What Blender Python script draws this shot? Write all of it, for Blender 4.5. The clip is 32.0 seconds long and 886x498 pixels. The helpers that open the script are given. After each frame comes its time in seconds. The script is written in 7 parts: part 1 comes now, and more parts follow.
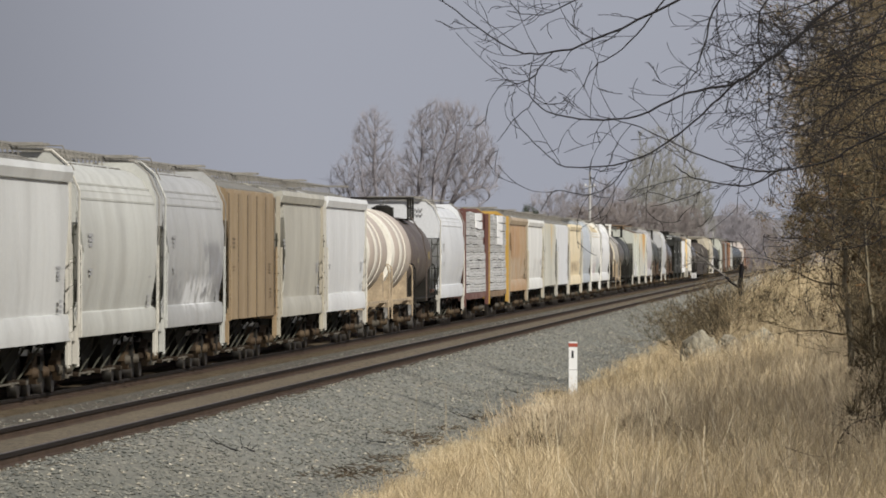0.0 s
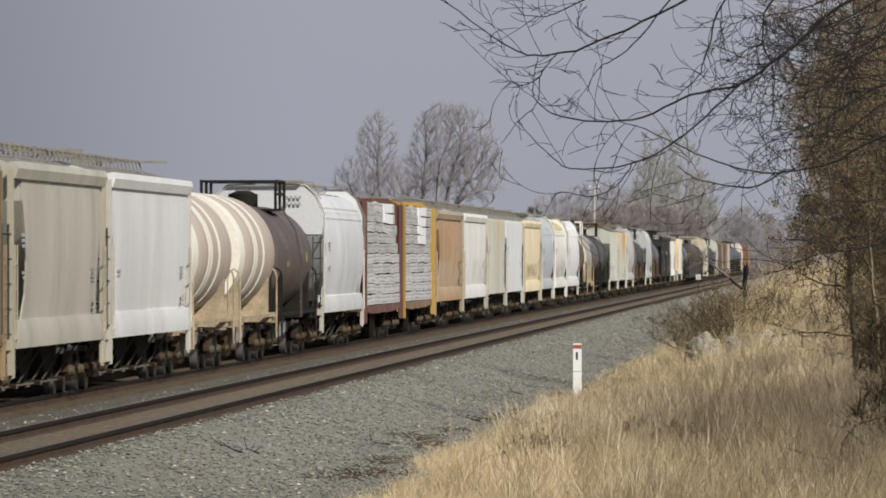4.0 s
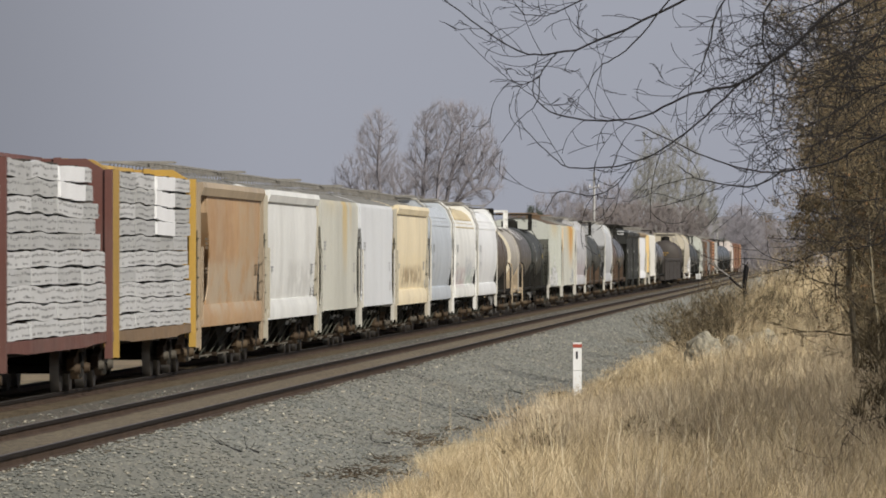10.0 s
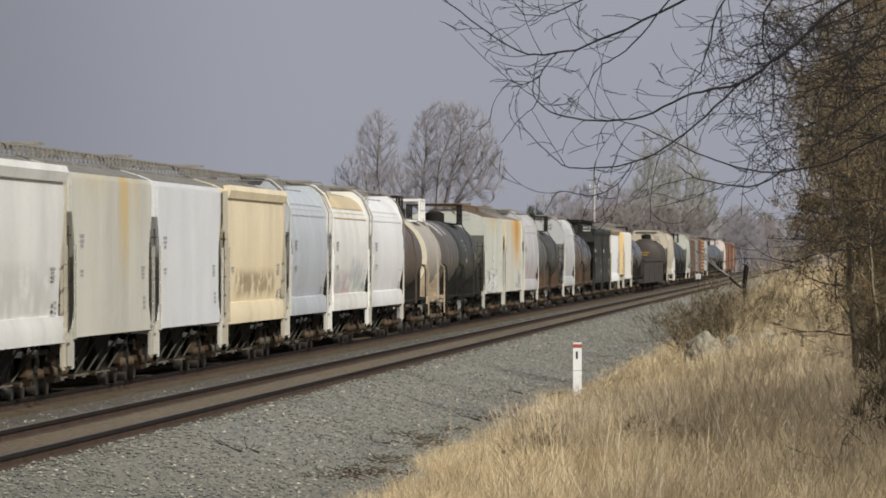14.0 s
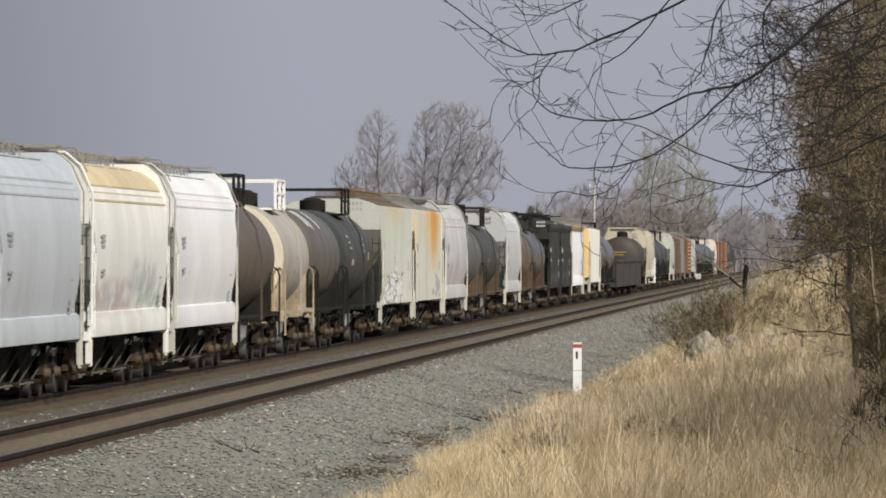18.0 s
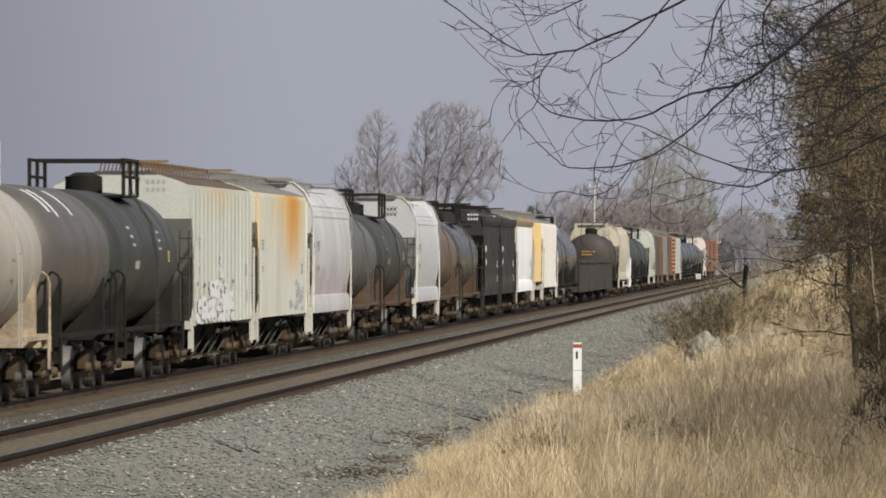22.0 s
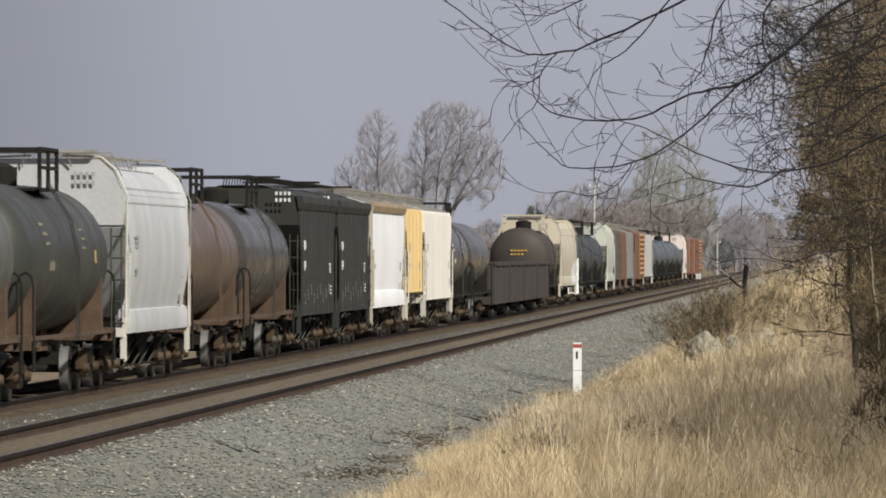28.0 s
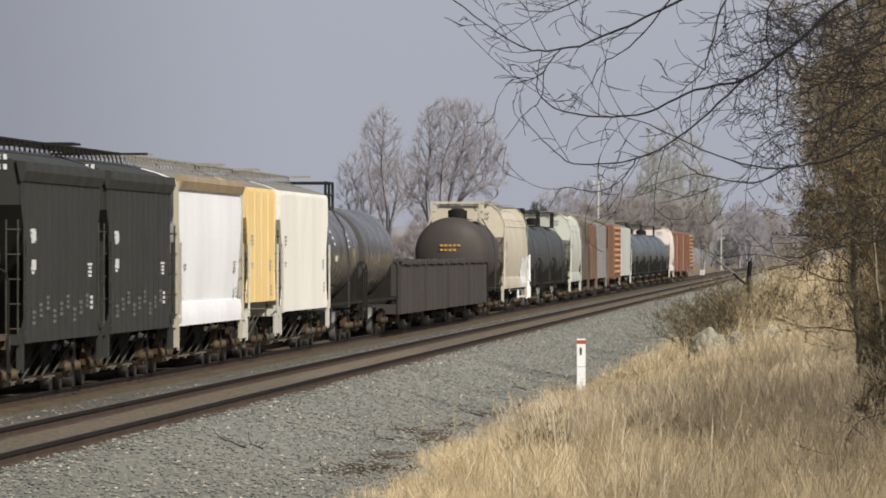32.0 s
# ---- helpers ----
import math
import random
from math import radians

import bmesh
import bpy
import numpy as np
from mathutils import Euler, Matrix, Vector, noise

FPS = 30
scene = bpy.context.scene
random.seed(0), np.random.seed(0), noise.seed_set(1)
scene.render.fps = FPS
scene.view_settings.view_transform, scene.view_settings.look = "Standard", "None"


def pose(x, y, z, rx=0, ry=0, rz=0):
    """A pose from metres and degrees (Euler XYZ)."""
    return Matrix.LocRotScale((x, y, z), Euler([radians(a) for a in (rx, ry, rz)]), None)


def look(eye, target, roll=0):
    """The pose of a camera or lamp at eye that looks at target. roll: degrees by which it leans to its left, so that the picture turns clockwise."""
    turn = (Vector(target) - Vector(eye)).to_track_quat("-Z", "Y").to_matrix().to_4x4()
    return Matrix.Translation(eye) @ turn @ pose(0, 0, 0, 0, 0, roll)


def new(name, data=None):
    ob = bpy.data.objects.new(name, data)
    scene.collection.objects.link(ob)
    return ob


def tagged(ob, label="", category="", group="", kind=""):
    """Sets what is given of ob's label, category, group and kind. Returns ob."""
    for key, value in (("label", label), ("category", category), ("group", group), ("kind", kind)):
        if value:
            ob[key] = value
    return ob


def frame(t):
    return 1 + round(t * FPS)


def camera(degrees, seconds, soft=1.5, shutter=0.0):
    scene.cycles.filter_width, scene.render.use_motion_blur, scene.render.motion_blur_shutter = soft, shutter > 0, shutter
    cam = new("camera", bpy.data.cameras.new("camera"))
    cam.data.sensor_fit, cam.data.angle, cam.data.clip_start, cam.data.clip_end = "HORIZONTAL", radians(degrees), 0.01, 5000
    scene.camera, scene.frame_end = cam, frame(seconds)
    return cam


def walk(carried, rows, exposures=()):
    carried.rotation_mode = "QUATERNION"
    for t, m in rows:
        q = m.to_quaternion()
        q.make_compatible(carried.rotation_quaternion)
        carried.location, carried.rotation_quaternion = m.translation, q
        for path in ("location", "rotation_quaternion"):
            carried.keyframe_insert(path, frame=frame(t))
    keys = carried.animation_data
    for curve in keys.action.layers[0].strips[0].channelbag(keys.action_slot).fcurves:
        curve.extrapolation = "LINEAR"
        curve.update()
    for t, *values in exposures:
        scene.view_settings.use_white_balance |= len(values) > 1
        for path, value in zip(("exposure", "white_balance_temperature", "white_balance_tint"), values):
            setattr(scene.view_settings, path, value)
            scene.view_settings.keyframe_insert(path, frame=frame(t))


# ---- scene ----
# The world: the rail heads lie at z = 0, the tracks run along +y, metres.
LENS = 13500.0            # focal length in units of the picture's width / 1568
EYE = (0.0, 0.0, 2.55)
FAR_TRACK, NEAR_TRACK, NEAR_LIFT = -15.35, -11.09, 0.08
SPEED = 16.5
cam = camera(2 * math.degrees(math.atan(784 / LENS)), 32.0, soft=1.8, shutter=0.4)


def aim(right, down):
    """The tripod's pose when the picture has slipped right and down by that much."""
    yaw = math.degrees(math.atan(702 / LENS) + right / LENS)
    pitch = math.degrees((12.3 + down) / LENS)
    return pose(*EYE, 90 + pitch, 0, yaw)


walk(cam, [(t, aim(r, d)) for t, r, d in (
    (0, -7.6, -1.5), (0.5, -3.1, 2.8), (1, -4.6, 1.6), (1.5, -1.5, 1.5), (2, 0, 1.4), (3.5, 0, 1.4), (5.5, 0, 1.1),
    (6, 0, 0.5), (7, 0, 0.6), (8, 0, 0), (20, 0, 0), (31, 0, 0), (31.5, 3.1, -3.0), (32, 6.9, -6.9))],
     exposures=((0, -0.05), (8, -0.05), (13, -0.14), (18, 0.03), (24, 0.03), (29, 0.10), (32, 0.14)))


def travelled(t):
    """How far the train has come at t seconds."""
    return SPEED * (t + 1.32e-3 * t * (t - 32) - 5.14e-5 * t * (t - 32) * (t - 16))


# ---- light ----
SUN_AZ, SUN_EL = 138.0, 35.0      # degrees from +y towards +x, and above the horizon
world = bpy.data.worlds.new("sky")
scene.world = world
world.use_nodes = True
wn, wl = world.node_tree.nodes, world.node_tree.links
sky = wn.new("ShaderNodeTexSky")
sky.sky_type, sky.sun_disc = "NISHITA", False
sky.sun_elevation, sky.sun_rotation = radians(SUN_EL), radians(SUN_AZ)
sky.dust_density = 4.0
cloud_coord = wn.new("ShaderNodeTexCoord")
cloud = wn.new("ShaderNodeTexNoise")
cloud.inputs["Scale"].default_value, cloud.inputs["Detail"].default_value = 5.0, 3.0
cloud_tint = wn.new("ShaderNodeValToRGB")
cloud_tint.color_ramp.elements[0].color = (3.5, 3.66, 4.30, 1)
cloud_tint.color_ramp.elements[1].color = (4.05, 4.22, 4.90, 1)
cloud_mix = wn.new("ShaderNodeMix")
cloud_mix.data_type = "RGBA"
cloud_mix.inputs["Factor"].default_value = 0.93
background = wn["Background"]
background.inputs["Strength"].default_value = 0.1
wl.new(cloud_coord.outputs["Generated"], cloud.inputs["Vector"])
wl.new(cloud.outputs["Fac"], cloud_tint.inputs["Fac"])
wl.new(sky.outputs["Color"], cloud_mix.inputs["A"])
# the sky is dimmed towards -x, spanned to fit the view's left edge
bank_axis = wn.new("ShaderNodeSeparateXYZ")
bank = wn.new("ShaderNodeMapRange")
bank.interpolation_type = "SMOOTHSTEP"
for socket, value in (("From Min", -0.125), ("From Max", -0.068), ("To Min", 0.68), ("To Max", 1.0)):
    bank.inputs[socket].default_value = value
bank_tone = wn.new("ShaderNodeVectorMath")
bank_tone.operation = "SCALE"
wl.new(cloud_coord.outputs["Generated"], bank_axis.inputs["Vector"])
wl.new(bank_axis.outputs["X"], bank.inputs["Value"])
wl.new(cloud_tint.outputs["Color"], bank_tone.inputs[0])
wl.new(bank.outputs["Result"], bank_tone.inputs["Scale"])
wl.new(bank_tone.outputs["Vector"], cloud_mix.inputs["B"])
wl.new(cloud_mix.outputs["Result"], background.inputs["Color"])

sun = new("sun", bpy.data.lights.new("sun", "SUN"))
sun.data.energy, sun.data.angle, sun.data.color = 4.95, radians(1.5), (1.0, 0.955, 0.875)
az, el = radians(SUN_AZ), radians(SUN_EL)
toward = Vector((math.sin(az) * math.cos(el), math.cos(az) * math.cos(el), math.sin(el)))
sun.matrix_world = look((0, -60, 80), Vector((0, -60, 80)) - toward)


# ---- materials ----
def node_material(name):
    m = bpy.data.materials.new(name)
    m.use_nodes = True
    n = m.node_tree.nodes
    return m, n, m.node_tree.links, n["Principled BSDF"]


def noise_node(n, l, vector, scale, detail=4.0, rough=0.55, stretch=None):
    if stretch:
        mapping = n.new("ShaderNodeMapping")
        mapping.inputs["Scale"].default_value = stretch
        l.new(vector, mapping.inputs["Vector"])
        vector = mapping.outputs["Vector"]
    tex = n.new("ShaderNodeTexNoise")
    tex.inputs["Scale"].default_value, tex.inputs["Detail"].default_value = scale, detail
    tex.inputs["Roughness"].default_value = rough
    l.new(vector, tex.inputs["Vector"])
    return tex.outputs["Fac"]


def ramp(n, l, fac, stops):
    r = n.new("ShaderNodeValToRGB")
    e = r.color_ramp.elements
    while len(e) < len(stops):
        e.new(0.5)
    for k, (at, c) in enumerate(stops):
        e[k].position = at
        e[k].color = (*c, 1) if len(c) == 3 else c
    l.new(fac, r.inputs["Fac"])
    return r.outputs["Color"]


def mixed(n, l, fac, a, b, blend="MIX"):
    x = n.new("ShaderNodeMix")
    x.data_type, x.blend_type = "RGBA", blend
    for socket, value in (("Factor", fac), ("A", a), ("B", b)):
        if isinstance(value, (int, float)):
            x.inputs[socket].default_value = value
        elif isinstance(value, tuple):
            x.inputs[socket].default_value = (*value, 1)
        else:
            l.new(value, x.inputs[socket])
    return x.outputs["Result"]


def bump(n, l, bsdf, height, strength, distance=0.01):
    b = n.new("ShaderNodeBump")
    b.inputs["Strength"].default_value, b.inputs["Distance"].default_value = strength, distance
    l.new(height, b.inputs["Height"])
    l.new(b.outputs["Normal"], bsdf.inputs["Normal"])


def grey(v):
    return (v, v, v)


def plain(name, colour, rough=0.6, metal=0.0, vary=0.25, scale=3.0, island=False):
    """A surface with grain at two scales."""
    m, n, l, b = node_material(name)
    at = n.new("ShaderNodeTexCoord").outputs["Object"]
    tone = ramp(n, l, noise_node(n, l, at, scale), ((0.3, grey(1 - vary)), (0.72, grey(1.0))))
    fine = ramp(n, l, noise_node(n, l, at, scale * 9), ((0.3, grey(1 - vary * 0.6)), (0.7, grey(1.0))))
    c = mixed(n, l, 1.0, mixed(n, l, 1.0, colour, tone, "MULTIPLY"), fine, "MULTIPLY")
    if island:
        geo = n.new("ShaderNodeNewGeometry")
        c = mixed(n, l, 1.0, c, ramp(n, l, geo.outputs["Random Per Island"], ((0.0, grey(0.62)), (1.0, grey(1.0)))), "MULTIPLY")
    l.new(c, b.inputs["Base Color"])
    b.inputs["Roughness"].default_value, b.inputs["Metallic"].default_value = rough, metal
    bump(n, l, b, noise_node(n, l, at, scale * 6), 0.3)
    return m


TONES = {}


def paint(name, colour, dirt=(0.10, 0.085, 0.07), grime=0.35, rust=0.0, rough=0.45, streak=(), seed=0.0, spray=()):
    """Weathered paint on a freight car: vertical runs, blotches of road dirt, spots of rust.
    streak: rows of y, half width, z top, z bottom, colour and strength of rust runs.
    spray: rows of y from and to, z from and to, colour and strength of old sprayed paint."""
    m, n, l, b = node_material(name)
    TONES[m.name] = sum(colour) / 3
    at0 = n.new("ShaderNodeTexCoord").outputs["Object"]
    shift = n.new("ShaderNodeVectorMath")
    shift.operation = "ADD"
    shift.inputs[1].default_value = (seed, seed * 3.7, seed * 1.3)
    l.new(at0, shift.inputs[0])
    at = shift.outputs["Vector"]
    runs = ramp(n, l, noise_node(n, l, at, 1.0, 3, 0.5, (0.5, 0.55, 0.14)), ((0.43, grey(0)), (0.74, grey(1))))
    blotch = ramp(n, l, noise_node(n, l, at, 0.75, 6, 0.65), ((0.4, grey(0)), (0.8, grey(1))))
    fine = ramp(n, l, noise_node(n, l, at, 14.0, 3), ((0.3, grey(0.86)), (0.7, grey(1))))
    c = mixed(n, l, 1.0, colour, fine, "MULTIPLY")
    dull = mixed(n, l, 1.0, runs, grey(grime * 0.8), "MULTIPLY")
    c = mixed(n, l, dull, c, dirt)
    c = mixed(n, l, mixed(n, l, 1.0, blotch, grey(grime * 0.7), "MULTIPLY"), c, tuple(0.55 * k + 0.45 * d for k, d in zip(colour, dirt)))
    thin = ramp(n, l, noise_node(n, l, at, 1.0, 5, 0.65, (0.6, 1.7, 0.09)), ((0.46, grey(0)), (0.78, grey(1))))
    c = mixed(n, l, mixed(n, l, 1.0, thin, grey(min(0.6, grime * 0.55)), "MULTIPLY"), c, tuple(0.35 * k + 0.65 * d for k, d in zip(colour, dirt)))
    fade = ramp(n, l, noise_node(n, l, at, 0.16, 2, 0.5, (1.0, 1.0, 0.6)), ((0.35, grey(0.90)), (0.65, grey(1))))
    c = mixed(n, l, 1.0, c, fade, "MULTIPLY")
    if rust:
        spots = ramp(n, l, noise_node(n, l, at, 2.2, 7, 0.7, (1, 1.2, 0.5)), ((0.62 - 0.12 * rust, grey(0)), (0.72, grey(1))))
        c = mixed(n, l, spots, c, (0.30, 0.13, 0.045))
    for y, half, top, low, run, gain in streak:
        sep = n.new("ShaderNodeSeparateXYZ")
        l.new(at0, sep.inputs["Vector"])
        ragged = noise_node(n, l, at0, 2.0, 6, 0.7, (1, 1.3, 0.10))
        off = n.new("ShaderNodeMath"); off.operation = "SUBTRACT"; off.inputs[1].default_value = y
        l.new(sep.outputs["Y"], off.inputs[0])
        size = n.new("ShaderNodeMath"); size.operation = "ABSOLUTE"
        l.new(off.outputs[0], size.inputs[0])
        across = n.new("ShaderNodeMapRange")
        across.inputs["From Min"].default_value, across.inputs["From Max"].default_value = half, half * 0.25
        l.new(size.outputs[0], across.inputs["Value"])
        down = n.new("ShaderNodeMapRange")
        down.inputs["From Min"].default_value, down.inputs["From Max"].default_value = low, low + 0.7 * (top - low)
        l.new(sep.outputs["Z"], down.inputs["Value"])
        both = n.new("ShaderNodeMath"); both.operation = "MULTIPLY"
        l.new(across.outputs["Result"], both.inputs[0]); l.new(down.outputs["Result"], both.inputs[1])
        k = n.new("ShaderNodeMath"); k.operation = "MULTIPLY"
        l.new(both.outputs[0], k.inputs[0])
        l.new(ramp(n, l, ragged, ((0.30, grey(0.15)), (0.55, grey(1)))), k.inputs[1])
        amount = n.new("ShaderNodeMath"); amount.operation = "MULTIPLY"; amount.use_clamp = True
        amount.inputs[1].default_value = gain
        l.new(k.outputs[0], amount.inputs[0])
        c = mixed(n, l, amount.outputs[0], c, run)
    for k, (y0, y1, z0, z1, tint, gain) in enumerate(spray):
        sep = n.new("ShaderNodeSeparateXYZ")
        l.new(at0, sep.inputs["Vector"])
        mask = ramp(n, l, noise_node(n, l, at, 1.5 + 0.37 * k, 5, 0.6, (1, 0.55, 1.1)), ((0.42, grey(0)), (0.50, grey(0.8)), (0.66, grey(1))))
        for axis, a0, a1, soft in (("Y", y0, y1, 0.9), ("Z", z0, z1, 0.25)):
            off = n.new("ShaderNodeMath"); off.operation = "SUBTRACT"; off.inputs[1].default_value = (a0 + a1) / 2
            l.new(sep.outputs[axis], off.inputs[0])
            size = n.new("ShaderNodeMath"); size.operation = "ABSOLUTE"
            l.new(off.outputs[0], size.inputs[0])
            inside = n.new("ShaderNodeMapRange")
            inside.inputs["From Min"].default_value, inside.inputs["From Max"].default_value = (a1 - a0) / 2, (a1 - a0) / 2 - soft
            l.new(size.outputs[0], inside.inputs["Value"])
            mask = mixed(n, l, 1.0, mask, inside.outputs["Result"], "MULTIPLY")
        c = mixed(n, l, mixed(n, l, 1.0, mask, grey(gain), "MULTIPLY"), c, tint)
    l.new(c, b.inputs["Base Color"])
    l.new(ramp(n, l, blotch, ((0, grey(rough)), (1, grey(min(0.9, rough + 0.3))))), b.inputs["Roughness"])
    bump(n, l, b, noise_node(n, l, at, 1.0, 3, 0.5, (0.8, 0.8, 0.28)), 0.25, 0.06)
    return m


MAT_STEEL_DARK = plain("grimy underframe steel", (0.027, 0.025, 0.021), 0.8, 0.0, 0.5, 2.0)
MAT_TRUCK = plain("rusty truck casting", (0.052, 0.037, 0.025), 0.85, 0.0, 0.6, 2.5)
MAT_WHEEL = plain("wheel steel", (0.045, 0.038, 0.034), 0.6, 0.3, 0.4, 3.0)
MAT_TREAD = plain("polished wheel tread", (0.42, 0.41, 0.39), 0.35, 0.65, 0.2, 6.0)
MAT_RAIL = plain("rusty rail web", (0.085, 0.058, 0.042), 0.75, 0.1, 0.4, 2.0)
MAT_RAILHEAD = plain("worn rail head", (0.11, 0.095, 0.085), 0.55, 0.4, 0.3, 4.0)
MAT_RAILSIDE = plain("dark rail head side", (0.022, 0.017, 0.014), 0.8, 0.0, 0.4, 2.0)
MAT_TIE = plain("weathered wooden tie", (0.15, 0.118, 0.08), 0.9, 0.0, 0.5, 3.0)
# far bark, brush and hazy needle colours include the haze of distance
MAT_BARK_PALE = plain("grey-olive bark paled by haze", (0.30, 0.295, 0.265), 0.9, 0.0, 0.3, 0.6)
MAT_BRUSH_FAR = plain("grey-brown brush twigs paled by haze", (0.25, 0.218, 0.207), 0.9, 0.0, 0.3, 0.6)
MAT_EVERGREEN = plain("dark evergreen needles", (0.055, 0.068, 0.05), 0.9, 0.0, 0.4, 1.0)
MAT_HAZYGREEN = plain("grey-green needles paled by haze", (0.15, 0.155, 0.15), 0.9, 0.0, 0.3, 1.0)
MAT_BARK_FAR = plain("grey bark paled by haze", (0.305, 0.288, 0.31), 0.9, 0.0, 0.3, 0.6)
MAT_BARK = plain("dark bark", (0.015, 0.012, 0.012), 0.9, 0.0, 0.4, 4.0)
MAT_LEAF, leaf_n, leaf_l, leaf_b = node_material("dead brown leaves")
leaf_geo = leaf_n.new("ShaderNodeNewGeometry")
leaf_l.new(ramp(leaf_n, leaf_l, leaf_geo.outputs["Random Per Island"], ((0.0, (0.022, 0.016, 0.010)), (0.45, (0.085, 0.052, 0.024)), (0.75, (0.20, 0.105, 0.04)), (1.0, (0.36, 0.23, 0.11)))), leaf_b.inputs["Base Color"])
leaf_b.inputs["Roughness"].default_value = 0.8
MAT_THICKET, leaf_n, leaf_l, leaf_b = node_material("brown thicket twigs")
leaf_geo = leaf_n.new("ShaderNodeNewGeometry")
leaf_l.new(ramp(leaf_n, leaf_l, leaf_geo.outputs["Random Per Island"], ((0.0, (0.035, 0.028, 0.017)), (0.5, (0.105, 0.080, 0.042)), (0.85, (0.19, 0.142, 0.075)), (1.0, (0.34, 0.28, 0.17)))), leaf_b.inputs["Base Color"])
leaf_b.inputs["Roughness"].default_value = 0.9
MAT_POST = plain("white painted post", (0.80, 0.80, 0.78), 0.55, 0.0, 0.12, 5.0)
MAT_BOXWHITE = plain("weathered white case", (0.58, 0.58, 0.57), 0.6, 0.0, 0.2, 6.0)
MAT_STALK = plain("pale straw stalk", (0.36, 0.31, 0.22), 0.9)
MAT_LITTER = plain("rotten brown litter", (0.15, 0.112, 0.07), 0.95, 0.0, 0.5, 2.0, True)
MAT_RED = plain("faded red band", (0.38, 0.075, 0.045), 0.6, 0.0, 0.2, 8.0)
MAT_BLACK = plain("black paint", (0.02, 0.02, 0.02), 0.6)
MAT_WOODPOLE = plain("weathered pole wood", (0.48, 0.47, 0.45), 0.85, 0.0, 0.3, 2.0)


def dull(material, amount=0.12):
    material.node_tree.nodes["Principled BSDF"].inputs["Specular IOR Level"].default_value = amount
    return material


for grimy in (MAT_STEEL_DARK, MAT_TRUCK, MAT_RAIL, MAT_RAILSIDE, MAT_TIE):
    dull(grimy)


# ---- building blocks ----
class Shape:
    """Collects vertices and faces for one mesh."""

    def __init__(self):
        self.v, self.f = [], []

    def add(self, verts, faces):
        k = len(self.v)
        self.v += verts
        self.f += [tuple(i + k for i in face) for face in faces]
        return self

    def box(self, x0, x1, y0, y1, z0, z1):
        return self.add([(x0, y0, z0), (x1, y0, z0), (x1, y1, z0), (x0, y1, z0), (x0, y0, z1), (x1, y0, z1), (x1, y1, z1), (x0, y1, z1)],
                        [(3, 2, 1, 0), (4, 5, 6, 7), (0, 1, 5, 4), (1, 2, 6, 5), (2, 3, 7, 6), (3, 0, 4, 7)])

    def prism(self, outline, y0, y1):
        """An outline of (x, z), counter-clockwise as seen from -y, drawn out along y."""
        n = len(outline)
        return self.add([(x, y0, z) for x, z in outline] + [(x, y1, z) for x, z in outline],
                        [tuple(range(n)), tuple(range(2 * n - 1, n - 1, -1))] + [(i + n, (i + 1) % n + n, (i + 1) % n, i) for i in range(n)])

    def slab(self, outline, x0, x1):
        """An outline of (y, z) drawn out along x."""
        n = len(outline)
        return self.add([(x0, y, z) for y, z in outline] + [(x1, y, z) for y, z in outline],
                        [tuple(range(n)), tuple(range(2 * n - 1, n - 1, -1))] + [(i + n, (i + 1) % n + n, (i + 1) % n, i) for i in range(n)])

    def rod(self, p, q, r, n=6, r2=None):
        p, q = Vector(p), Vector(q)
        d = (q - p).normalized()
        a = d.orthogonal().normalized()
        b = d.cross(a)
        r2 = r if r2 is None else r2
        ring = [(math.cos(2 * math.pi * i / n), math.sin(2 * math.pi * i / n)) for i in range(n)]
        verts = [tuple(p + (a * c + b * s) * r) for c, s in ring] + [tuple(q + (a * c + b * s) * r2) for c, s in ring]
        return self.add(verts, [tuple(range(n - 1, -1, -1)), tuple(range(n, 2 * n))] + [(i, (i + 1) % n, (i + 1) % n + n, i + n) for i in range(n)])

    def spun(self, rings, n=28):
        """A body round the y axis: rings of (y, radius, z of its middle)."""
        verts, faces = [], []
        for y, r, z in rings:
            verts += [(r * math.cos(2 * math.pi * i / n), y, z + r * math.sin(2 * math.pi * i / n)) for i in range(n)]
        for k in range(len(rings) - 1):
            faces += [(k * n + i, (k + 1) * n + i, (k + 1) * n + (i + 1) % n, k * n + (i + 1) % n) for i in range(n)]
        faces += [tuple(range(n)), tuple(range(len(rings) * n - 1, (len(rings) - 1) * n - 1, -1))]
        return self.add(verts, faces)

    def mesh(self, name, smooth=0.0):
        me = bpy.data.meshes.new(name)
        me.from_pydata(self.v, [], self.f)
        me.update()
        if smooth:
            me.shade_smooth()
            me.set_sharp_from_angle(angle=radians(smooth))
        return me


def part(name, shape, material, parent=None, label="", smooth=0.0):
    """Links a shape, or a mesh that exists already, as one object under its thing."""
    me = shape.mesh(name, smooth) if isinstance(shape, Shape) else shape
    if not me.materials:
        me.materials.append(material)
    ob = new(name, me)
    if me.materials[0] != material:
        ob.material_slots[0].link = "OBJECT"
        ob.material_slots[0].material = material
    ob.parent = parent
    if label:
        ob["label"] = label
    return ob


def thing(name, label, category, group=""):
    return tagged(new(name), label, category, group)


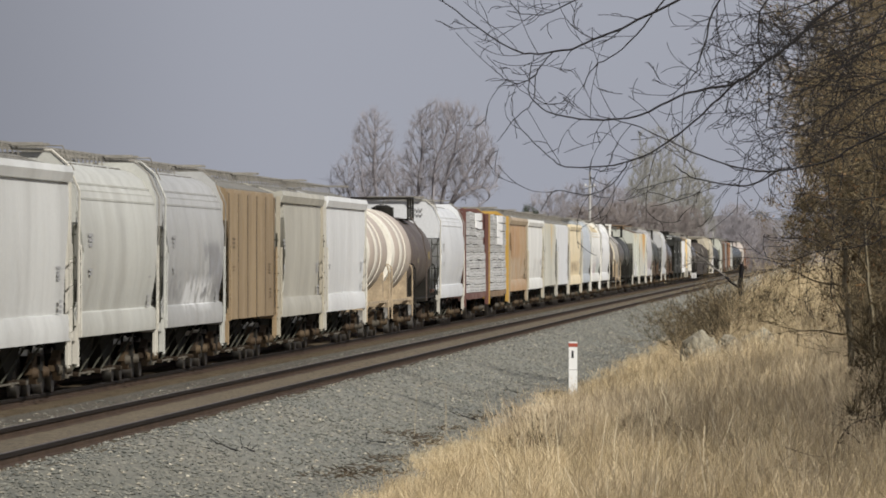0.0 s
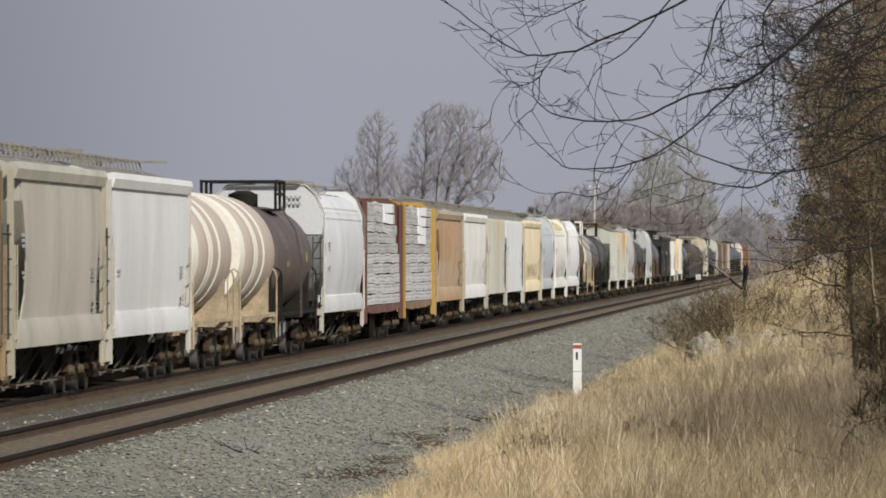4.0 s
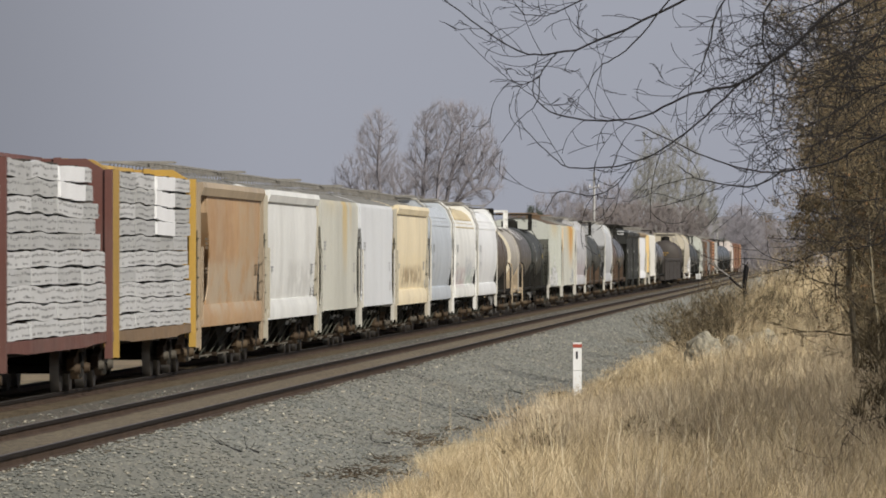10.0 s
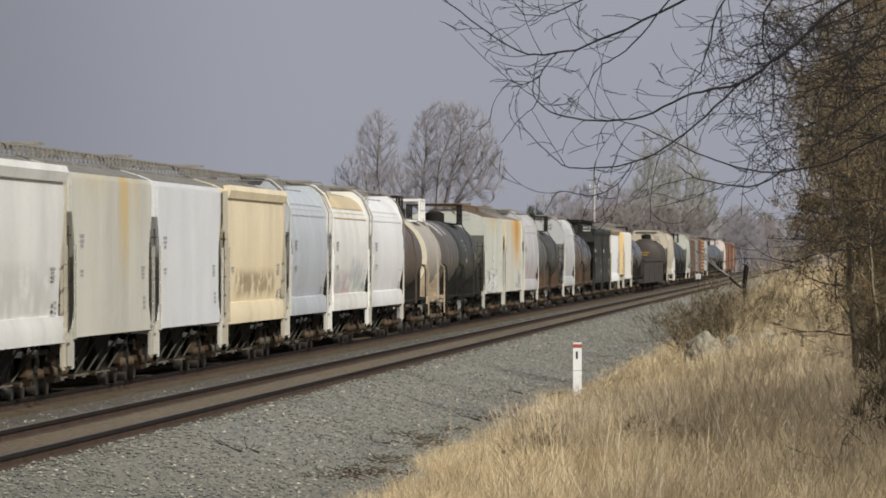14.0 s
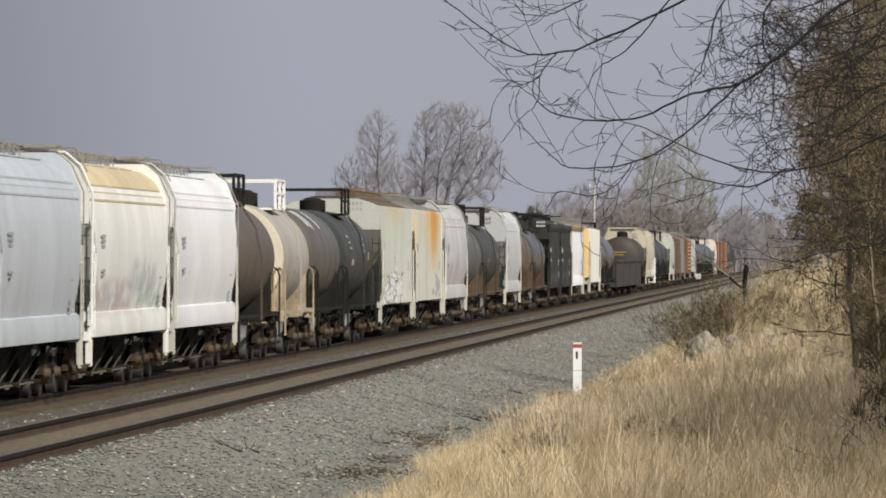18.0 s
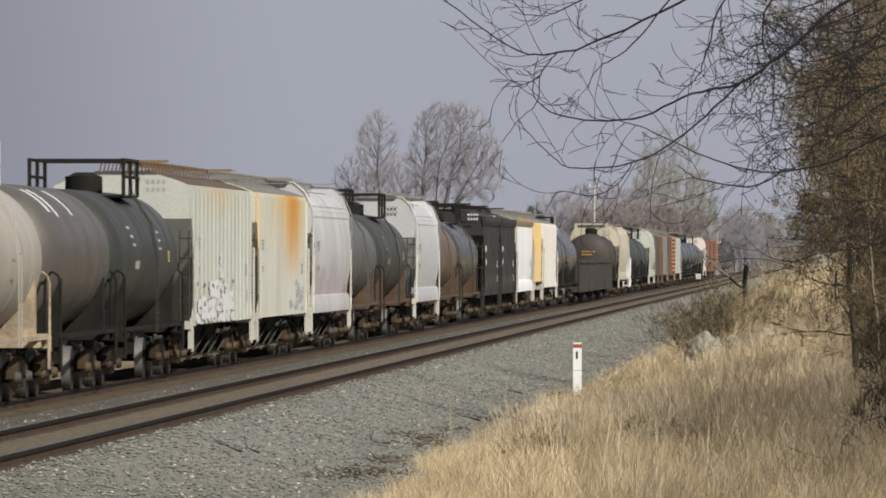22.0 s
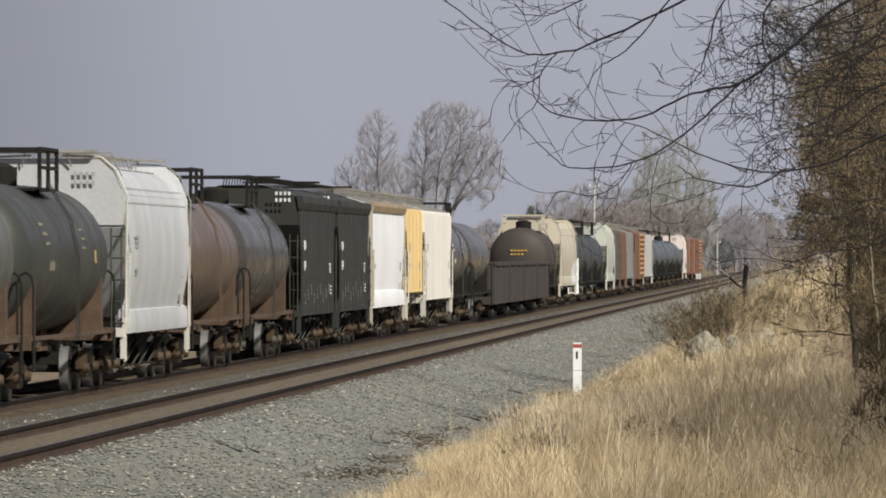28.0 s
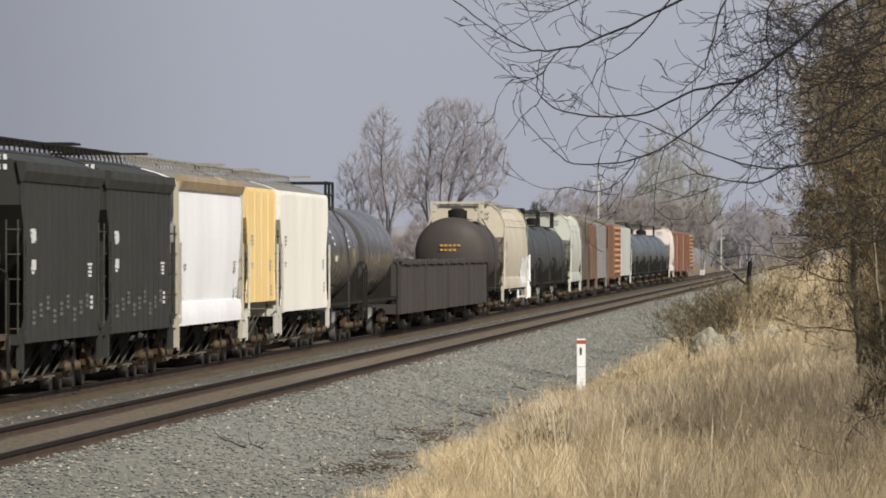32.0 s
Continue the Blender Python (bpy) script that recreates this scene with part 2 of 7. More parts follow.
# ---- ground, ballast, tracks ----
def ground_height(x, y):
    """The land: flat beside the railway, a low rise to the brush, a bank under the tripod."""
    z = -0.85 if x < -6.8 else -0.80 + 0.05 * (x + 6.8) if x < 0 else -0.46 + 0.06 * min(x, 8)
    z += 0.13 * max(0.0, min(4.5, x + 5.2)) * max(0.0, min(1.0, (y - 150.0) / 110.0)) * max(0.0, min(1.0, (900.0 - y) / 300.0))
    near = max(0.0, min(1.0, (75.0 - y) / 55.0)) * max(0.0, min(1.0, (x + 9.0) / 5.0)) * max(0.0, min(1.0, (40.0 - x) / 10.0))
    near *= max(0.0, min(1.0, (y + 90.0) / 30.0))
    return z + (0.95 - z) * near * near * (3 - 2 * near)


def ground_sheet():
    xs = [-4000, -900, -200, -60, -30, -20, -9, -7.4, -6.4, -5.4, -4.4, -3.4, -2.4, -1.4, -0.4, 0.6, 1.6, 3, 5, 8, 12, 20, 30, 40, 80, 300, 1200, 4000]
    ys = [-4000, -900, -250, -90, -75, -60, -40, -20, 0, 10, 20, 25, 30, 35, 40, 45, 50, 55, 60, 65, 70, 75] + list(range(80, 400, 4)) + [450, 550, 700, 900, 1300, 2200, 4500]
    s = Shape()
    for y in ys:
        for x in xs:
            wave = 0.07 * noise.noise((x * 0.5, y * 0.12, 0.0)) if -7 < x < 12 and 60 < y < 420 else 0.0
            s.v.append((x, y, ground_height(x, y) + wave))
    w = len(xs)
    for j in range(len(ys) - 1):
        for i in range(w - 1):
            s.f.append((j * w + i, j * w + i + 1, (j + 1) * w + i + 1, (j + 1) * w + i))
    m, n, l, b = node_material("dry winter ground")
    at = n.new("ShaderNodeTexCoord").outputs["Object"]
    c = ramp(n, l, noise_node(n, l, at, 0.35, 6), ((0.3, (0.12, 0.088, 0.052)), (0.5, (0.22, 0.165, 0.095)), (0.7, (0.30, 0.235, 0.14))))
    c = mixed(n, l, 1.0, c, ramp(n, l, noise_node(n, l, at, 9.0, 4), ((0.3, grey(0.55)), (0.7, grey(1.0)))), "MULTIPLY")
    l.new(c, b.inputs["Base Color"])
    b.inputs["Roughness"].default_value = 0.95
    bump(n, l, b, noise_node(n, l, at, 12.0, 4), 0.6, 0.05)
    g = part("ground", s, m)
    return tagged(g, "dry winter field of straw and bare soil", "ground", kind="structure")


def gravel_material():
    m, n, l, b = node_material("grey crushed stone")
    at = n.new("ShaderNodeTexCoord").outputs["Object"]
    cells = n.new("ShaderNodeTexVoronoi")
    cells.inputs["Scale"].default_value = 15.0
    l.new(at, cells.inputs["Vector"])
    pick = n.new("ShaderNodeSeparateColor")
    l.new(cells.outputs["Color"], pick.inputs["Color"])
    each = pick.outputs["Red"]
    stone = ramp(n, l, each, ((0.0, (0.075, 0.080, 0.070)), (0.45, (0.145, 0.152, 0.134)), (0.82, (0.215, 0.212, 0.18)), (0.93, (0.26, 0.25, 0.205)), (1.0, (0.44, 0.41, 0.33))))
    dust = ramp(n, l, noise_node(n, l, at, 0.3, 5, 0.6, (1.0, 0.35, 1.0)), ((0.35, grey(0)), (0.75, grey(1))))
    c = mixed(n, l, mixed(n, l, 1.0, dust, grey(0.45), "MULTIPLY"), stone, (0.21, 0.185, 0.14))
    sep = n.new("ShaderNodeSeparateXYZ")
    l.new(at, sep.inputs["Vector"])
    # rusty dirt between the rails; far-track tints also paint in the train's shade
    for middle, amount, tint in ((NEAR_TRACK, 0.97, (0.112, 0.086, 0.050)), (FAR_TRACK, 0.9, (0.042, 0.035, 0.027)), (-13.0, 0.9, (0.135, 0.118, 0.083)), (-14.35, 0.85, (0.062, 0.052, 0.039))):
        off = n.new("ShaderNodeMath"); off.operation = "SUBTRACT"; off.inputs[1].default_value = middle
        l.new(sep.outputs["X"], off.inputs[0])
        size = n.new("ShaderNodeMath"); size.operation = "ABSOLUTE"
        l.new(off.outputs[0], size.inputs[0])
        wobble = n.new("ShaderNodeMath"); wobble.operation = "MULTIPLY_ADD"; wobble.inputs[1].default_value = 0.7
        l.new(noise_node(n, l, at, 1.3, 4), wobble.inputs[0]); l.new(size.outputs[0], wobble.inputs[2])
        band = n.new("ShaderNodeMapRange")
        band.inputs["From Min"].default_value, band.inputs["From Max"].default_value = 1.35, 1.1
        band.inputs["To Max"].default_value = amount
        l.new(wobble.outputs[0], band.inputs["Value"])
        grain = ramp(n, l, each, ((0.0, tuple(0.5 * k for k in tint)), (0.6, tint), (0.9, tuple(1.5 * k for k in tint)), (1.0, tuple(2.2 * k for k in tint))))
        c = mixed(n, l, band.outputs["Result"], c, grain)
    # stone painted darker at the near end for the view's dim lower-left corner
    corner_dim_at = n.new("ShaderNodeMath"); corner_dim_at.operation = "MULTIPLY_ADD"; corner_dim_at.inputs[1].default_value = 22.0
    l.new(noise_node(n, l, at, 0.25, 4), corner_dim_at.inputs[0]); l.new(sep.outputs["Y"], corner_dim_at.inputs[2])
    corner_dim = n.new("ShaderNodeMapRange")
    corner_dim.inputs["From Min"].default_value, corner_dim.inputs["From Max"].default_value = 124.0, 100.0
    corner_dim.inputs["To Max"].default_value = 0.7
    l.new(corner_dim_at.outputs[0], corner_dim.inputs["Value"])
    c = mixed(n, l, corner_dim.outputs["Result"], c, mixed(n, l, 1.0, c, (0.62, 0.62, 0.57), "MULTIPLY"))
    l.new(c, b.inputs["Base Color"])
    b.inputs["Roughness"].default_value = 0.92
    bump(n, l, b, cells.outputs["Distance"], 0.5, 0.035)
    return m


MAT_GRAVEL = gravel_material()


def ballast_bed():
    profile = [(-19.2, -0.9), (-18.2, -0.5), (-17.2, -0.22), (-16.4, -0.19), (-14.3, -0.19), (-13.6, -0.24), (-13.2, -0.27), (-12.8, -0.25),
               (-12.25, -0.09), (-11.95, -0.115), (-11.76, -0.075), (-10.42, -0.075), (-10.22, -0.10), (-10.02, -0.075), (-9.6, -0.10), (-8.9, -0.33), (-8.1, -0.56), (-7.4, -0.66), (-6.7, -0.70), (-6.0, -0.76), (-5.6, -0.95)]
    ys = [-700, -200, 0, 60] + [80 + 1.0 * k for k in range(190)] + [272 + 4 * k for k in range(60)] + [530, 700, 1000, 1600, 3000]
    s = Shape()
    for y in ys:
        for x, z in profile:
            rough = (0.016 if -9.8 < x < -5.9 else 0.010) * max(0.0, min(1.0, (230.0 - y) / 100.0))
            s.v.append((x, y, z + rough * noise.noise((x * 2.1, y * 0.7, 3.0)) + rough * noise.noise((x * 0.6, y * 0.16, 9.0))))
    w = len(profile)
    for j in range(len(ys) - 1):
        for i in range(w - 1):
            s.f.append((j * w + i, j * w + i + 1, (j + 1) * w + i + 1, (j + 1) * w + i))
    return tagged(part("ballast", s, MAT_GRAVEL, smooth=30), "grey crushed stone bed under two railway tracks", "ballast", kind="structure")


def rail_shape():
    half = [(0.070, -0.170), (0.070, -0.158), (0.014, -0.138), (0.011, -0.048), (0.036, -0.036), (0.036, -0.006), (0.028, 0.0)]
    return half + [(-x, z) for x, z in reversed(half)]


TIE = Shape().box(-1.28, 1.28, -0.115, 0.115, -0.30, -0.165).mesh("tie")


def railway(name, middle, lift, label, first, last):
    """Two rails on wooden ties; the ties from first to last are single pieces."""
    track = tagged(new(name), label, "railway track", kind="structure")
    track.location = (middle, 0, lift)
    for side in (-1, 1):
        x = side * 0.7535
        rail = part("rail", Shape().prism([(x + a, b) for a, b in rail_shape()], -600, 1900), MAT_RAIL, track, "rusty steel rail")
        part("rail_head", Shape().box(x - 0.040, x + 0.040, -600, 1900, -0.052, 0.002), MAT_RAILSIDE, rail, "dark head of the rail")
        part("running_surface", Shape().box(x - 0.026, x + 0.026, -600, 1900, 0.0005, 0.005), MAT_RAILHEAD, rail, "worn running surface of the rail")
    rest = Shape()
    y = 60.0
    while y < 900:
        if first <= y < last:
            tie = part("tie", TIE, MAT_TIE, track)
            tie.location = (random.uniform(-0.04, 0.04), y, random.uniform(-0.012, 0.004))
            tie.rotation_euler.z = random.uniform(-0.01, 0.01)
        else:
            rest.box(-1.28, 1.28, y - 0.115, y + 0.115, -0.30, -0.165)
        y += 0.52 if y < 500 else 1.04
    tagged(part("ties", rest, MAT_TIE, track), kind="stuff")
    return track


# ---- rolling stock: common parts ----
TRAIN = []
SIDE_FRAME = Shape().slab([(-1.15, .42), (-1.10, .62), (-.75, .66), (-.35, .80), (.35, .80), (.75, .66), (1.10, .62), (1.15, .42), (.98, .40), (.78, .50),
                           (.52, .50), (.34, .24), (-.34, .24), (-.52, .50), (-.78, .50), (-.98, .40)], -0.07, 0.07).mesh("side_frame")
WHEEL = Shape().rod((-0.065, 0, 0), (0.065, 0, 0), 0.42, 22).rod((-0.10, 0, 0), (-0.065, 0, 0), 0.455, 22).rod((0.065, 0, 0), (0.09, 0, 0), 0.12, 10).mesh("wheel", 40)
WHEEL.materials.append(MAT_WHEEL)
WHEEL.materials.append(MAT_TREAD)
for face in WHEEL.polygons:      # the rolling surface is polished by the rail
    if abs(face.normal.x) < 0.5 and math.hypot(face.center.y, face.center.z) > 0.38:
        face.material_index = 1
AXLE = Shape().rod((-0.98, 0, 0), (0.98, 0, 0), 0.075, 8).mesh("axle", 40)
BOLSTER = Shape().box(-1.15, 1.15, -0.2, 0.2, 0.48, 0.74).box(-0.4, 0.4, -0.3, 0.3, 0.72, 0.84).mesh("truck")
CAP = Shape().rod((0, 0, 0), (0.10, 0, 0), 0.115, 10, 0.085).mesh("bearing_cap", 40)
SPRING = Shape().rod((0, -0.13, 0.27), (0, -0.13, 0.50), 0.075, 8).rod((0, 0.07, 0.27), (0, 0.07, 0.50), 0.075, 8).mesh("spring_nest", 40)
COUPLER = Shape().box(-0.07, 0.07, -0.55, 0.25, 0.78, 0.93).box(-0.16, 0.13, -0.72, -0.50, 0.72, 0.99).mesh("coupler")
RUST_TONES = [dull(plain("bearing cap " + k, c, 0.7, 0.0, 0.4, 6.0)) for k, c in
              (("tan", (0.11, 0.08, 0.05)), ("brown", (0.075, 0.052, 0.033)), ("grey", (0.08, 0.075, 0.068)), ("light", (0.10, 0.088, 0.07)))]
TRUCK_TONES = [MAT_TRUCK, dull(plain("dusty rust-brown truck casting", (0.092, 0.063, 0.038), 0.9, 0, 0.6, 2.5)), MAT_STEEL_DARK]


def truck(car, y, tone, cap):
    t = part("truck", BOLSTER, MAT_STEEL_DARK, car)
    t.location = (0, y, 0)
    for side in (-1, 1):
        frame_ = part("side_frame", SIDE_FRAME, tone, t)
        frame_.location = (side * 1.02, 0, 0)
        springs = part("spring_nest", SPRING, MAT_STEEL_DARK, t)
        springs.location = (side * 1.06, 0.03, 0)
        for end in (-1, 1):
            wheel = part("wheel", WHEEL, MAT_WHEEL, t)
            wheel.location = (side * 0.755, end * 0.89, 0.425)
            wheel.rotation_euler.z = 0 if side > 0 else math.pi
            c = part("bearing_cap", CAP, cap, t)
            c.location = (side * 1.09, end * 0.89, 0.44)
            c.rotation_euler.z = 0 if side > 0 else math.pi
    for end in (-1, 1):
        a = part("axle", AXLE, MAT_STEEL_DARK, t)
        a.location = (0, end * 0.89, 0.425)


def rolling(name, front, rear, label, category, tone=0, cap=1, inset=1.9):
    """The empty of one car, from front to rear at the start, with its running gear. Local y points to the rear."""
    car = thing(name, label, category, "cars of the freight train")
    half = (rear - front) / 2
    TRAIN.append((car, front + half))
    for end in (-1, 1):
        k = len(TRAIN)
        truck(car, end * (half - inset), TRUCK_TONES[1 if tone == 0 and k % 3 else tone], RUST_TONES[(0, 1, 3, 0, 1)[k % 5] if cap == 1 else cap])
        c = part("coupler", COUPLER, MAT_TRUCK, car)
        c.location = (0, end * (half - 0.02), 0)
        c.rotation_euler.z = 0 if end < 0 else math.pi
    return car, half


def ladder(car, x, y, z0, z1, material, name="ladder", step=0.34, width=0.42, r=0.014):
    """A ladder flat on the side of a car."""
    s = Shape()
    for dy in (-width / 2, width / 2):
        s.rod((x, y + dy, z0), (x, y + dy, z1), r, 5)
    z = z0 + 0.12
    while z < z1:
        s.rod((x, y - width / 2, z), (x, y + width / 2, z), r, 5)
        z += step
    return part(name, s, material, car)


def end_ladder(car, x0, x1, y, z0, z1, material):
    s = Shape()
    for x in (x0, x1):
        s.rod((x, y, z0), (x, y, z1), 0.018, 5)
    z = z0 + 0.15
    while z < z1:
        s.rod((x0, y, z), (x1 + 0.05, y, z), 0.016, 5)
        z += 0.42
    return part("end_ladder", s, material, car)


def running_board(car, half, z, material, legs=0.85, roof_z=4.38):
    """The walkway of open steel grating on the roof, on its brackets."""
    s = Shape()
    for x in (-0.42, -0.14, 0.14, 0.42):
        s.box(x - 0.016, x + 0.016, -half, half, z - 0.035, z)
    n = int(2 * half / 0.30)
    for k in range(n + 1):
        y = -half + 2 * half * k / n
        s.box(-0.44, 0.44, y - 0.018, y + 0.018, z - 0.022, z + 0.003)
    n = int(2 * half / legs)
    for k in range(n + 1):
        y = -half + 2 * half * k / n
        for x in (-0.40, 0.40):
            s.rod((x, y, z - 0.01), (x * 1.2, y + 0.12, roof_z - 0.10), 0.020, 4)
    for e in (-1, 1):
        s.box(-1.0, 1.0, e * half - 0.05, e * half + 0.05, z - 0.05, z)
        s.box(0.44, 1.0, e * (half - 0.28) - 0.03, e * (half - 0.28) + 0.03, z - 0.045, z - 0.008)
        s.box(-1.0, -0.44, e * (half - 0.28) - 0.03, e * (half - 0.28) + 0.03, z - 0.045, z - 0.008)
    return part("running_board", s, material, car, "steel grating walkway on the roof")


def hatches(car, half, material, z=4.40, n=9):
    for side in (-1, 1):
        for k in range(n):
            y = -half + 2 * half * (k + 0.5) / n
            part("roof_hatch", Shape().box(side * 0.62 - 0.26, side * 0.62 + 0.26, y - half / n * 0.72, y + half / n * 0.72, z - 0.2, z - 0.10), material, car)


def marks(car, x, y, z, rows, material, w=0.30, h=0.16, name="stencil"):
    """Lettering too small to read, as plain bars: rows of widths downwards."""
    s = Shape()
    for k, share in enumerate(rows):
        s.box(x, x + 0.004, y - w * share / 2, y + w * share / 2, z - k * h * 1.55 - h, z - k * h * 1.55)
    return part(name, s, material, car)


def scrawl(car, y0, y1, z0, z1, material, n, seed, curved=False, size=0.3, label="sprayed paint patches"):
    """Sprayed letters that nobody can read, as loose patches of paint on the side facing the line's open side."""
    g = random.Random(seed)
    s = Shape()
    for _ in range(n):
        cy, cz = g.uniform(y0, y1), g.uniform(z0, z1)
        w, t = size * g.uniform(0.8, 2.6), size * g.uniform(0.2, 0.62)
        lean = g.uniform(-2.0, 2.0)
        ring = []
        for k in range(7):
            a = 6.283 * k / 7
            r = g.uniform(0.6, 1.0)
            ring.append((cy + math.cos(a) * w * r + lean * math.sin(a) * t, max(z0 - 0.06, cz + math.sin(a) * t * r)))
        verts = []
        for y, z in ring:
            x = np.interp(z, (1.36, 1.72, 2.1, 2.6, 3.1), (1.40, 1.47, 1.545, 1.575, 1.55)) if curved else 1.50
            verts.append((float(x) + 0.008, y, z))
        s.add(verts, [tuple(range(7))])
    return tagged(part("sprayed_paint", s, material, car, label), kind="stuff")


MAT_STENCIL = plain("dark stencilled lettering", (0.36, 0.36, 0.365), 0.6)
MAT_STENCIL_WHITE = plain("white stencilled lettering", (0.72, 0.72, 0.70), 0.6)
MAT_YELLOWPLATE = plain("yellow plate", (0.40, 0.32, 0.10), 0.6)
MAT_CHUTE = dull(plain("grimy chute steel", (0.024, 0.024, 0.019), 0.85, 0.0, 0.5, 2.0))
MAT_BRACE = dull(plain("dusty grey-green brace", (0.085, 0.085, 0.066), 0.8, 0.0, 0.5, 2.0))
MAT_GRATING = plain("weathered steel grating", (0.36, 0.34, 0.30), 0.75, 0.2, 0.4, 3.0)


RUSTGRIME = plain("rusty grimy roof paint", (0.15, 0.10, 0.062), 0.85, 0.0, 0.5, 1.5)
ROOFGRIME = plain("grimy roof paint", (0.26, 0.25, 0.22), 0.85, 0.0, 0.5, 1.5)
DECK = paint("rusty brown deck paint", (0.22, 0.14, 0.075), grime=0.5, seed=41)
DUSTYPALE = plain("dusty pale steel", (0.17, 0.15, 0.115), 0.85, 0.0, 0.6, 3.0)
POSTGREY = paint("dirty pale post paint", (0.60, 0.575, 0.505), grime=0.6, seed=52)


def hopper_car(front, rear, material, label, style="panel", trim=None, roof=None, board=None, bays=3, ribs=0, low=1.02, tone=0, cap=1, sill=True, stencil=None, proud=0.035, slot=0.0, rib_mat=None, rib_wide=0.08, eave=False):
    """A covered hopper: body with slope sheets at the ends, side sills, corner posts, chutes, roof with hatches and walkway."""
    car, half = rolling("covered_hopper", front, rear, label, "hopper car", tone, cap)
    trim, roof, board = trim or (POSTGREY if TONES[material.name] > 0.45 else material), roof or material, board or MAT_GRATING
    h = half - 0.42
    if style == "curved":
        side = [(1.40, low + 0.34), (1.47, low + 0.7), (1.545, 2.1), (1.575, 2.6), (1.55, 3.1), (1.44, 3.72), (1.36, 3.86), (1.22, 4.08), (1.0, 4.24), (0.55, 4.36)]
    elif style == "panel":
        side = [(1.40, low + 0.05), (1.43, 1.45), (1.475, 1.9), (1.505, 2.5), (1.515, 3.0), (1.505, 3.5), (1.48, 3.98), (1.45, 4.06), (1.2, 4.17), (0.55, 4.36)]
    else:
        side = [(1.50, low + 0.05), (1.50, 1.6), (1.50, 2.1), (1.50, 2.65), (1.50, 3.0), (1.50, 3.35), (1.50, 3.72), (1.50, 3.98), (1.46, 4.06), (1.2, 4.17), (0.55, 4.36)]

    def end_at(z):
        return h - 0.06 - slot - min(2.0, 0.85 * max(0.0, (3.0 if style == "curved" else 3.35) - z))

    inner = [(x - 0.03 if z < 4.0 else x, z) for x, z in side]
    outline = inner + [(-x, z) for x, z in reversed(inner)]
    body = Shape()
    n = len(outline)
    body.v = [(x, -end_at(z), z) for x, z in outline] + [(x, end_at(z), z) for x, z in outline]
    body.f = [(i + n, (i + 1) % n + n, (i + 1) % n, i) for i in range(n)]
    m = len(side)
    for k in range(m - 1):
        body.f += [(k, k + 1, n - 2 - k, n - 1 - k), (n + n - 1 - k, n + n - 2 - k, n + k + 1, n + k)]
    part("body", body, material, car, smooth=28)
    for s in (-1, 1):
        x = s * 1.5
        flank = [p for p in side if p[1] < 4.0]
        skin = [(s * a, b) for a, b in flank] + [(s * (a - 0.024), b) for a, b in reversed(flank)]
        sheet = Shape()
        m2 = len(skin)
        cut = [0.62 * max(0.0, min(1.0, (3.35 - b) / 0.7)) * max(0.0, min(1.0, (b - low - 0.30) / 0.25)) for _, b in skin]
        sheet.v = [(a, -h + 0.08 + slot + q, b) for (a, b), q in zip(skin, cut)] + [(a, h - 0.08 - 0.3 * slot - q, b) for (a, b), q in zip(skin, cut)]
        half_n = len(flank)
        sheet.f = [(i + m2, (i + 1) % m2 + m2, (i + 1) % m2, i) for i in range(m2)]
        for i in range(half_n - 1):
            sheet.f += [(i, i + 1, m2 - 2 - i, m2 - 1 - i), (2 * m2 - 1 - i, 2 * m2 - 2 - i, m2 + i + 1, m2 + i)]
        part("side_sheet", sheet, material, car, smooth=28)
        if sill:
            if style == "curved":
                p = [(1.36, low), (1.51, low + 0.02), (1.53, low + 0.20), (1.475, low + 0.46), (1.40, low + 0.50), (1.34, low + 0.36)]
            else:
                p = [(1.40, low - 0.02), (1.525, low - 0.02), (1.54, low + 0.22), (1.475, low + 0.46), (1.40, low + 0.46)]
            part("side_sill", Shape().prism([(s * a, b) for a, b in p], -h, h), material, car, smooth=30)
        for e in (-1, 1):
            y = e * h
            part("corner_post", Shape().box(x - s * 0.07, x + s * 0.035, y - 0.06, y + 0.06, 0.56, {"panel": 4.02, "curved": 1.35, "flat": 1.25}[style]), trim, car)
            part("sill_step", Shape().rod((x, y - e * 0.35, 1.0), (x, y - e * 0.35, 0.52), 0.02, 5).rod((x, y - e * 0.35, 0.52), (x, y - e * 0.02, 0.52), 0.02, 5), trim, car)
            ladder(car, x + s * 0.05, y - e * 0.24, 1.05, 2.75, trim, width=0.36, step=0.42, r=0.017)
        if style == "panel":
            lip = [(1.49, 3.86), (1.545, 3.87), (1.60, 4.04), (1.56, 4.16), (1.42, 4.14)]
            part("roof_edge", Shape().prism([(s * a, b) for a, b in lip], -h + 0.15, h - 0.15), roof, car)
        elif style == "curved":
            if roof is not material:
                strip = [(1.372, 3.87), (1.232, 4.092), (1.006, 4.254), (0.56, 4.372)]
                part("roof_sheet", Shape().prism([(s * a, b) for a, b in strip] + [(s * (a - 0.02), b - 0.02) for a, b in reversed(strip)], -end_at(4.0), end_at(4.0)), roof, car, smooth=28)
            for z, r in ((3.60, 1.455), (3.74, 1.41), (3.88, 1.345)):
                part("seam", Shape().box(s * (r - 0.02), s * (r + 0.022), -end_at(3.7) + 0.01, end_at(3.7) - 0.01, z - 0.020, z + 0.020), roof, car)
            for e in (-1, 1):
                arch = Shape()
                pts = [(1.53, 1.3), (1.56, 3.72), (1.34, 4.22), (1.05, 4.47), (0.3, 4.50)]
                for (a, b), (c, d) in zip(pts, pts[1:]):
                    arch.rod((s * a, e * h, b), (s * c, e * h, d), 0.025 if e < 0 else 0.016, 6)
                part("corner_rail", arch, MAT_GRATING if e > 0 else trim, car)
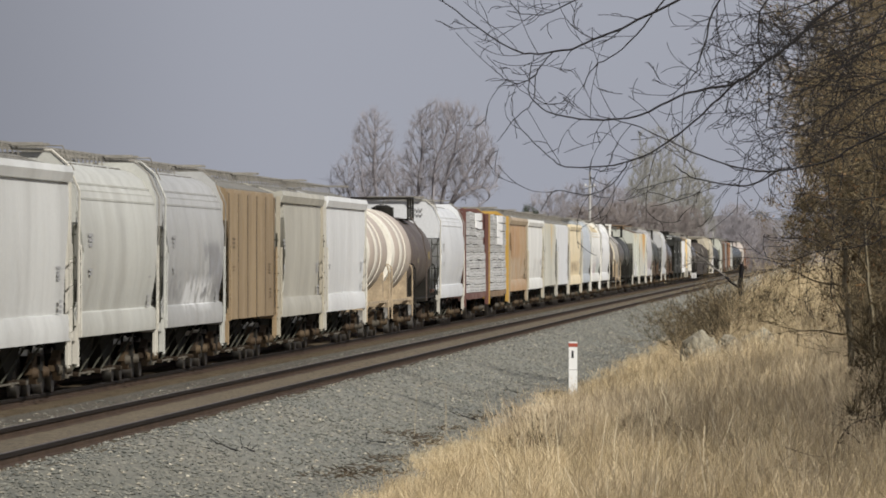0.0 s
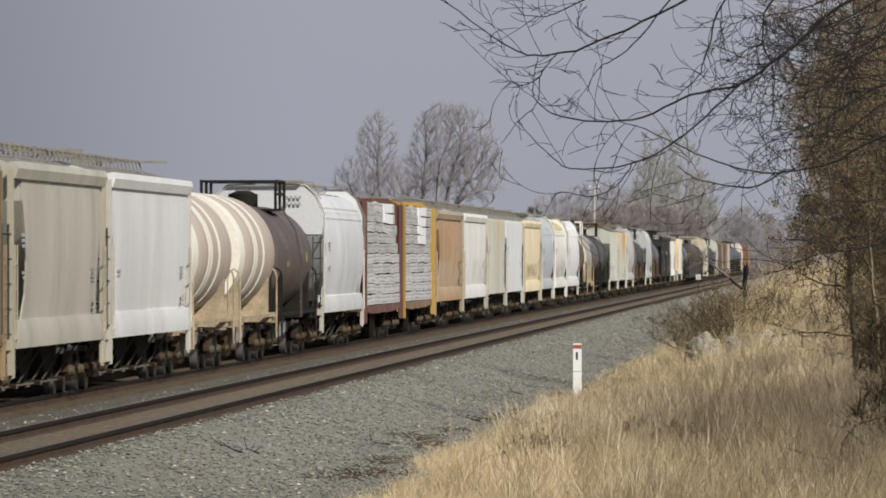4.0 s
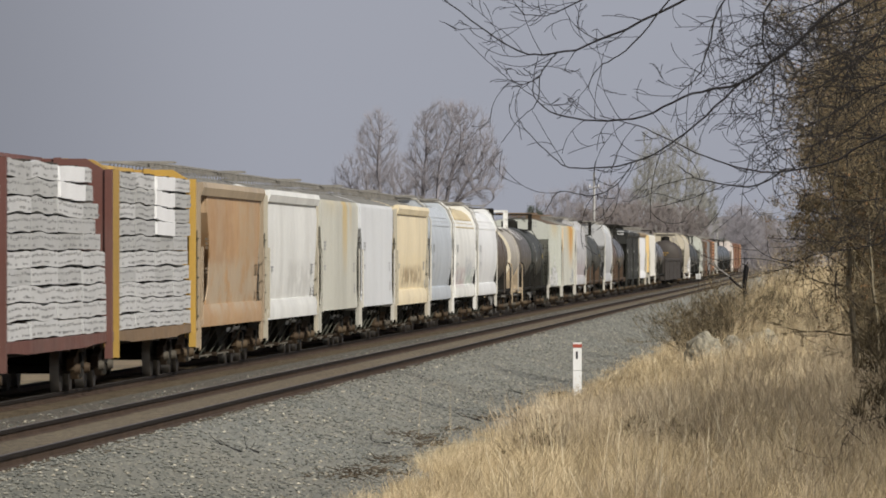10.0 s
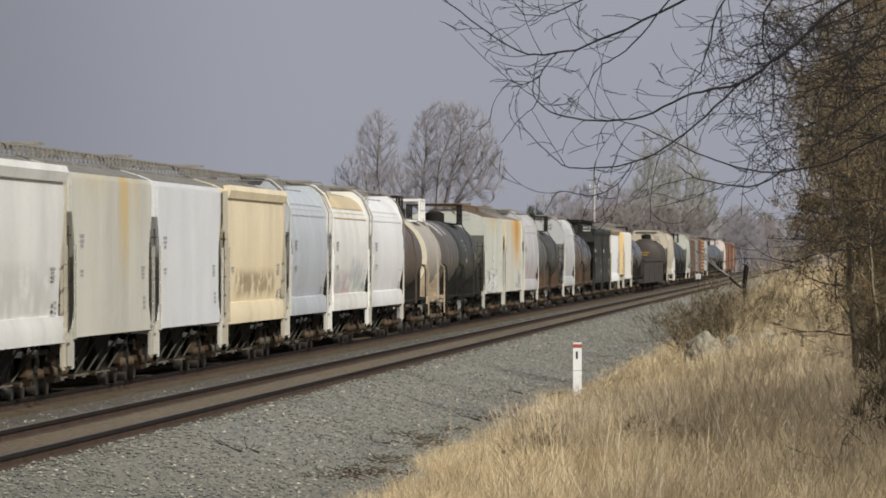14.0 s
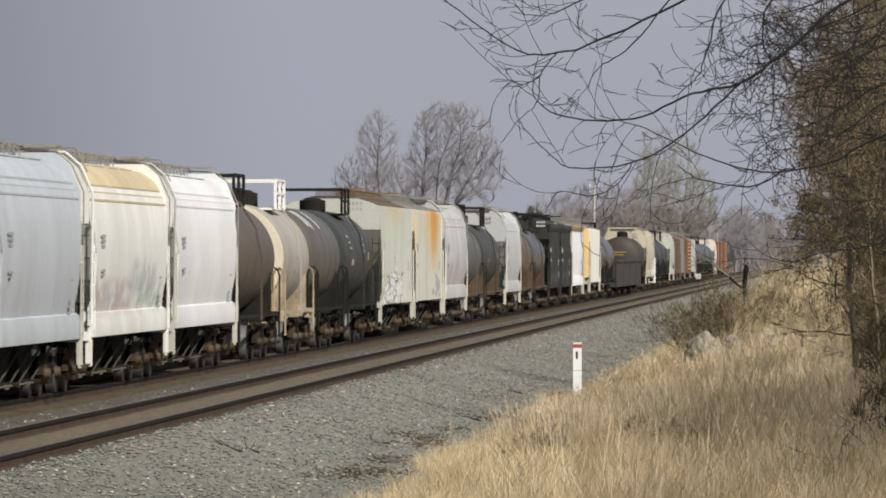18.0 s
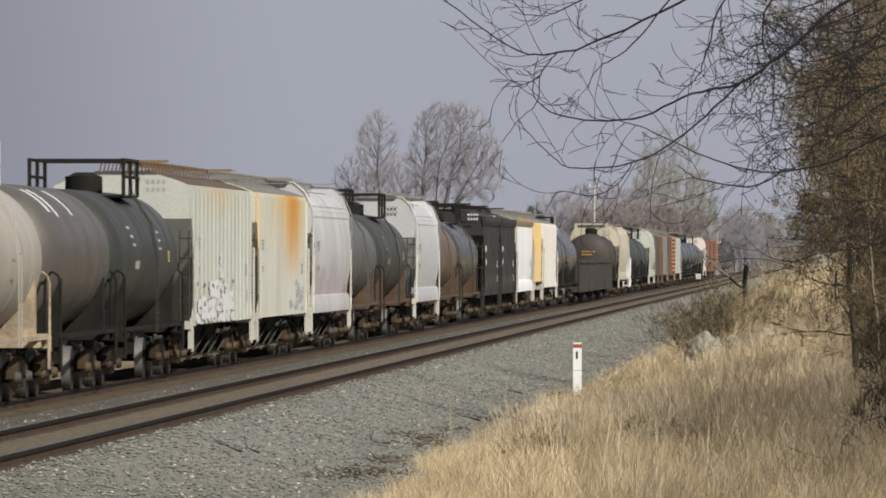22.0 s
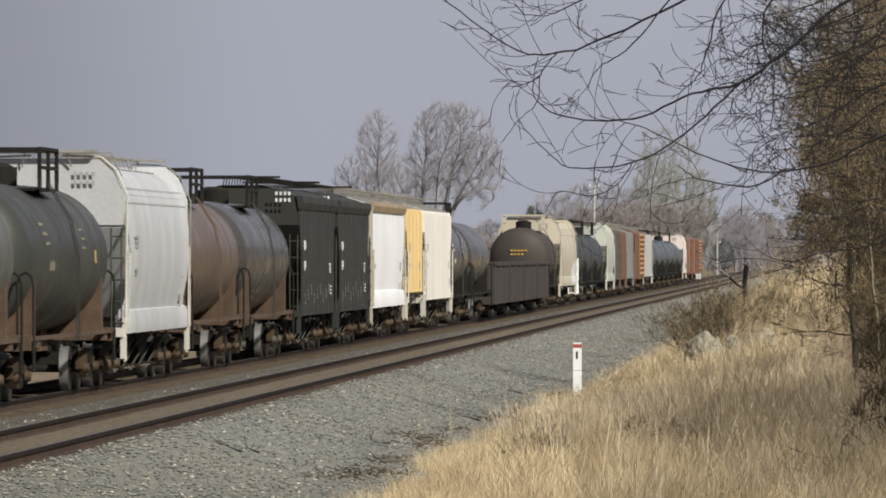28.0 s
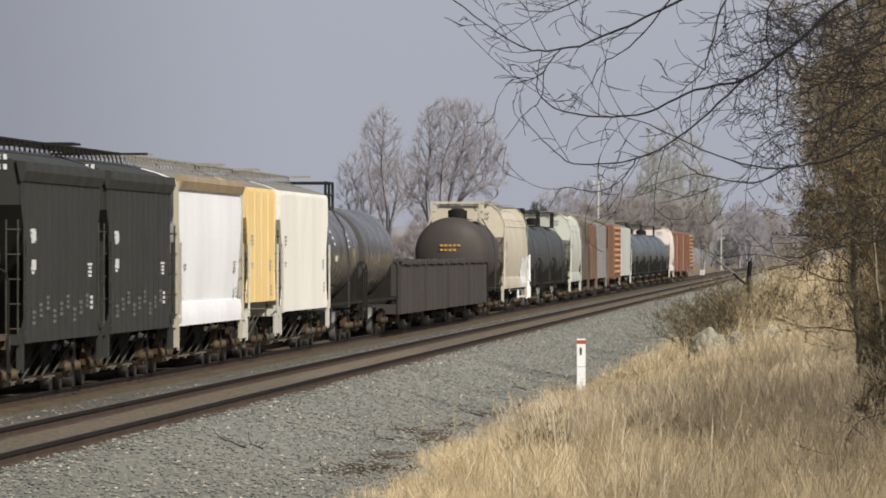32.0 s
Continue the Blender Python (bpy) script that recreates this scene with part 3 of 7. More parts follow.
        if eave:
            part("roof_edge", Shape().prism([(s * a, b) for a, b in [(1.49, 3.74), (1.53, 3.75), (1.60, 3.92), (1.58, 4.08), (1.42, 4.10)]], -h, h), material, car)
        for k in range(ribs):
            y = -h + 0.5 + (2 * h - 1.0) * k / max(1, ribs - 1)
            part("rib", Shape().box(x - s * 0.01, x + s * proud, y - rib_wide / 2, y + rib_wide / 2, low + 0.05, 3.96), rib_mat or material, car)
    for e in (-1, 1):
        part("end_sill", Shape().box(-1.5, 1.5, e * (h + 0.02) - 0.1, e * (h + 0.02) + 0.1, 0.98, 1.16), trim, car)
        end_ladder(car, 1.26, 1.46, e * (h + 0.10), 1.1, 3.1, MAT_BRACE)
        if style == "curved" and e < 0:
            part("roof_handrail", Shape().rod((-1.2, e * (h + 0.05), 4.55), (1.25, e * (h + 0.05), 4.55), 0.014, 6).rod((1.25, e * (h + 0.05), 4.55), (1.45, e * (h - 0.1), 4.1), 0.014, 6), MAT_GRATING, car)
        if style == "curved":
            plate = [(1.49, 3.15), (1.50, 3.72), (1.31, 4.20), (1.03, 4.44), (-1.03, 4.44), (-1.31, 4.20), (-1.50, 3.72), (-1.49, 3.15)]
            part("end_plate", Shape().prism(plate, e * (h - 0.03) - 0.015, e * (h - 0.03) + 0.015), material, car)
    part("center_sill", Shape().box(-0.32, 0.32, -half + 0.3, half - 0.3, 0.74, 1.02), MAT_STEEL_DARK, car)
    for k in range(bays):
        y = (k - (bays - 1) / 2) * (2 * h - 4.6) / max(1, bays - 0.2)
        w = (2 * h - 4.6) / bays / 2
        for s in (-1, 1):
            part("hopper_chute", Shape().slab([(y - w, 1.06), (y + w, 1.06), (y + 0.35, 0.33), (y - 0.35, 0.33)], s * 0.36, s * 0.86), MAT_CHUTE, car)
            for q in (-0.25, 0.95):
                part("chute_brace", Shape().rod((s * 1.26, y + w * q, 1.04), (s * 0.94, y + w * (q - 0.75), 0.32), 0.022, 5), MAT_BRACE, car)
        part("outlet_gate", Shape().box(-1.0, 1.0, y - 0.38, y + 0.38, 0.27, 0.345).rod((0.9, y, 0.31), (1.15, y, 0.31), 0.05, 6), MAT_TRUCK, car)
    for s in (-1, 1):
        pipe = Shape().rod((s * 1.02, -h + 2.6, 0.30), (s * 1.02, h - 2.6, 0.30), 0.022, 5)
        for k in range(2 * bays):
            y = -h + 3.0 + (2 * h - 6.0) * k / (2 * bays - 1)
            pipe.box(s * 1.02 - 0.03, s * 1.02 + 0.03, y - 0.16, y + 0.16, 0.25, 0.33)
        part("gate_rod", pipe, DUSTYPALE, car, "dusty pale operating rod of the outlet gates")
    skin_mat = RUSTGRIME if board is DECK else ROOFGRIME if TONES[material.name] > 0.2 else material
    if style != "curved":
        for s in (-1, 1):
            strip = [(1.43, 4.085), (1.2, 4.176), (0.55, 4.366), (0.0, 4.37)]
            part("roof_sheet", Shape().prism([(s * a, b) for a, b in strip] + [(s * (a - 0.01), b - 0.02) for a, b in reversed(strip)], -end_at(4.0) + 0.02, end_at(4.0) - 0.02), skin_mat, car, "grimy roof sheet", smooth=28)
    hatches(car, h - 0.8, skin_mat, n=5)
    ink = stencil or MAT_STENCIL
    sx = 1.583 if style == "curved" else 1.505
    marks(car, sx, -h + 1.9, 2.95, (1, 0.9, 0.7), ink, 0.8, 0.06)
    marks(car, sx, -h + 1.9, 2.30, (0.8, 0.5), ink, 0.8, 0.05)
    marks(car, sx - (0.04 if style == "curved" else 0), h - 2.0, 2.35, (1, 0.6, 0.8, 0.7), ink, 0.8, 0.045)
    marks(car, sx - (0.10 if style == "curved" else 0), h - 1.7, 1.75, (0.5, 0.5, 0.5), ink, 0.9, 0.06)
    if stencil is None:
        part("end_stencil", bar_rows(0.52, 0.98, (-h - 0.05 if style == "curved" else -end_at(3.8) - 0.006), 4.18, 2), ink, car)
    running_board(car, half - 0.25, 4.60, board)
    return car


RUNG = Shape().rod((0, -0.22, 0), (0, 0.22, 0), 0.012, 5).mesh("rung")


def placard(car, y, z, w, tall, material, radius=1.38, middle=2.49, name="placard"):
    """A plate or printed patch on the flank of a tank."""
    s = Shape()
    za, zb = z - tall / 2, z + tall / 2
    xa, xb = (math.sqrt(radius ** 2 - (q - middle) ** 2) + 0.012 for q in (za, zb))
    s.add([(xa, y - w / 2, za), (xa, y + w / 2, za), (xb, y + w / 2, zb), (xb, y - w / 2, zb), (xa - 0.01, y - w / 2, za), (xa - 0.01, y + w / 2, za), (xb - 0.01, y + w / 2, zb), (xb - 0.01, y - w / 2, zb)],
          [(0, 1, 2, 3), (4, 7, 6, 5), (0, 4, 5, 1), (1, 5, 6, 2), (2, 6, 7, 3), (3, 7, 4, 0)])
    return part(name, s, material, car)


def paint_arc(car, y, w, a0, a1, material, radius=1.38, middle=2.49, name="white_streak"):
    """A strip painted over the shoulder of a tank, from angle a0 to a1 above the level."""
    s = Shape()
    n = 8
    for k in range(n + 1):
        a = radians(a0 + (a1 - a0) * k / n)
        for r, dy in ((radius + 0.012, -w / 2), (radius + 0.012, w / 2), (radius, w / 2), (radius, -w / 2)):
            s.v.append((r * math.cos(a), y + dy, middle + r * math.sin(a)))
        if k:
            i = 4 * k
            s.f += [(i - 4, i - 3, i + 1, i), (i - 3, i - 2, i + 2, i + 1), (i - 1, i - 4, i, i + 3)]
    return part(name, s, material, car)


def tank_car(front, rear, material, label, radius=1.38, bands=(), band=None, strap=None, frame_mat=None, rail=None, middle=2.49, tone=0, cap=1, dome=True, walkway=True, head_marks=None, side_marks=None, platform=1.5, hoops=(-0.62, -0.2, 0.2, 0.62)):
    """A tank car: barrel with dished heads, stub sills, saddles, dome with a railed platform, side ladders and grab rail."""
    car, half = rolling("tank_car", front, rear, label, "tank car", tone, cap, 2.0)
    frame_mat, rail = frame_mat or MAT_STEEL_DARK, rail or MAT_STEEL_DARK
    h = half - 0.62
    dish = 0.62
    rings = [(-h + dish * (1 - math.cos(a)), radius * max(0.02, math.sin(a)) if a < 1.5 else radius, middle) for a in [k * math.pi / 16 for k in range(9)]]
    rings += [(-y, r, z) for y, r, z in reversed(rings)]
    part("tank", Shape().spun(rings, 40), material, car, smooth=35)
    for y in (h * q for q in hoops):
        part("weld_band", Shape().spun([(y - 0.08, radius + 0.0015, middle), (y - 0.05, radius + 0.007, middle), (y + 0.05, radius + 0.007, middle), (y + 0.08, radius + 0.0015, middle)], 40), strap or material, car, smooth=35)
    for y0, y1 in bands:
        part("painted_band", Shape().spun([(y0 * h, radius + 0.014, middle), (y1 * h, radius + 0.014, middle)], 40), band, car, smooth=35)
    for e in (-1, 1):
        y = e * (half - 2.0)
        out = min(1.34, radius - 0.04)
        web = [(out * q / 8, middle - math.sqrt(max(0.0, (radius + 0.004) ** 2 - (out * q / 8) ** 2))) for q in range(8, -9, -1)]
        saddle = Shape().prism([(-out, 0.96), (out, 0.96)] + web, y - 0.19, y + 0.19).box(-out - 0.08, out + 0.08, y - 0.30, y + 0.30, 0.95, 1.10)
        part("saddle", saddle, frame_mat, car)
        part("stub_sill", Shape().box(-0.34, 0.34, min(e * (half - 0.25), y - e * 1.6), max(e * (half - 0.25), y - e * 1.6), 0.76, 1.22), frame_mat, car)
        part("end_sill", Shape().box(-1.45, 1.45, e * (half - 0.42) - 0.1, e * (half - 0.42) + 0.1, 0.92, 1.14), frame_mat, car)
        part("end_platform", Shape().box(-1.45, 1.45, min(e * (half - 0.4), e * (half - 1.15)), max(e * (half - 0.4), e * (half - 1.15)), 1.14, 1.18), frame_mat, car)
        for s in (-1, 1):
            hand = Shape()
            yy = e * (half - 0.75)
            arch = [(1.18, 1.0), (1.18, 2.05), (1.22, 2.20), (1.32, 2.27), (1.42, 2.20), (1.46, 2.05), (1.46, 0.55)]
            for (a, b), (c, d) in zip(arch, arch[1:]):
                hand.rod((s * a, yy, b), (s * c, yy, d), 0.024, 6)
            for z in (0.58, 0.88):
                hand.rod((s * 1.46, yy - 0.22, z), (s * 1.46, yy + 0.22, z), 0.018, 5)
            hand.rod((s * 1.46, yy - e * 0.22, 0.56), (s * 1.46, yy - e * 0.22, 1.12), 0.018, 5)
            part("corner_ladder", hand, MAT_STEEL_DARK if band is None else frame_mat, car)
    if walkway:
        for s in (-1, 1):
            r = Shape().box(s * 1.40 - 0.05, s * 1.40 + 0.05, -half + 0.6, half - 0.6, 1.08, 1.15)
            part("side_grab_rail", r, frame_mat, car)
    if dome:
        part("dome", Shape().rod((0, 0, middle + radius - 0.12), (0, 0, middle + radius + 0.30), 0.38, 18).rod((0, 0, middle + radius + 0.30), (0, 0, middle + radius + 0.38), 0.33, 18, 0.18), MAT_STEEL_DARK, car, smooth=35)
        top = middle + radius
        deck = Shape().box(-0.95, 0.95, -platform, platform, top - 0.14, top - 0.09)
        part("platform", deck, rail, car)
        guard = Shape()
        for x in (-0.95, 0.95):
            for y in (-platform, 0, platform):
                guard.box(x - 0.035, x + 0.035, y - 0.05, y + 0.05, top - 0.12, top + 0.64)
            for z in (top + 0.28, top + 0.62):
                guard.box(x - 0.03, x + 0.03, -platform, platform, z - 0.03, z + 0.03)
        for y in (-platform, platform):
            guard.box(-0.95, 0.95, y - 0.03, y + 0.03, top + 0.58, top + 0.64)
        part("guard_rail", guard, rail, car)
        for s in (-1, 1):
            for y in (-0.22, 0.22):
                lad = Shape()
                pts = [(s * 0.95, top), (s * 1.36, middle + 0.72), (s * 1.50, middle), (s * 1.50, 1.0)]
                for (a, b), (c, d) in zip(pts, pts[1:]):
                    lad.rod((a, y, b), (c, y, d), 0.014, 5)
                stile = part("ladder_rail", lad, material, car)
            for k in range(6):
                rung = part("rung", RUNG, material, stile)
                rung.location = (s * 1.50, 0, 1.1 + 0.30 * k)
    if side_marks:
        ink = side_marks
        for k in range(3):
            placard(car, -h * 0.55 + 0.1 * k, middle + 0.62 - 0.17 * k, 0.6, 0.055, ink, radius, middle, "stencil")
            placard(car, h * 0.35 - 0.1 * k, middle + 0.55 - 0.17 * k, 0.5, 0.05, ink, radius, middle, "stencil")
        placard(car, -h * 0.45, middle - 0.12, 0.8, 0.16, ink, radius, middle)
        placard(car, h * 0.60, middle + 0.05, 0.3, 0.24, MAT_YELLOWPLATE, radius, middle)
    if head_marks:
        plate = Shape()
        for k in range(2):
            for q in range(5 - k):
                plate.box(-0.40 + 0.17 * q, -0.28 + 0.17 * q, -h - 0.02, -h + 0.12, middle + 0.28 - 0.18 * k, middle + 0.36 - 0.18 * k)
        part("head_stencil", plate, head_marks, car)
    part("outlet_valve", Shape().rod((0, 0, 0.62), (0, 0, 1.25), 0.16, 10), MAT_STEEL_DARK, car)
    return car


def centerbeam_car(front, rear, paint_mat, deck_mat, label, wrap_mats, gap_mat, print_mat, bright, short):
    """A centre-beam flat car: two bulkheads, the beam between them, and packs of lumber on both sides."""
    car, half = rolling("centerbeam_flat_car", front, rear, label, "flat car", 0, 1, 2.1)
    h = half - 0.35
    deck = [(-h, 0.92), (-h + 2.6, 0.90), (-h + 4.0, 0.86), (h - 4.0, 0.86), (h - 2.6, 0.90), (h, 0.92), (h, 1.10), (-h, 1.10)]
    for s in (-1, 1):
        part("side_sill", Shape().slab(deck, s * 1.36, s * 1.46), deck_mat, car)
    part("deck", Shape().box(-1.40, 1.40, -h, h, 1.00, 1.09), deck_mat, car)
    part("center_sill", Shape().box(-0.32, 0.32, -half + 0.3, half - 0.3, 0.70, 1.00), MAT_STEEL_DARK, car)
    for e in (-1, 1):
        part("bulkhead", Shape().prism([(1.44, 1.08), (1.44, 4.16), (1.05, 4.40), (-1.05, 4.40), (-1.44, 4.16), (-1.44, 1.08)], e * (h - 0.12) - 0.05, e * (h - 0.12) + 0.05), paint_mat, car)
        for x in (-1.48, -0.5, 0.5, 1.48):
            part("bulkhead_post", Shape().box(x - 0.07, x + 0.07, e * (h - 0.12) - 0.10, e * (h - 0.12) + 0.10, 0.6, 4.20 if abs(x) > 1 else 4.42), paint_mat, car)
        end_ladder(car, 0.85, 1.30, e * (h + 0.17), 0.8, 4.2, paint_mat)
    part("top_chord", Shape().box(-0.22, 0.22, -h + 0.2, h - 0.2, 4.22, 4.42), paint_mat, car)
    n = 9
    for k in range(n):
        y = -h + 0.5 + (2 * h - 1.0) * k / (n - 1)
        part("beam_post", Shape().box(-0.09, 0.09, y - 0.09, y + 0.09, 1.08, 4.28), paint_mat, car)
        if k < n - 1:
            y2 = y + (2 * h - 1.0) / (n - 1)
            part("beam_diagonal", Shape().rod((0, y, 1.15), (0, y2, 4.24), 0.05, 6), paint_mat, car)
    cols, rows = 4, 10
    run = 2 * h - 0.72
    for s in (-1, 1):
        for c in range(cols):
            z = 1.12
            for r in range(rows):
                tall = 0.286 + 0.012 * math.sin(r * 2.3 + c)
                cut = 0.0
                if c == cols - 1 and s > 0:
                    cut = short[r] * run / cols
                a = -h + 0.36 + run * c / cols + random.uniform(0.0, 0.012)
                b = -h + 0.36 + run * (c + 1) / cols - random.uniform(0.0, 0.012) - cut
                white = s > 0 and (c, r) in bright
                out = 1.45 + random.uniform(-0.012, 0.012) + (0.05 if white else 0)
                if b - a < 0.4:
                    continue
                lumps = 9
                top, low_ = [], []
                for k in range(lumps + 1):
                    y = a + (b - a) * k / lumps
                    wave = 0.06 * noise.noise((y * 0.45, r * 0.35, s))
                    top.append((y, z + tall + wave - 0.010 + random.uniform(-0.014, 0.012)))
                    low_.append((y, z + wave + random.uniform(-0.006, 0.008)))
                pack = part("lumber_pack", Shape().slab(low_ + top[::-1], s * 0.16, s * out), wrap_mats[1] if white else wrap_mats[2 + (r * 7 + c * 3 + (r * c) % 2) % 3] if r > 2 else wrap_mats[3], car)
                if s > 0 and not white:
                    ink = Shape()
                    k = a + 0.2
                    while k < b - 0.2:
                        wave = 0.06 * noise.noise((k * 0.45, r * 0.35, s))
                        up = z + wave + random.uniform(0.16, 0.19)
                        ink.box(out, out + 0.004, k, k + random.uniform(0.14, 0.28), up, up + random.uniform(0.03, 0.055))
                        if random.random() < 0.6:
                            ink.box(out, out + 0.004, k + 0.1, k + random.uniform(0.25, 0.5), z + wave + 0.05, z + wave + random.uniform(0.075, 0.10))
                        k += random.uniform(0.34, 0.5)
                    tagged(part("wrap_print", ink, print_mat, pack), kind="stuff")
                for y in (a + 0.4, b - 0.5):
                    part("spacer", Shape().box(min(s * 0.2, s * 1.4), max(s * 0.2, s * 1.4), y, y + 0.1, z + tall - 0.02, z + tall + 0.03), gap_mat, car)
                z += tall + 0.022
    return car


def gondola(front, rear, material, label, low=0.60, top=2.26):
    car, half = rolling("gondola_car", front, rear, label, "gondola", 2, 2)
    h = half - 0.35
    part("floor", Shape().box(-1.42, 1.42, -h, h, 1.05, 1.13), MAT_STEEL_DARK, car)
    for s in (-1, 1):
        part("side_wall", Shape().box(min(s * 1.44, s * 1.50), max(s * 1.44, s * 1.50), -h, h, low, top), material, car)
        bar = [(-h + 2 * h * i / 12, top + 0.03 + 0.05 * math.sin(i * 2.1) * math.cos(i * 0.7)) for i in range(13)]
        chord = Shape().slab([(y, z - 0.14) for y, z in bar] + bar[::-1], s * 1.49 - 0.08, s * 1.49 + 0.08)
        part("top_chord", chord, material, car)
        for i in range(5):
            y = -h + 0.3 + (2 * h - 0.6) * i / 4
            part("rib", Shape().box(s * 1.50 - 0.012, s * 1.50 + 0.012, y - 0.06, y + 0.06, low, top - 0.05), material, car)
    for e in (-1, 1):
        part("end_wall", Shape().box(-1.44, 1.44, e * h - 0.05, e * h + 0.05, low, top + 0.02), material, car)
    part("center_sill", Shape().box(-0.32, 0.32, -half + 0.3, half - 0.3, 0.72, 1.05), MAT_STEEL_DARK, car)
    return car


def box_car(front, rear, material, label, door=None, ladder_mat=None, bright=None):
    car, half = rolling("boxcar", front, rear, label, "boxcar", 0, 1)
    h = half - 0.4
    part("body", Shape().prism([(1.46, 1.0), (1.46, 4.15), (1.2, 4.28), (0, 4.42), (-1.2, 4.28), (-1.46, 4.15), (-1.46, 1.0)], -h, h), material, car)
    for s in (-1, 1):
        for i in range(14):
            y = -h + 0.2 + (2 * h - 0.4) * i / 13
            if abs(y) > 1.7:
                part("rib", Shape().box(s * 1.48 - 0.03, s * 1.48 + 0.04 * s + 0.03, y - 0.05, y + 0.05, 1.0, 4.1), material, car)
        part("door", Shape().box(min(s * 1.47, s * 1.54), max(s * 1.47, s * 1.54), -1.55, 1.55, 1.05, 4.02), door or material, car)
        part("door_rail", Shape().box(s * 1.55 - 0.04, s * 1.55 + 0.04, -3.3, 3.3, 0.94, 1.05), material, car)
        for i in range(9 if bright else 0):
            z = 1.25 + 0.33 * i
            part("side_corrugation", Shape().prism([(s * 1.47, z), (s * 1.58, z + 0.05), (s * 1.58, z + 0.17), (s * 1.47, z + 0.22)], 1.8, h - 0.1), bright, car, "orange corrugation painted to look sunlit")
        for e in (-1, 1):
            ladder(car, s * 1.56, e * (h - 0.35), 0.6, 4.0, ladder_mat or material, width=0.5, r=0.03)
    for e in (-1, 1):
        end_ladder(car, 0.8, 1.3, e * (h + 0.08), 0.7, 4.2, ladder_mat or material)
        for i in range(9):
            z = 1.2 + 0.34 * i
            part("end_corrugation", Shape().rod((-1.4, e * h, z), (1.4, e * h, z), 0.06, 6), material, car)
    part("center_sill", Shape().box(-0.32, 0.32, -half + 0.3, half - 0.3, 0.72, 1.0), MAT_STEEL_DARK, car)
    return car


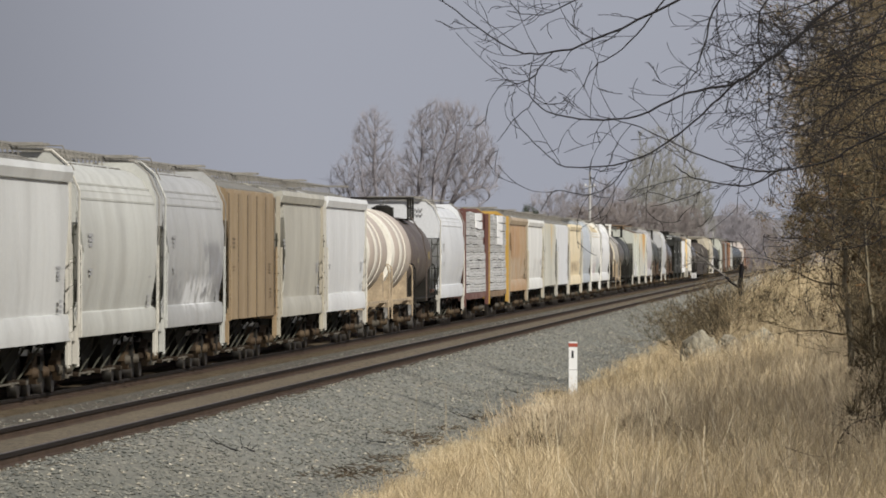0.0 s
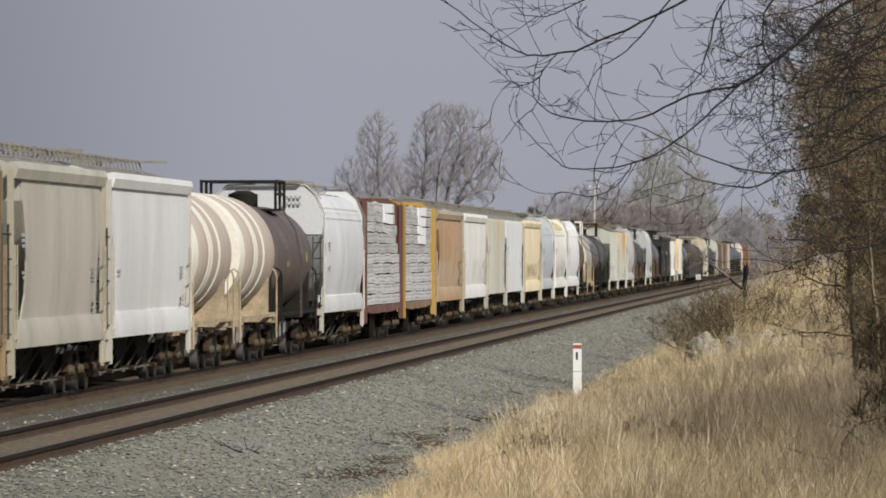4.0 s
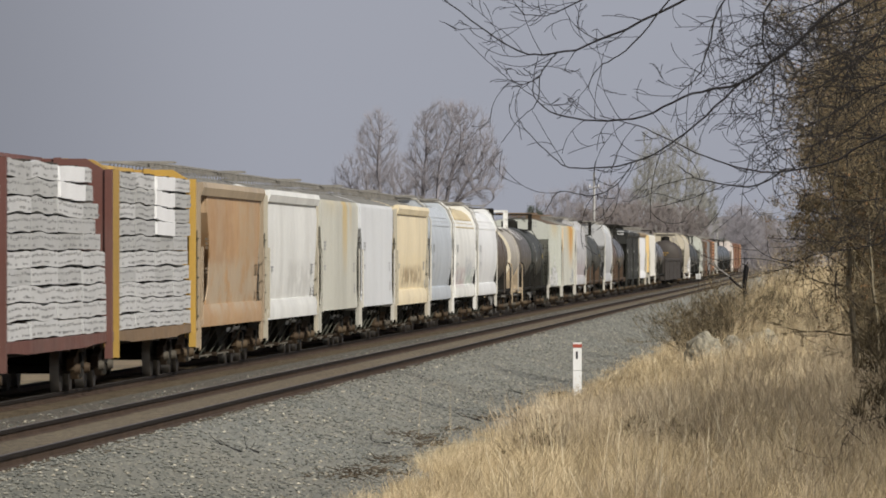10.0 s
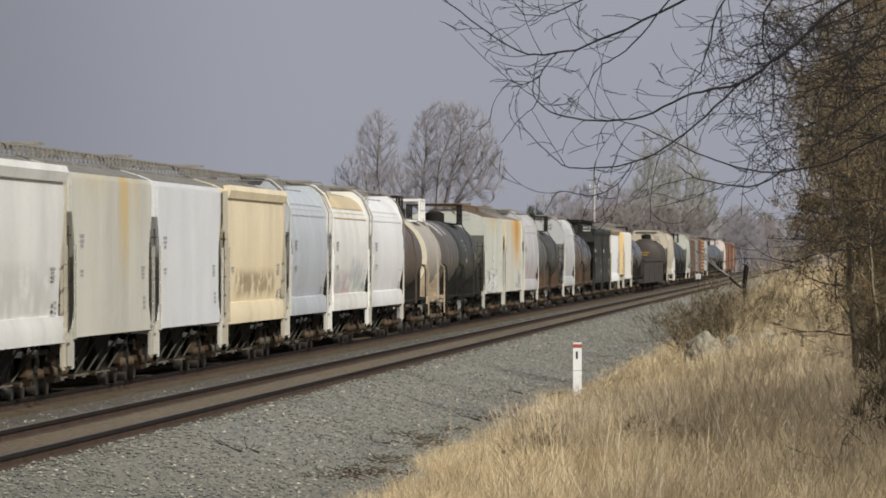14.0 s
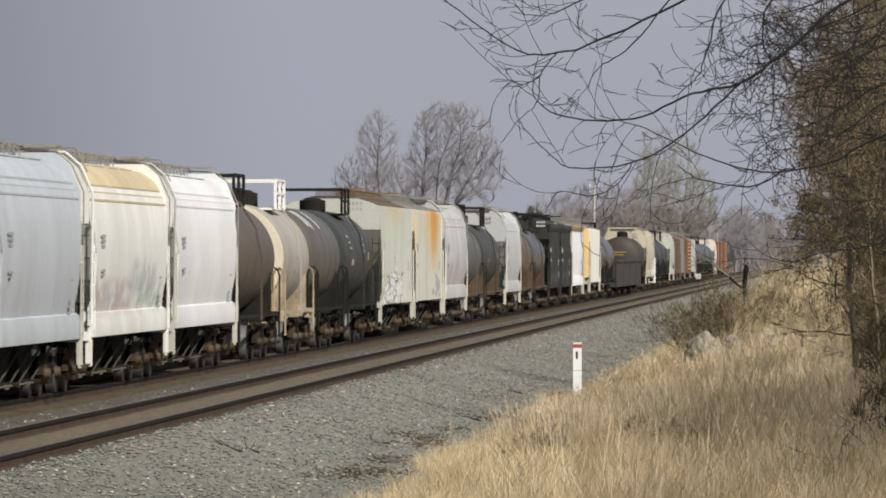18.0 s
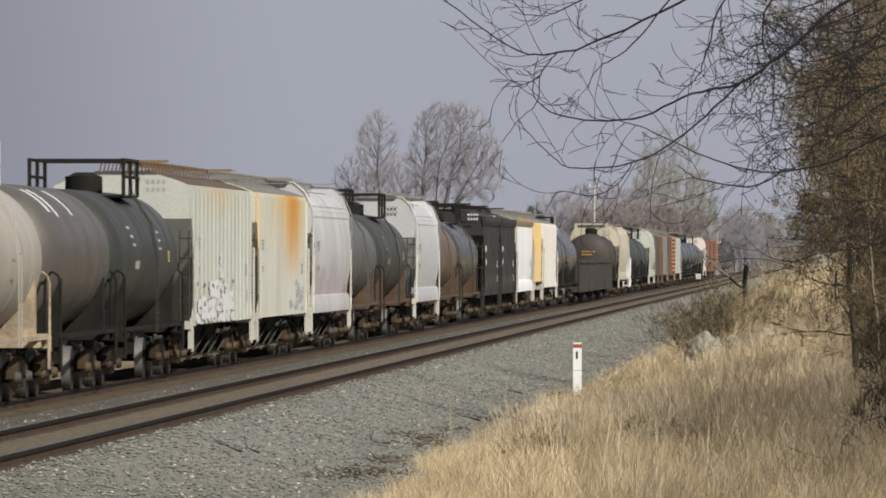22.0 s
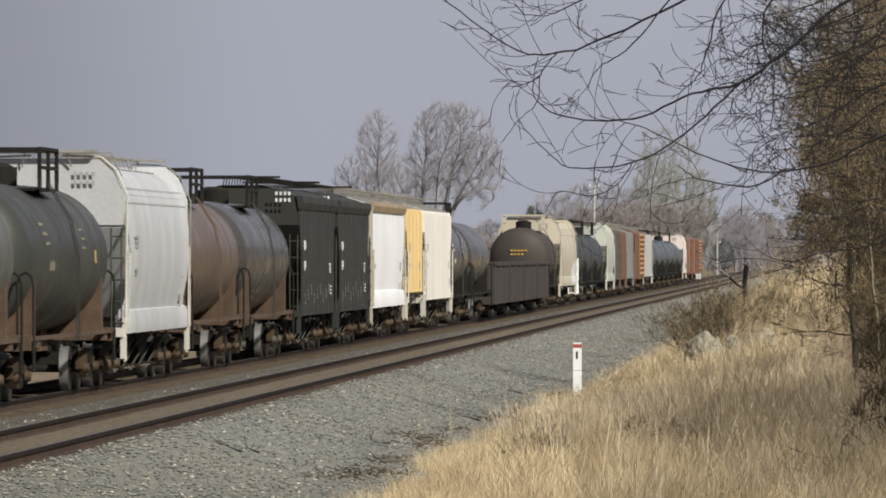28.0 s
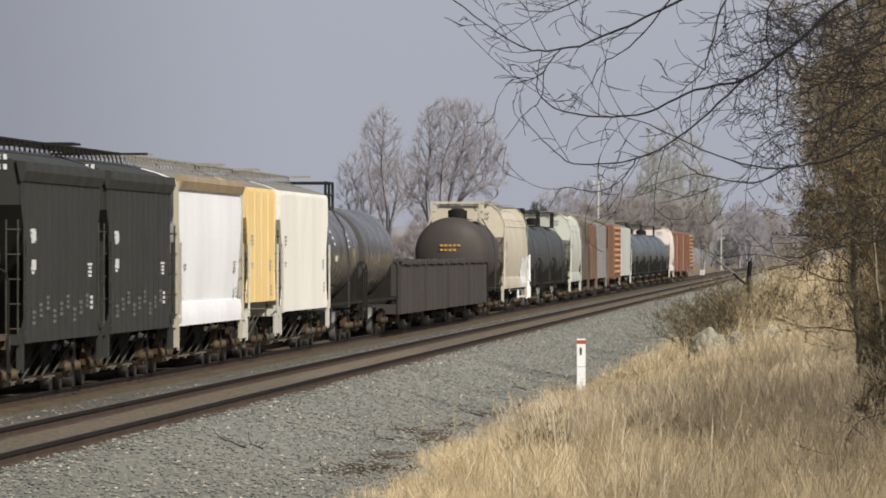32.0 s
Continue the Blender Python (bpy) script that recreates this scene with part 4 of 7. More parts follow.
# ---- vegetation builders ----
class Twigs:
    """Tapered three-sided twigs, collected for one mesh."""

    def __init__(self, seed):
        self.v, self.f, self.tips, self.rng = [], [], [], random.Random(seed)

    def segment(self, p, q, r, r2):
        dx, dy, dz = q[0] - p[0], q[1] - p[1], q[2] - p[2]
        k = len(self.v)
        n = math.sqrt(dx * dx + dy * dy + dz * dz) or 1e-6
        dx, dy, dz = dx / n, dy / n, dz / n
        if abs(dz) < 0.9:
            ax, ay, az_ = -dy, dx, 0.0
        else:
            ax, ay, az_ = 0.0, -dz, dy
        m = math.sqrt(ax * ax + ay * ay + az_ * az_) or 1e-6
        ax, ay, az_ = ax / m, ay / m, az_ / m
        bx, by, bz = dy * az_ - dz * ay, dz * ax - dx * az_, dx * ay - dy * ax
        for c, s in ((1, 0), (-0.5, 0.866), (-0.5, -0.866)):
            ux, uy, uz = ax * c + bx * s, ay * c + by * s, az_ * c + bz * s
            self.v.append((p[0] + ux * r, p[1] + uy * r, p[2] + uz * r))
        for c, s in ((1, 0), (-0.5, 0.866), (-0.5, -0.866)):
            ux, uy, uz = ax * c + bx * s, ay * c + by * s, az_ * c + bz * s
            self.v.append((q[0] + ux * r2, q[1] + uy * r2, q[2] + uz * r2))
        self.f += [(k, k + 1, k + 4, k + 3), (k + 1, k + 2, k + 5, k + 4), (k + 2, k, k + 3, k + 5)]

    def grow(self, p, d, length, r, depth, kids=3, bend=0.25, lift=0.08, spread=0.75, shrink=0.62, least=0.004, fill=1.0):
        """One branch of a few bent segments, with branches along it."""
        g = self.rng
        steps = 4 if depth > 1 else 3
        here, way = p, d
        for k in range(steps):
            way = (way[0] + g.gauss(0, bend) * 0.6, way[1] + g.gauss(0, bend) * 0.6, way[2] + g.gauss(0, bend) * 0.45 + lift)
            n = math.sqrt(way[0] ** 2 + way[1] ** 2 + way[2] ** 2)
            way = (way[0] / n, way[1] / n, way[2] / n)
            step = length / steps
            there = (here[0] + way[0] * step, here[1] + way[1] * step, here[2] + way[2] * step)
            ra, rb = r * (1 - 0.65 * k / steps), r * (1 - 0.65 * (k + 1) / steps)
            self.segment(here, there, max(ra, least), max(rb, least))
            here = there
            if depth > 0:
                count = kids if k == steps - 1 else (kids - 1 if k > 0 else g.choice((0, 1))) if g.random() < fill else 0
                for _ in range(count):
                    side = (way[0] + g.gauss(0, spread), way[1] + g.gauss(0, spread), way[2] + g.gauss(0, spread * 0.75) + 0.12)
                    m = math.sqrt(side[0] ** 2 + side[1] ** 2 + side[2] ** 2)
                    self.grow(here, (side[0] / m, side[1] / m, side[2] / m), length * shrink * g.uniform(0.7, 1.15), rb * 0.62, depth - 1, kids, bend, lift, spread, shrink, least, fill)
            else:
                self.tips.append(here)

    def ascend(self, p, d, length, r, depth, least=0.01, up=0.10, wander=0.13, angle=0.62, share=0.55, odds=0.8, steps=8):
        """A limb that bends upwards, with side branches that do the same."""
        g = self.rng
        here = p
        way = d
        for k in range(steps):
            way = (way[0] + g.gauss(0, wander), way[1] + g.gauss(0, wander), way[2] + g.gauss(0, wander * 0.7) + up)
            n = math.sqrt(way[0] ** 2 + way[1] ** 2 + way[2] ** 2)
            way = (way[0] / n, way[1] / n, way[2] / n)
            there = (here[0] + way[0] * length / steps, here[1] + way[1] * length / steps, here[2] + way[2] * length / steps)
            self.segment(here, there, max(least, r * (1 - 0.8 * k / steps)), max(least, r * (1 - 0.8 * (k + 1) / steps)))
            here = there
            if depth and k >= (2 if steps > 5 else 1) and g.random() < odds:
                a = g.uniform(0, 6.283)
                off = (math.cos(a), math.sin(a) * 0.8, g.gauss(0, 0.5))
                m = math.tan(angle * g.uniform(0.6, 1.3))
                q = (way[0] + off[0] * m, way[1] + off[1] * m, way[2] + off[2] * m)
                n = math.sqrt(q[0] ** 2 + q[1] ** 2 + q[2] ** 2)
                self.ascend(here, (q[0] / n, q[1] / n, q[2] / n), length * share * (1.15 - 0.6 * k / steps) * g.uniform(0.7, 1.2), r * (1 - 0.8 * k / steps) * 0.55, depth - 1,
                            least, up, wander, angle, share, odds, max(4, steps - 2))
        self.tips.append(here)

    def blade(self, p, q, r):
        k = len(self.v)
        dx, dz = q[0] - p[0], q[2] - p[2]
        n = math.hypot(dx, dz) or 1e-6
        self.v += [(p[0] - dz / n * r, p[1], p[2] + dx / n * r), (p[0] + dz / n * r, p[1] + r, p[2] - dx / n * r), q]
        self.f.append((k, k + 1, k + 2))

    def stub(self, r):
        self.segment((0, 0, -0.3), (0, 0, 0.8), r * 1.4, r * 1.1)
        return self.mesh("trunk")

    def mesh(self, name):
        me = bpy.data.meshes.new(name)
        me.from_pydata(self.v, [], self.f)
        return me


def fan_tree(name, x, y, label, seed, material, group, limbs, r, least, depth=4, odds=0.85, up=0.10, base=None, reach=1.0, share=0.55, angle=0.62, wander=0.13, spray=0):
    """A leafless tree whose limbs fan out of one foot: limbs are (lean in degrees, length)."""
    tree = thing(name, label, "tree", group)
    tree.location = (x, y, ground_height(x, y) - 0.1 if base is None else base)
    foot = Twigs(seed + 900)
    foot.segment((0, 0, 0), (0, 0, 0.9 * reach), r * 1.35, r * 1.1)
    part("trunk", foot.mesh("trunk"), material, tree)
    tips = []
    for k, (lean, length) in enumerate(limbs):
        t = Twigs(seed + k)
        a = radians(lean)
        t.ascend((0, 0, 0.5 * reach), (math.sin(a), t.rng.uniform(-0.25, 0.25), math.cos(a)), length, r * (0.55 + 0.03 * length), depth, least, up, wander, angle, share, odds)
        for p in (t.tips if spray else ()):
            for _ in range(spray):
                q = (p[0] + t.rng.gauss(0, 0.26), p[1] + t.rng.gauss(0, 0.26), p[2] + t.rng.gauss(0.05, 0.2))
                t.blade((p[0] + t.rng.gauss(0, 0.1), p[1], p[2] + t.rng.gauss(-0.1, 0.12)), q, least * 0.8)
        part("limb", t.mesh("limb"), material, tree)
        tips += t.tips
    return tree, tips


def crown_tree(name, x, y, label, seed, material, group, limbs, blobs, count, foot_r, least=0.012, base=-0.4, spray=3, twig=0.55, kink=0.35, fine=4):
    """A leafless tree: limbs bend up from the foot, and fine branches grow out of them until the crown is filled evenly.
    limbs: rows of (x, z) along each limb; blobs: centre x, z and radii x, z of the crown's masses."""
    g = random.Random(seed)
    rng = np.random.default_rng(seed)
    tree = thing(name, label, "tree", group)
    tree.location = (x, y, base)
    at, mother, own = [(0.0, 0.0, 0.0)], [-1], [-1]
    for i, row in enumerate(limbs):
        depth_way = g.uniform(-0.25, 0.25)
        last = 0
        for (ax, az_), (bx, bz) in zip(row, row[1:]):
            n = max(2, int(math.hypot(bx - ax, bz - az_) / 0.5))
            for k in range(1, n + 1):
                f = k / n
                px, pz = ax + (bx - ax) * f + g.gauss(0, 0.05), az_ + (bz - az_) * f
                at.append((px, depth_way * pz * 0.4 + g.gauss(0, 0.05), pz))
                mother.append(last if not (last == 0 and own[-1] != i and row[0] != (0, 0)) else min(range(len(at) - 1), key=lambda q: (at[q][0] - px) ** 2 + (at[q][2] - pz) ** 2))
                own.append(i)
                last = len(at) - 1
    goals = []
    weight = [b[2] * b[3] for b in blobs]
    while len(goals) < count:
        cx, cz, rx, rz = g.choices(blobs, weight)[0]
        a, q, e = g.uniform(0, 6.283), g.random() ** 0.5, g.uniform(-1, 1)
        goals.append((cx + rx * q * math.cos(a), 0.8 * rx * e * math.sqrt(max(0.0, 1 - q * q)), cz + rz * q * math.sin(a)))
    pos = np.zeros((len(at) + 3 * count, 3))
    cost = np.zeros(len(pos))
    n = len(at)
    pos[:n] = at
    goals.sort(key=lambda p: min((p[0] - q[0]) ** 2 + (p[1] - q[1]) ** 2 + (p[2] - q[2]) ** 2 for q in at[1:]))
    for p in goals:
        gap_ = pos[1:n] - p
        d = np.sqrt((gap_ ** 2).sum(1)) + 1.0 * np.maximum(0.0, np.hypot(gap_[:, 0], gap_[:, 1]) + gap_[:, 2]) + cost[1:n]
        k = int(d.argmin()) + 1
        q = pos[k].copy()
        gap = float(np.sqrt(((q - p) ** 2).sum()))
        steps = max(1, min(3, int(gap / 0.45)))
        last = k
        for s in range(1, steps + 1):
            f = s / steps
            spot = q + (np.array(p) - q) * f + rng.normal(0, 0.03 * gap, 3) * (f < 1) + np.array((0, 0, -0.06 * gap * math.sin(3.14 * f)))
            pos[n] = spot
            mother.append(last)
            own.append(own[last])
            cost[n] = cost[last] + kink * gap / steps * 0.25
            last = n
            n += 1
    size = np.ones(n)
    for k in range(n - 1, 0, -1):
        size[mother[k]] += size[k]
    heir = np.zeros(n, int)
    for k in range(1, n):
        m = mother[k]
        if not heir[m] or size[k] > size[heir[m]]:
            heir[m] = k
    kept = np.array([k for k in range(1, n) if heir[k] and size[k] > 2])
    up = np.array(mother)[kept]
    for _ in range(5):
        pos[kept] = 0.4 * pos[kept] + 0.3 * (pos[up] + pos[heir[kept]])
    radius = np.maximum(least, foot_r * (size / size[0]) ** 0.46)
    sheaf = [Twigs(seed + 100 + i) for i in range(len(limbs))]
    for k in range(1, n):
        m = mother[k]
        t = sheaf[max(0, own[k])]
        t.segment(tuple(pos[m]), tuple(pos[k]), float(radius[m] if size[m] < 2.2 * size[k] else radius[k] * 1.15), float(radius[k]))
        if size[k] < fine:
            way = pos[k] - pos[m]
            way = way / (np.sqrt((way ** 2).sum()) + 1e-6)
            for _ in range(spray):
                u = way * 0.9 + rng.normal(0, 0.5, 3) + np.array((0, 0, 0.5))
                u = u / np.sqrt((u ** 2).sum()) * twig * g.uniform(0.5, 1.3)
                o = pos[m] + (pos[k] - pos[m]) * g.random()
                t.blade(tuple(o), tuple(o + u), least * 0.85)
    part("trunk", Twigs(seed).stub(foot_r), material, tree)
    for t in sheaf:
        part("limb", t.mesh("limb"), material, tree)
    return tree


def leaf_mesh(name, points, size, rng, each=1, scatter=0.15):
    v, f = [], []
    for p in points:
        for _ in range(each):
            x, y, z = (p[i] + rng.gauss(0, scatter) for i in range(3))
            a = rng.uniform(0, 6.28)
            s = size * rng.uniform(0.6, 1.3)
            ux, uz = math.cos(a) * s, math.sin(a) * s
            wy = rng.uniform(-0.6, 0.6) * s
            k = len(v)
            v += [(x, y, z), (x + ux * 0.6 - uz * 0.35, y + wy, z + uz * 0.6 + ux * 0.35), (x + ux * 1.2, y, z + uz * 1.2), (x + ux * 0.6 + uz * 0.35, y - wy, z + uz * 0.6 - ux * 0.35)]
            f.append((k, k + 1, k + 2, k + 3))
    me = bpy.data.meshes.new(name)
    me.from_pydata(v, [], f)
    return me


# ---- the place ----
ground_sheet()
ballast_bed()


def far_ridge():
    """The far end of the plain: a strip of woods so far off that only its hazy outline shows."""
    s = Shape()
    n = 260
    for k in range(n + 1):
        x = -700 + 1100 * k / n
        top = 9.5 + 3.0 * noise.noise((x * 0.02, 0, 5)) + 2.2 * noise.noise((x * 0.11, 1, 5)) + 1.2 * noise.noise((x * 0.5, 2, 5))
        top += 4.5 * math.exp(-((x + 35) / 30.0) ** 2)
        s.v += [(x, 2350, -3), (x, 2350, top), (x, 2356, -3), (x, 2356, top - 0.5)]
        if k:
            i = 4 * k
            s.f += [(i - 4, i, i + 1, i - 3), (i - 3, i + 1, i + 3, i - 1), (i - 1, i + 3, i + 2, i - 2)]
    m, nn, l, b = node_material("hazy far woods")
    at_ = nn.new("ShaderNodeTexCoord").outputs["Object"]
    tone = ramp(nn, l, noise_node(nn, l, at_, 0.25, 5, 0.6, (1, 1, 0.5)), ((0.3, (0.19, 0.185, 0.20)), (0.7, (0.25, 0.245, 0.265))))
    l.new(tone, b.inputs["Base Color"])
    # haze is painted into the tone, and a faint added glow lifts it
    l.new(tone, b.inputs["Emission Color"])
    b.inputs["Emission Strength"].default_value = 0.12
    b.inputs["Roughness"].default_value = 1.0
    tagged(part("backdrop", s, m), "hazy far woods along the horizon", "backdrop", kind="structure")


far_ridge()
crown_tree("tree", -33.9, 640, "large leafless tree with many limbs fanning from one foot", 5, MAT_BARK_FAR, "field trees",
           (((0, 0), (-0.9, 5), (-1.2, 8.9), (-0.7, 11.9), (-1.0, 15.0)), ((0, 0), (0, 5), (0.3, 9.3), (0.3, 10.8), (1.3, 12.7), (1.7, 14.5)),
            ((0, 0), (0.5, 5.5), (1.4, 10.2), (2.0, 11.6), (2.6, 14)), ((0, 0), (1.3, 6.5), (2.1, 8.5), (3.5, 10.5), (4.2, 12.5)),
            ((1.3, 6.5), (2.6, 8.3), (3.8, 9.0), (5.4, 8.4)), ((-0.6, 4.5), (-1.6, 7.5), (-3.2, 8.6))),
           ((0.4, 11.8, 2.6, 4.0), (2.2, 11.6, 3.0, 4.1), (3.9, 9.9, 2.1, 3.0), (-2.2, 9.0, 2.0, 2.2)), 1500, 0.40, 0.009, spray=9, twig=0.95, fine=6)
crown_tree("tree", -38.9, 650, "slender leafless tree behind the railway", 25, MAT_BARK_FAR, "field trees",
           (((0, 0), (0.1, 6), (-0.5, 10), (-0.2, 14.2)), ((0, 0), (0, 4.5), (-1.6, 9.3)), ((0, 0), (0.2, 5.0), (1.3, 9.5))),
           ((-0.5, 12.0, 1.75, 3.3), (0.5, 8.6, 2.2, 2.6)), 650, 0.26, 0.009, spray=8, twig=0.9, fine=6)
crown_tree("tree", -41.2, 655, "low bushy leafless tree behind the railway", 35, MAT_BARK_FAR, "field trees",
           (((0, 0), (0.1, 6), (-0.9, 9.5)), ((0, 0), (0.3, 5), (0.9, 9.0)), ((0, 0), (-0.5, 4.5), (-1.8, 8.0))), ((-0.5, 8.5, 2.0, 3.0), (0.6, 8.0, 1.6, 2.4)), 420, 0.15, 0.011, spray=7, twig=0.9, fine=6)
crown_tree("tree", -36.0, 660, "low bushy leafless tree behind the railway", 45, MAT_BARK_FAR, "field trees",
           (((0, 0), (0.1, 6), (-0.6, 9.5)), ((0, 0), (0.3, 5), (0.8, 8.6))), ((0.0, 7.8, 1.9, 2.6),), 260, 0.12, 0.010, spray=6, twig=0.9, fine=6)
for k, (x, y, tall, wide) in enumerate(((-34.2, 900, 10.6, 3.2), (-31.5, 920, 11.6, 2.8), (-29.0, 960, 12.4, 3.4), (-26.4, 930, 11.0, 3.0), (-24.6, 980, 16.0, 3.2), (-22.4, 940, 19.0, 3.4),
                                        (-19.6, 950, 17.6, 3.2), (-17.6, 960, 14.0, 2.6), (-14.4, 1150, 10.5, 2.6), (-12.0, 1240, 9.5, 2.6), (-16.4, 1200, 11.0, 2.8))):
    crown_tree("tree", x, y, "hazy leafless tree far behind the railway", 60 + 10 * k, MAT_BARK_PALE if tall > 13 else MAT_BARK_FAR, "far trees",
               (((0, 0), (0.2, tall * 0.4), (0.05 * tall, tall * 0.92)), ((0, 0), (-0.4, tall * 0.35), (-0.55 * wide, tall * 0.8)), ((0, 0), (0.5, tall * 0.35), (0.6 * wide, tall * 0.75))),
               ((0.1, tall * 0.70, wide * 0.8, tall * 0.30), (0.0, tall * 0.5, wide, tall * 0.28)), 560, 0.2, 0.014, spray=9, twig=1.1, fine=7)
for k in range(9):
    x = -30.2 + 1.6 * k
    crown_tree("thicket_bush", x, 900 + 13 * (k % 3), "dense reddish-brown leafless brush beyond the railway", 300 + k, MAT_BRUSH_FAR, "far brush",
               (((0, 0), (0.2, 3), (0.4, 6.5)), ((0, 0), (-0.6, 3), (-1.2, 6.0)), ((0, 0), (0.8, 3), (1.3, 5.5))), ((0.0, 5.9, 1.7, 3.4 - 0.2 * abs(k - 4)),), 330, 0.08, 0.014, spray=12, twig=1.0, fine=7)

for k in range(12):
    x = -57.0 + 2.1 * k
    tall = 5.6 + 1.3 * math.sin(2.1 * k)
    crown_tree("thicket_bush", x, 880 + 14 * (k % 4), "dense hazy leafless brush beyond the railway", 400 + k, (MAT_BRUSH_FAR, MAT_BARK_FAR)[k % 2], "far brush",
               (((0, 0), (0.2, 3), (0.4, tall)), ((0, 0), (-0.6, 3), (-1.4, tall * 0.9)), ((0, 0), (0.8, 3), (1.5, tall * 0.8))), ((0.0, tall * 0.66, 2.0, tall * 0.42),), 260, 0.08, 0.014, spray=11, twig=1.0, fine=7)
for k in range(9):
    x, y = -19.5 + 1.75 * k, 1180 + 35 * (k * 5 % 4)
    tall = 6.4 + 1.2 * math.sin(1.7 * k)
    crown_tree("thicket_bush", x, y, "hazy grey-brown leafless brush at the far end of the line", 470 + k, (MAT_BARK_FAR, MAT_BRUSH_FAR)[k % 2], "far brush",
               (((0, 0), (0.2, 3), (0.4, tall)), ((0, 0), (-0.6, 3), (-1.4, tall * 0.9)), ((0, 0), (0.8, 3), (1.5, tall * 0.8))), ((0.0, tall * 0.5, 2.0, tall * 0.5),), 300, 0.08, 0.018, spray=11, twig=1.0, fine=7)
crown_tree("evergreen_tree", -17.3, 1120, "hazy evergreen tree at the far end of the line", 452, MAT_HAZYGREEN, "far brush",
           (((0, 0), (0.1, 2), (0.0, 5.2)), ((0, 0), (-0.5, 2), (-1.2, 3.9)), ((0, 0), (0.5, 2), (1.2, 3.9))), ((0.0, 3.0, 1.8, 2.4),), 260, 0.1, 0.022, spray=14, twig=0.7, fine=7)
crown_tree("evergreen_tree", -34.9, 870, "small dark evergreen tree beyond the railway", 450, MAT_EVERGREEN, "far brush",
           (((0, 0), (0.1, 3), (0.0, 8.2)), ((0, 0), (-0.5, 3), (-1.0, 6.6)), ((0, 0), (0.5, 3), (1.0, 6.6))), ((0.0, 5.6, 1.5, 2.9),), 300, 0.1, 0.02, spray=14, twig=0.7, fine=7)

railway("railway_track", FAR_TRACK, 0, "busy railway track with rusty rails under the train", 9e9, 9e9)
railway("railway_track", NEAR_TRACK, NEAR_LIFT, "empty railway track with rusty rails in grey stone", 100, 256)

# ---- the train ----
WHITE = paint("weathered white car paint", (0.70, 0.71, 0.71), grime=0.25, seed=1)
WHITE_CLEAN = paint("clean white car paint", (0.77, 0.775, 0.77), grime=0.15, seed=2)
GREYEDWHITE = paint("greyed white car paint", (0.55, 0.56, 0.565), grime=0.3, seed=64)
COOLWHITE = paint("cool white car paint", (0.64, 0.655, 0.67), grime=0.2, seed=63)
BRIGHTWHITE = paint("bright white car paint", (0.90, 0.90, 0.90), grime=0.10, seed=59)
GREYWHITE = paint("dull grey-white car paint", (0.53, 0.535, 0.495), grime=0.38, seed=3)
GREYDIRTY = paint("dirty grey car paint", (0.24, 0.235, 0.225), grime=0.55, seed=4)
TAN = paint("tan car paint", (0.34, 0.25, 0.145), dirt=(0.14, 0.095, 0.052), grime=0.8, seed=5)
TANSEAM = plain("dark tan seam", (0.19, 0.135, 0.078), 0.7, 0.0, 0.5, 1.0)
GREYBEIGE = paint("beige-grey car paint", (0.46, 0.445, 0.385), grime=0.45, seed=6)
BROWN = paint("faded brown car paint", (0.45, 0.27, 0.13), dirt=(0.40, 0.34, 0.25), grime=0.55, rust=0.35, seed=7, spray=((-7.5, 8.0, 1.2, 2.6, (0.42, 0.36, 0.27), 0.65), (-7.0, 1.0, 2.2, 3.8, (0.34, 0.19, 0.09), 0.6), (1.5, 7.0, 2.4, 3.9, (0.40, 0.31, 0.20), 0.5)))
STREAKCREAM = paint("streaked cream car paint", (0.58, 0.52, 0.40), dirt=(0.24, 0.205, 0.15), grime=0.7, seed=58)
CREAM = paint("cream car paint", (0.72, 0.65, 0.50), grime=0.30, seed=8)
TANKTAN = paint("pale pinkish tan tank paint", (0.55, 0.465, 0.395), grime=0.4, seed=9)
TANKDARK = paint("sooty brown tank paint", (0.080, 0.060, 0.051), grime=0.5, seed=11)
GREYRUST = paint("grey car paint with rust runs", (0.60, 0.59, 0.51), grime=0.2, rust=0.0, streak=((2.2, 1.5, 4.25, 1.9, (0.58, 0.42, 0.16), 1.1), (4.6, 0.8, 4.25, 2.8, (0.58, 0.42, 0.18), 0.6), (-3.5, 4.0, 4.25, 3.5, (0.56, 0.46, 0.26), 0.45)), seed=12)
# grey scuffs, with soft grey washes low and towards the rear
SCUFFWHITE = paint("off-white car paint with grey scuffs and washes", (0.80, 0.80, 0.765), grime=0.28, seed=72, spray=((-2.0, 7.6, 1.35, 2.5, (0.50, 0.495, 0.47), 0.7), (3.5, 8.0, 2.0, 3.6, (0.62, 0.615, 0.59), 0.6), (-7.5, -2.5, 1.3, 1.9, (0.58, 0.57, 0.53), 0.6)))
PATCHGREY = paint("grey car paint under dark sprayed patches", (0.42, 0.425, 0.42), grime=0.35, seed=65, spray=(
    (1.2, 7.8, 1.5, 2.95, (0.17, 0.17, 0.18), 0.8), (-7.0, 1.0, 1.45, 2.3, (0.21, 0.21, 0.22), 0.75), (-3.0, 5.0, 1.3, 2.15, (0.72, 0.73, 0.73), 0.8), (3.0, 7.5, 1.9, 2.6, (0.30, 0.31, 0.34), 0.7)))
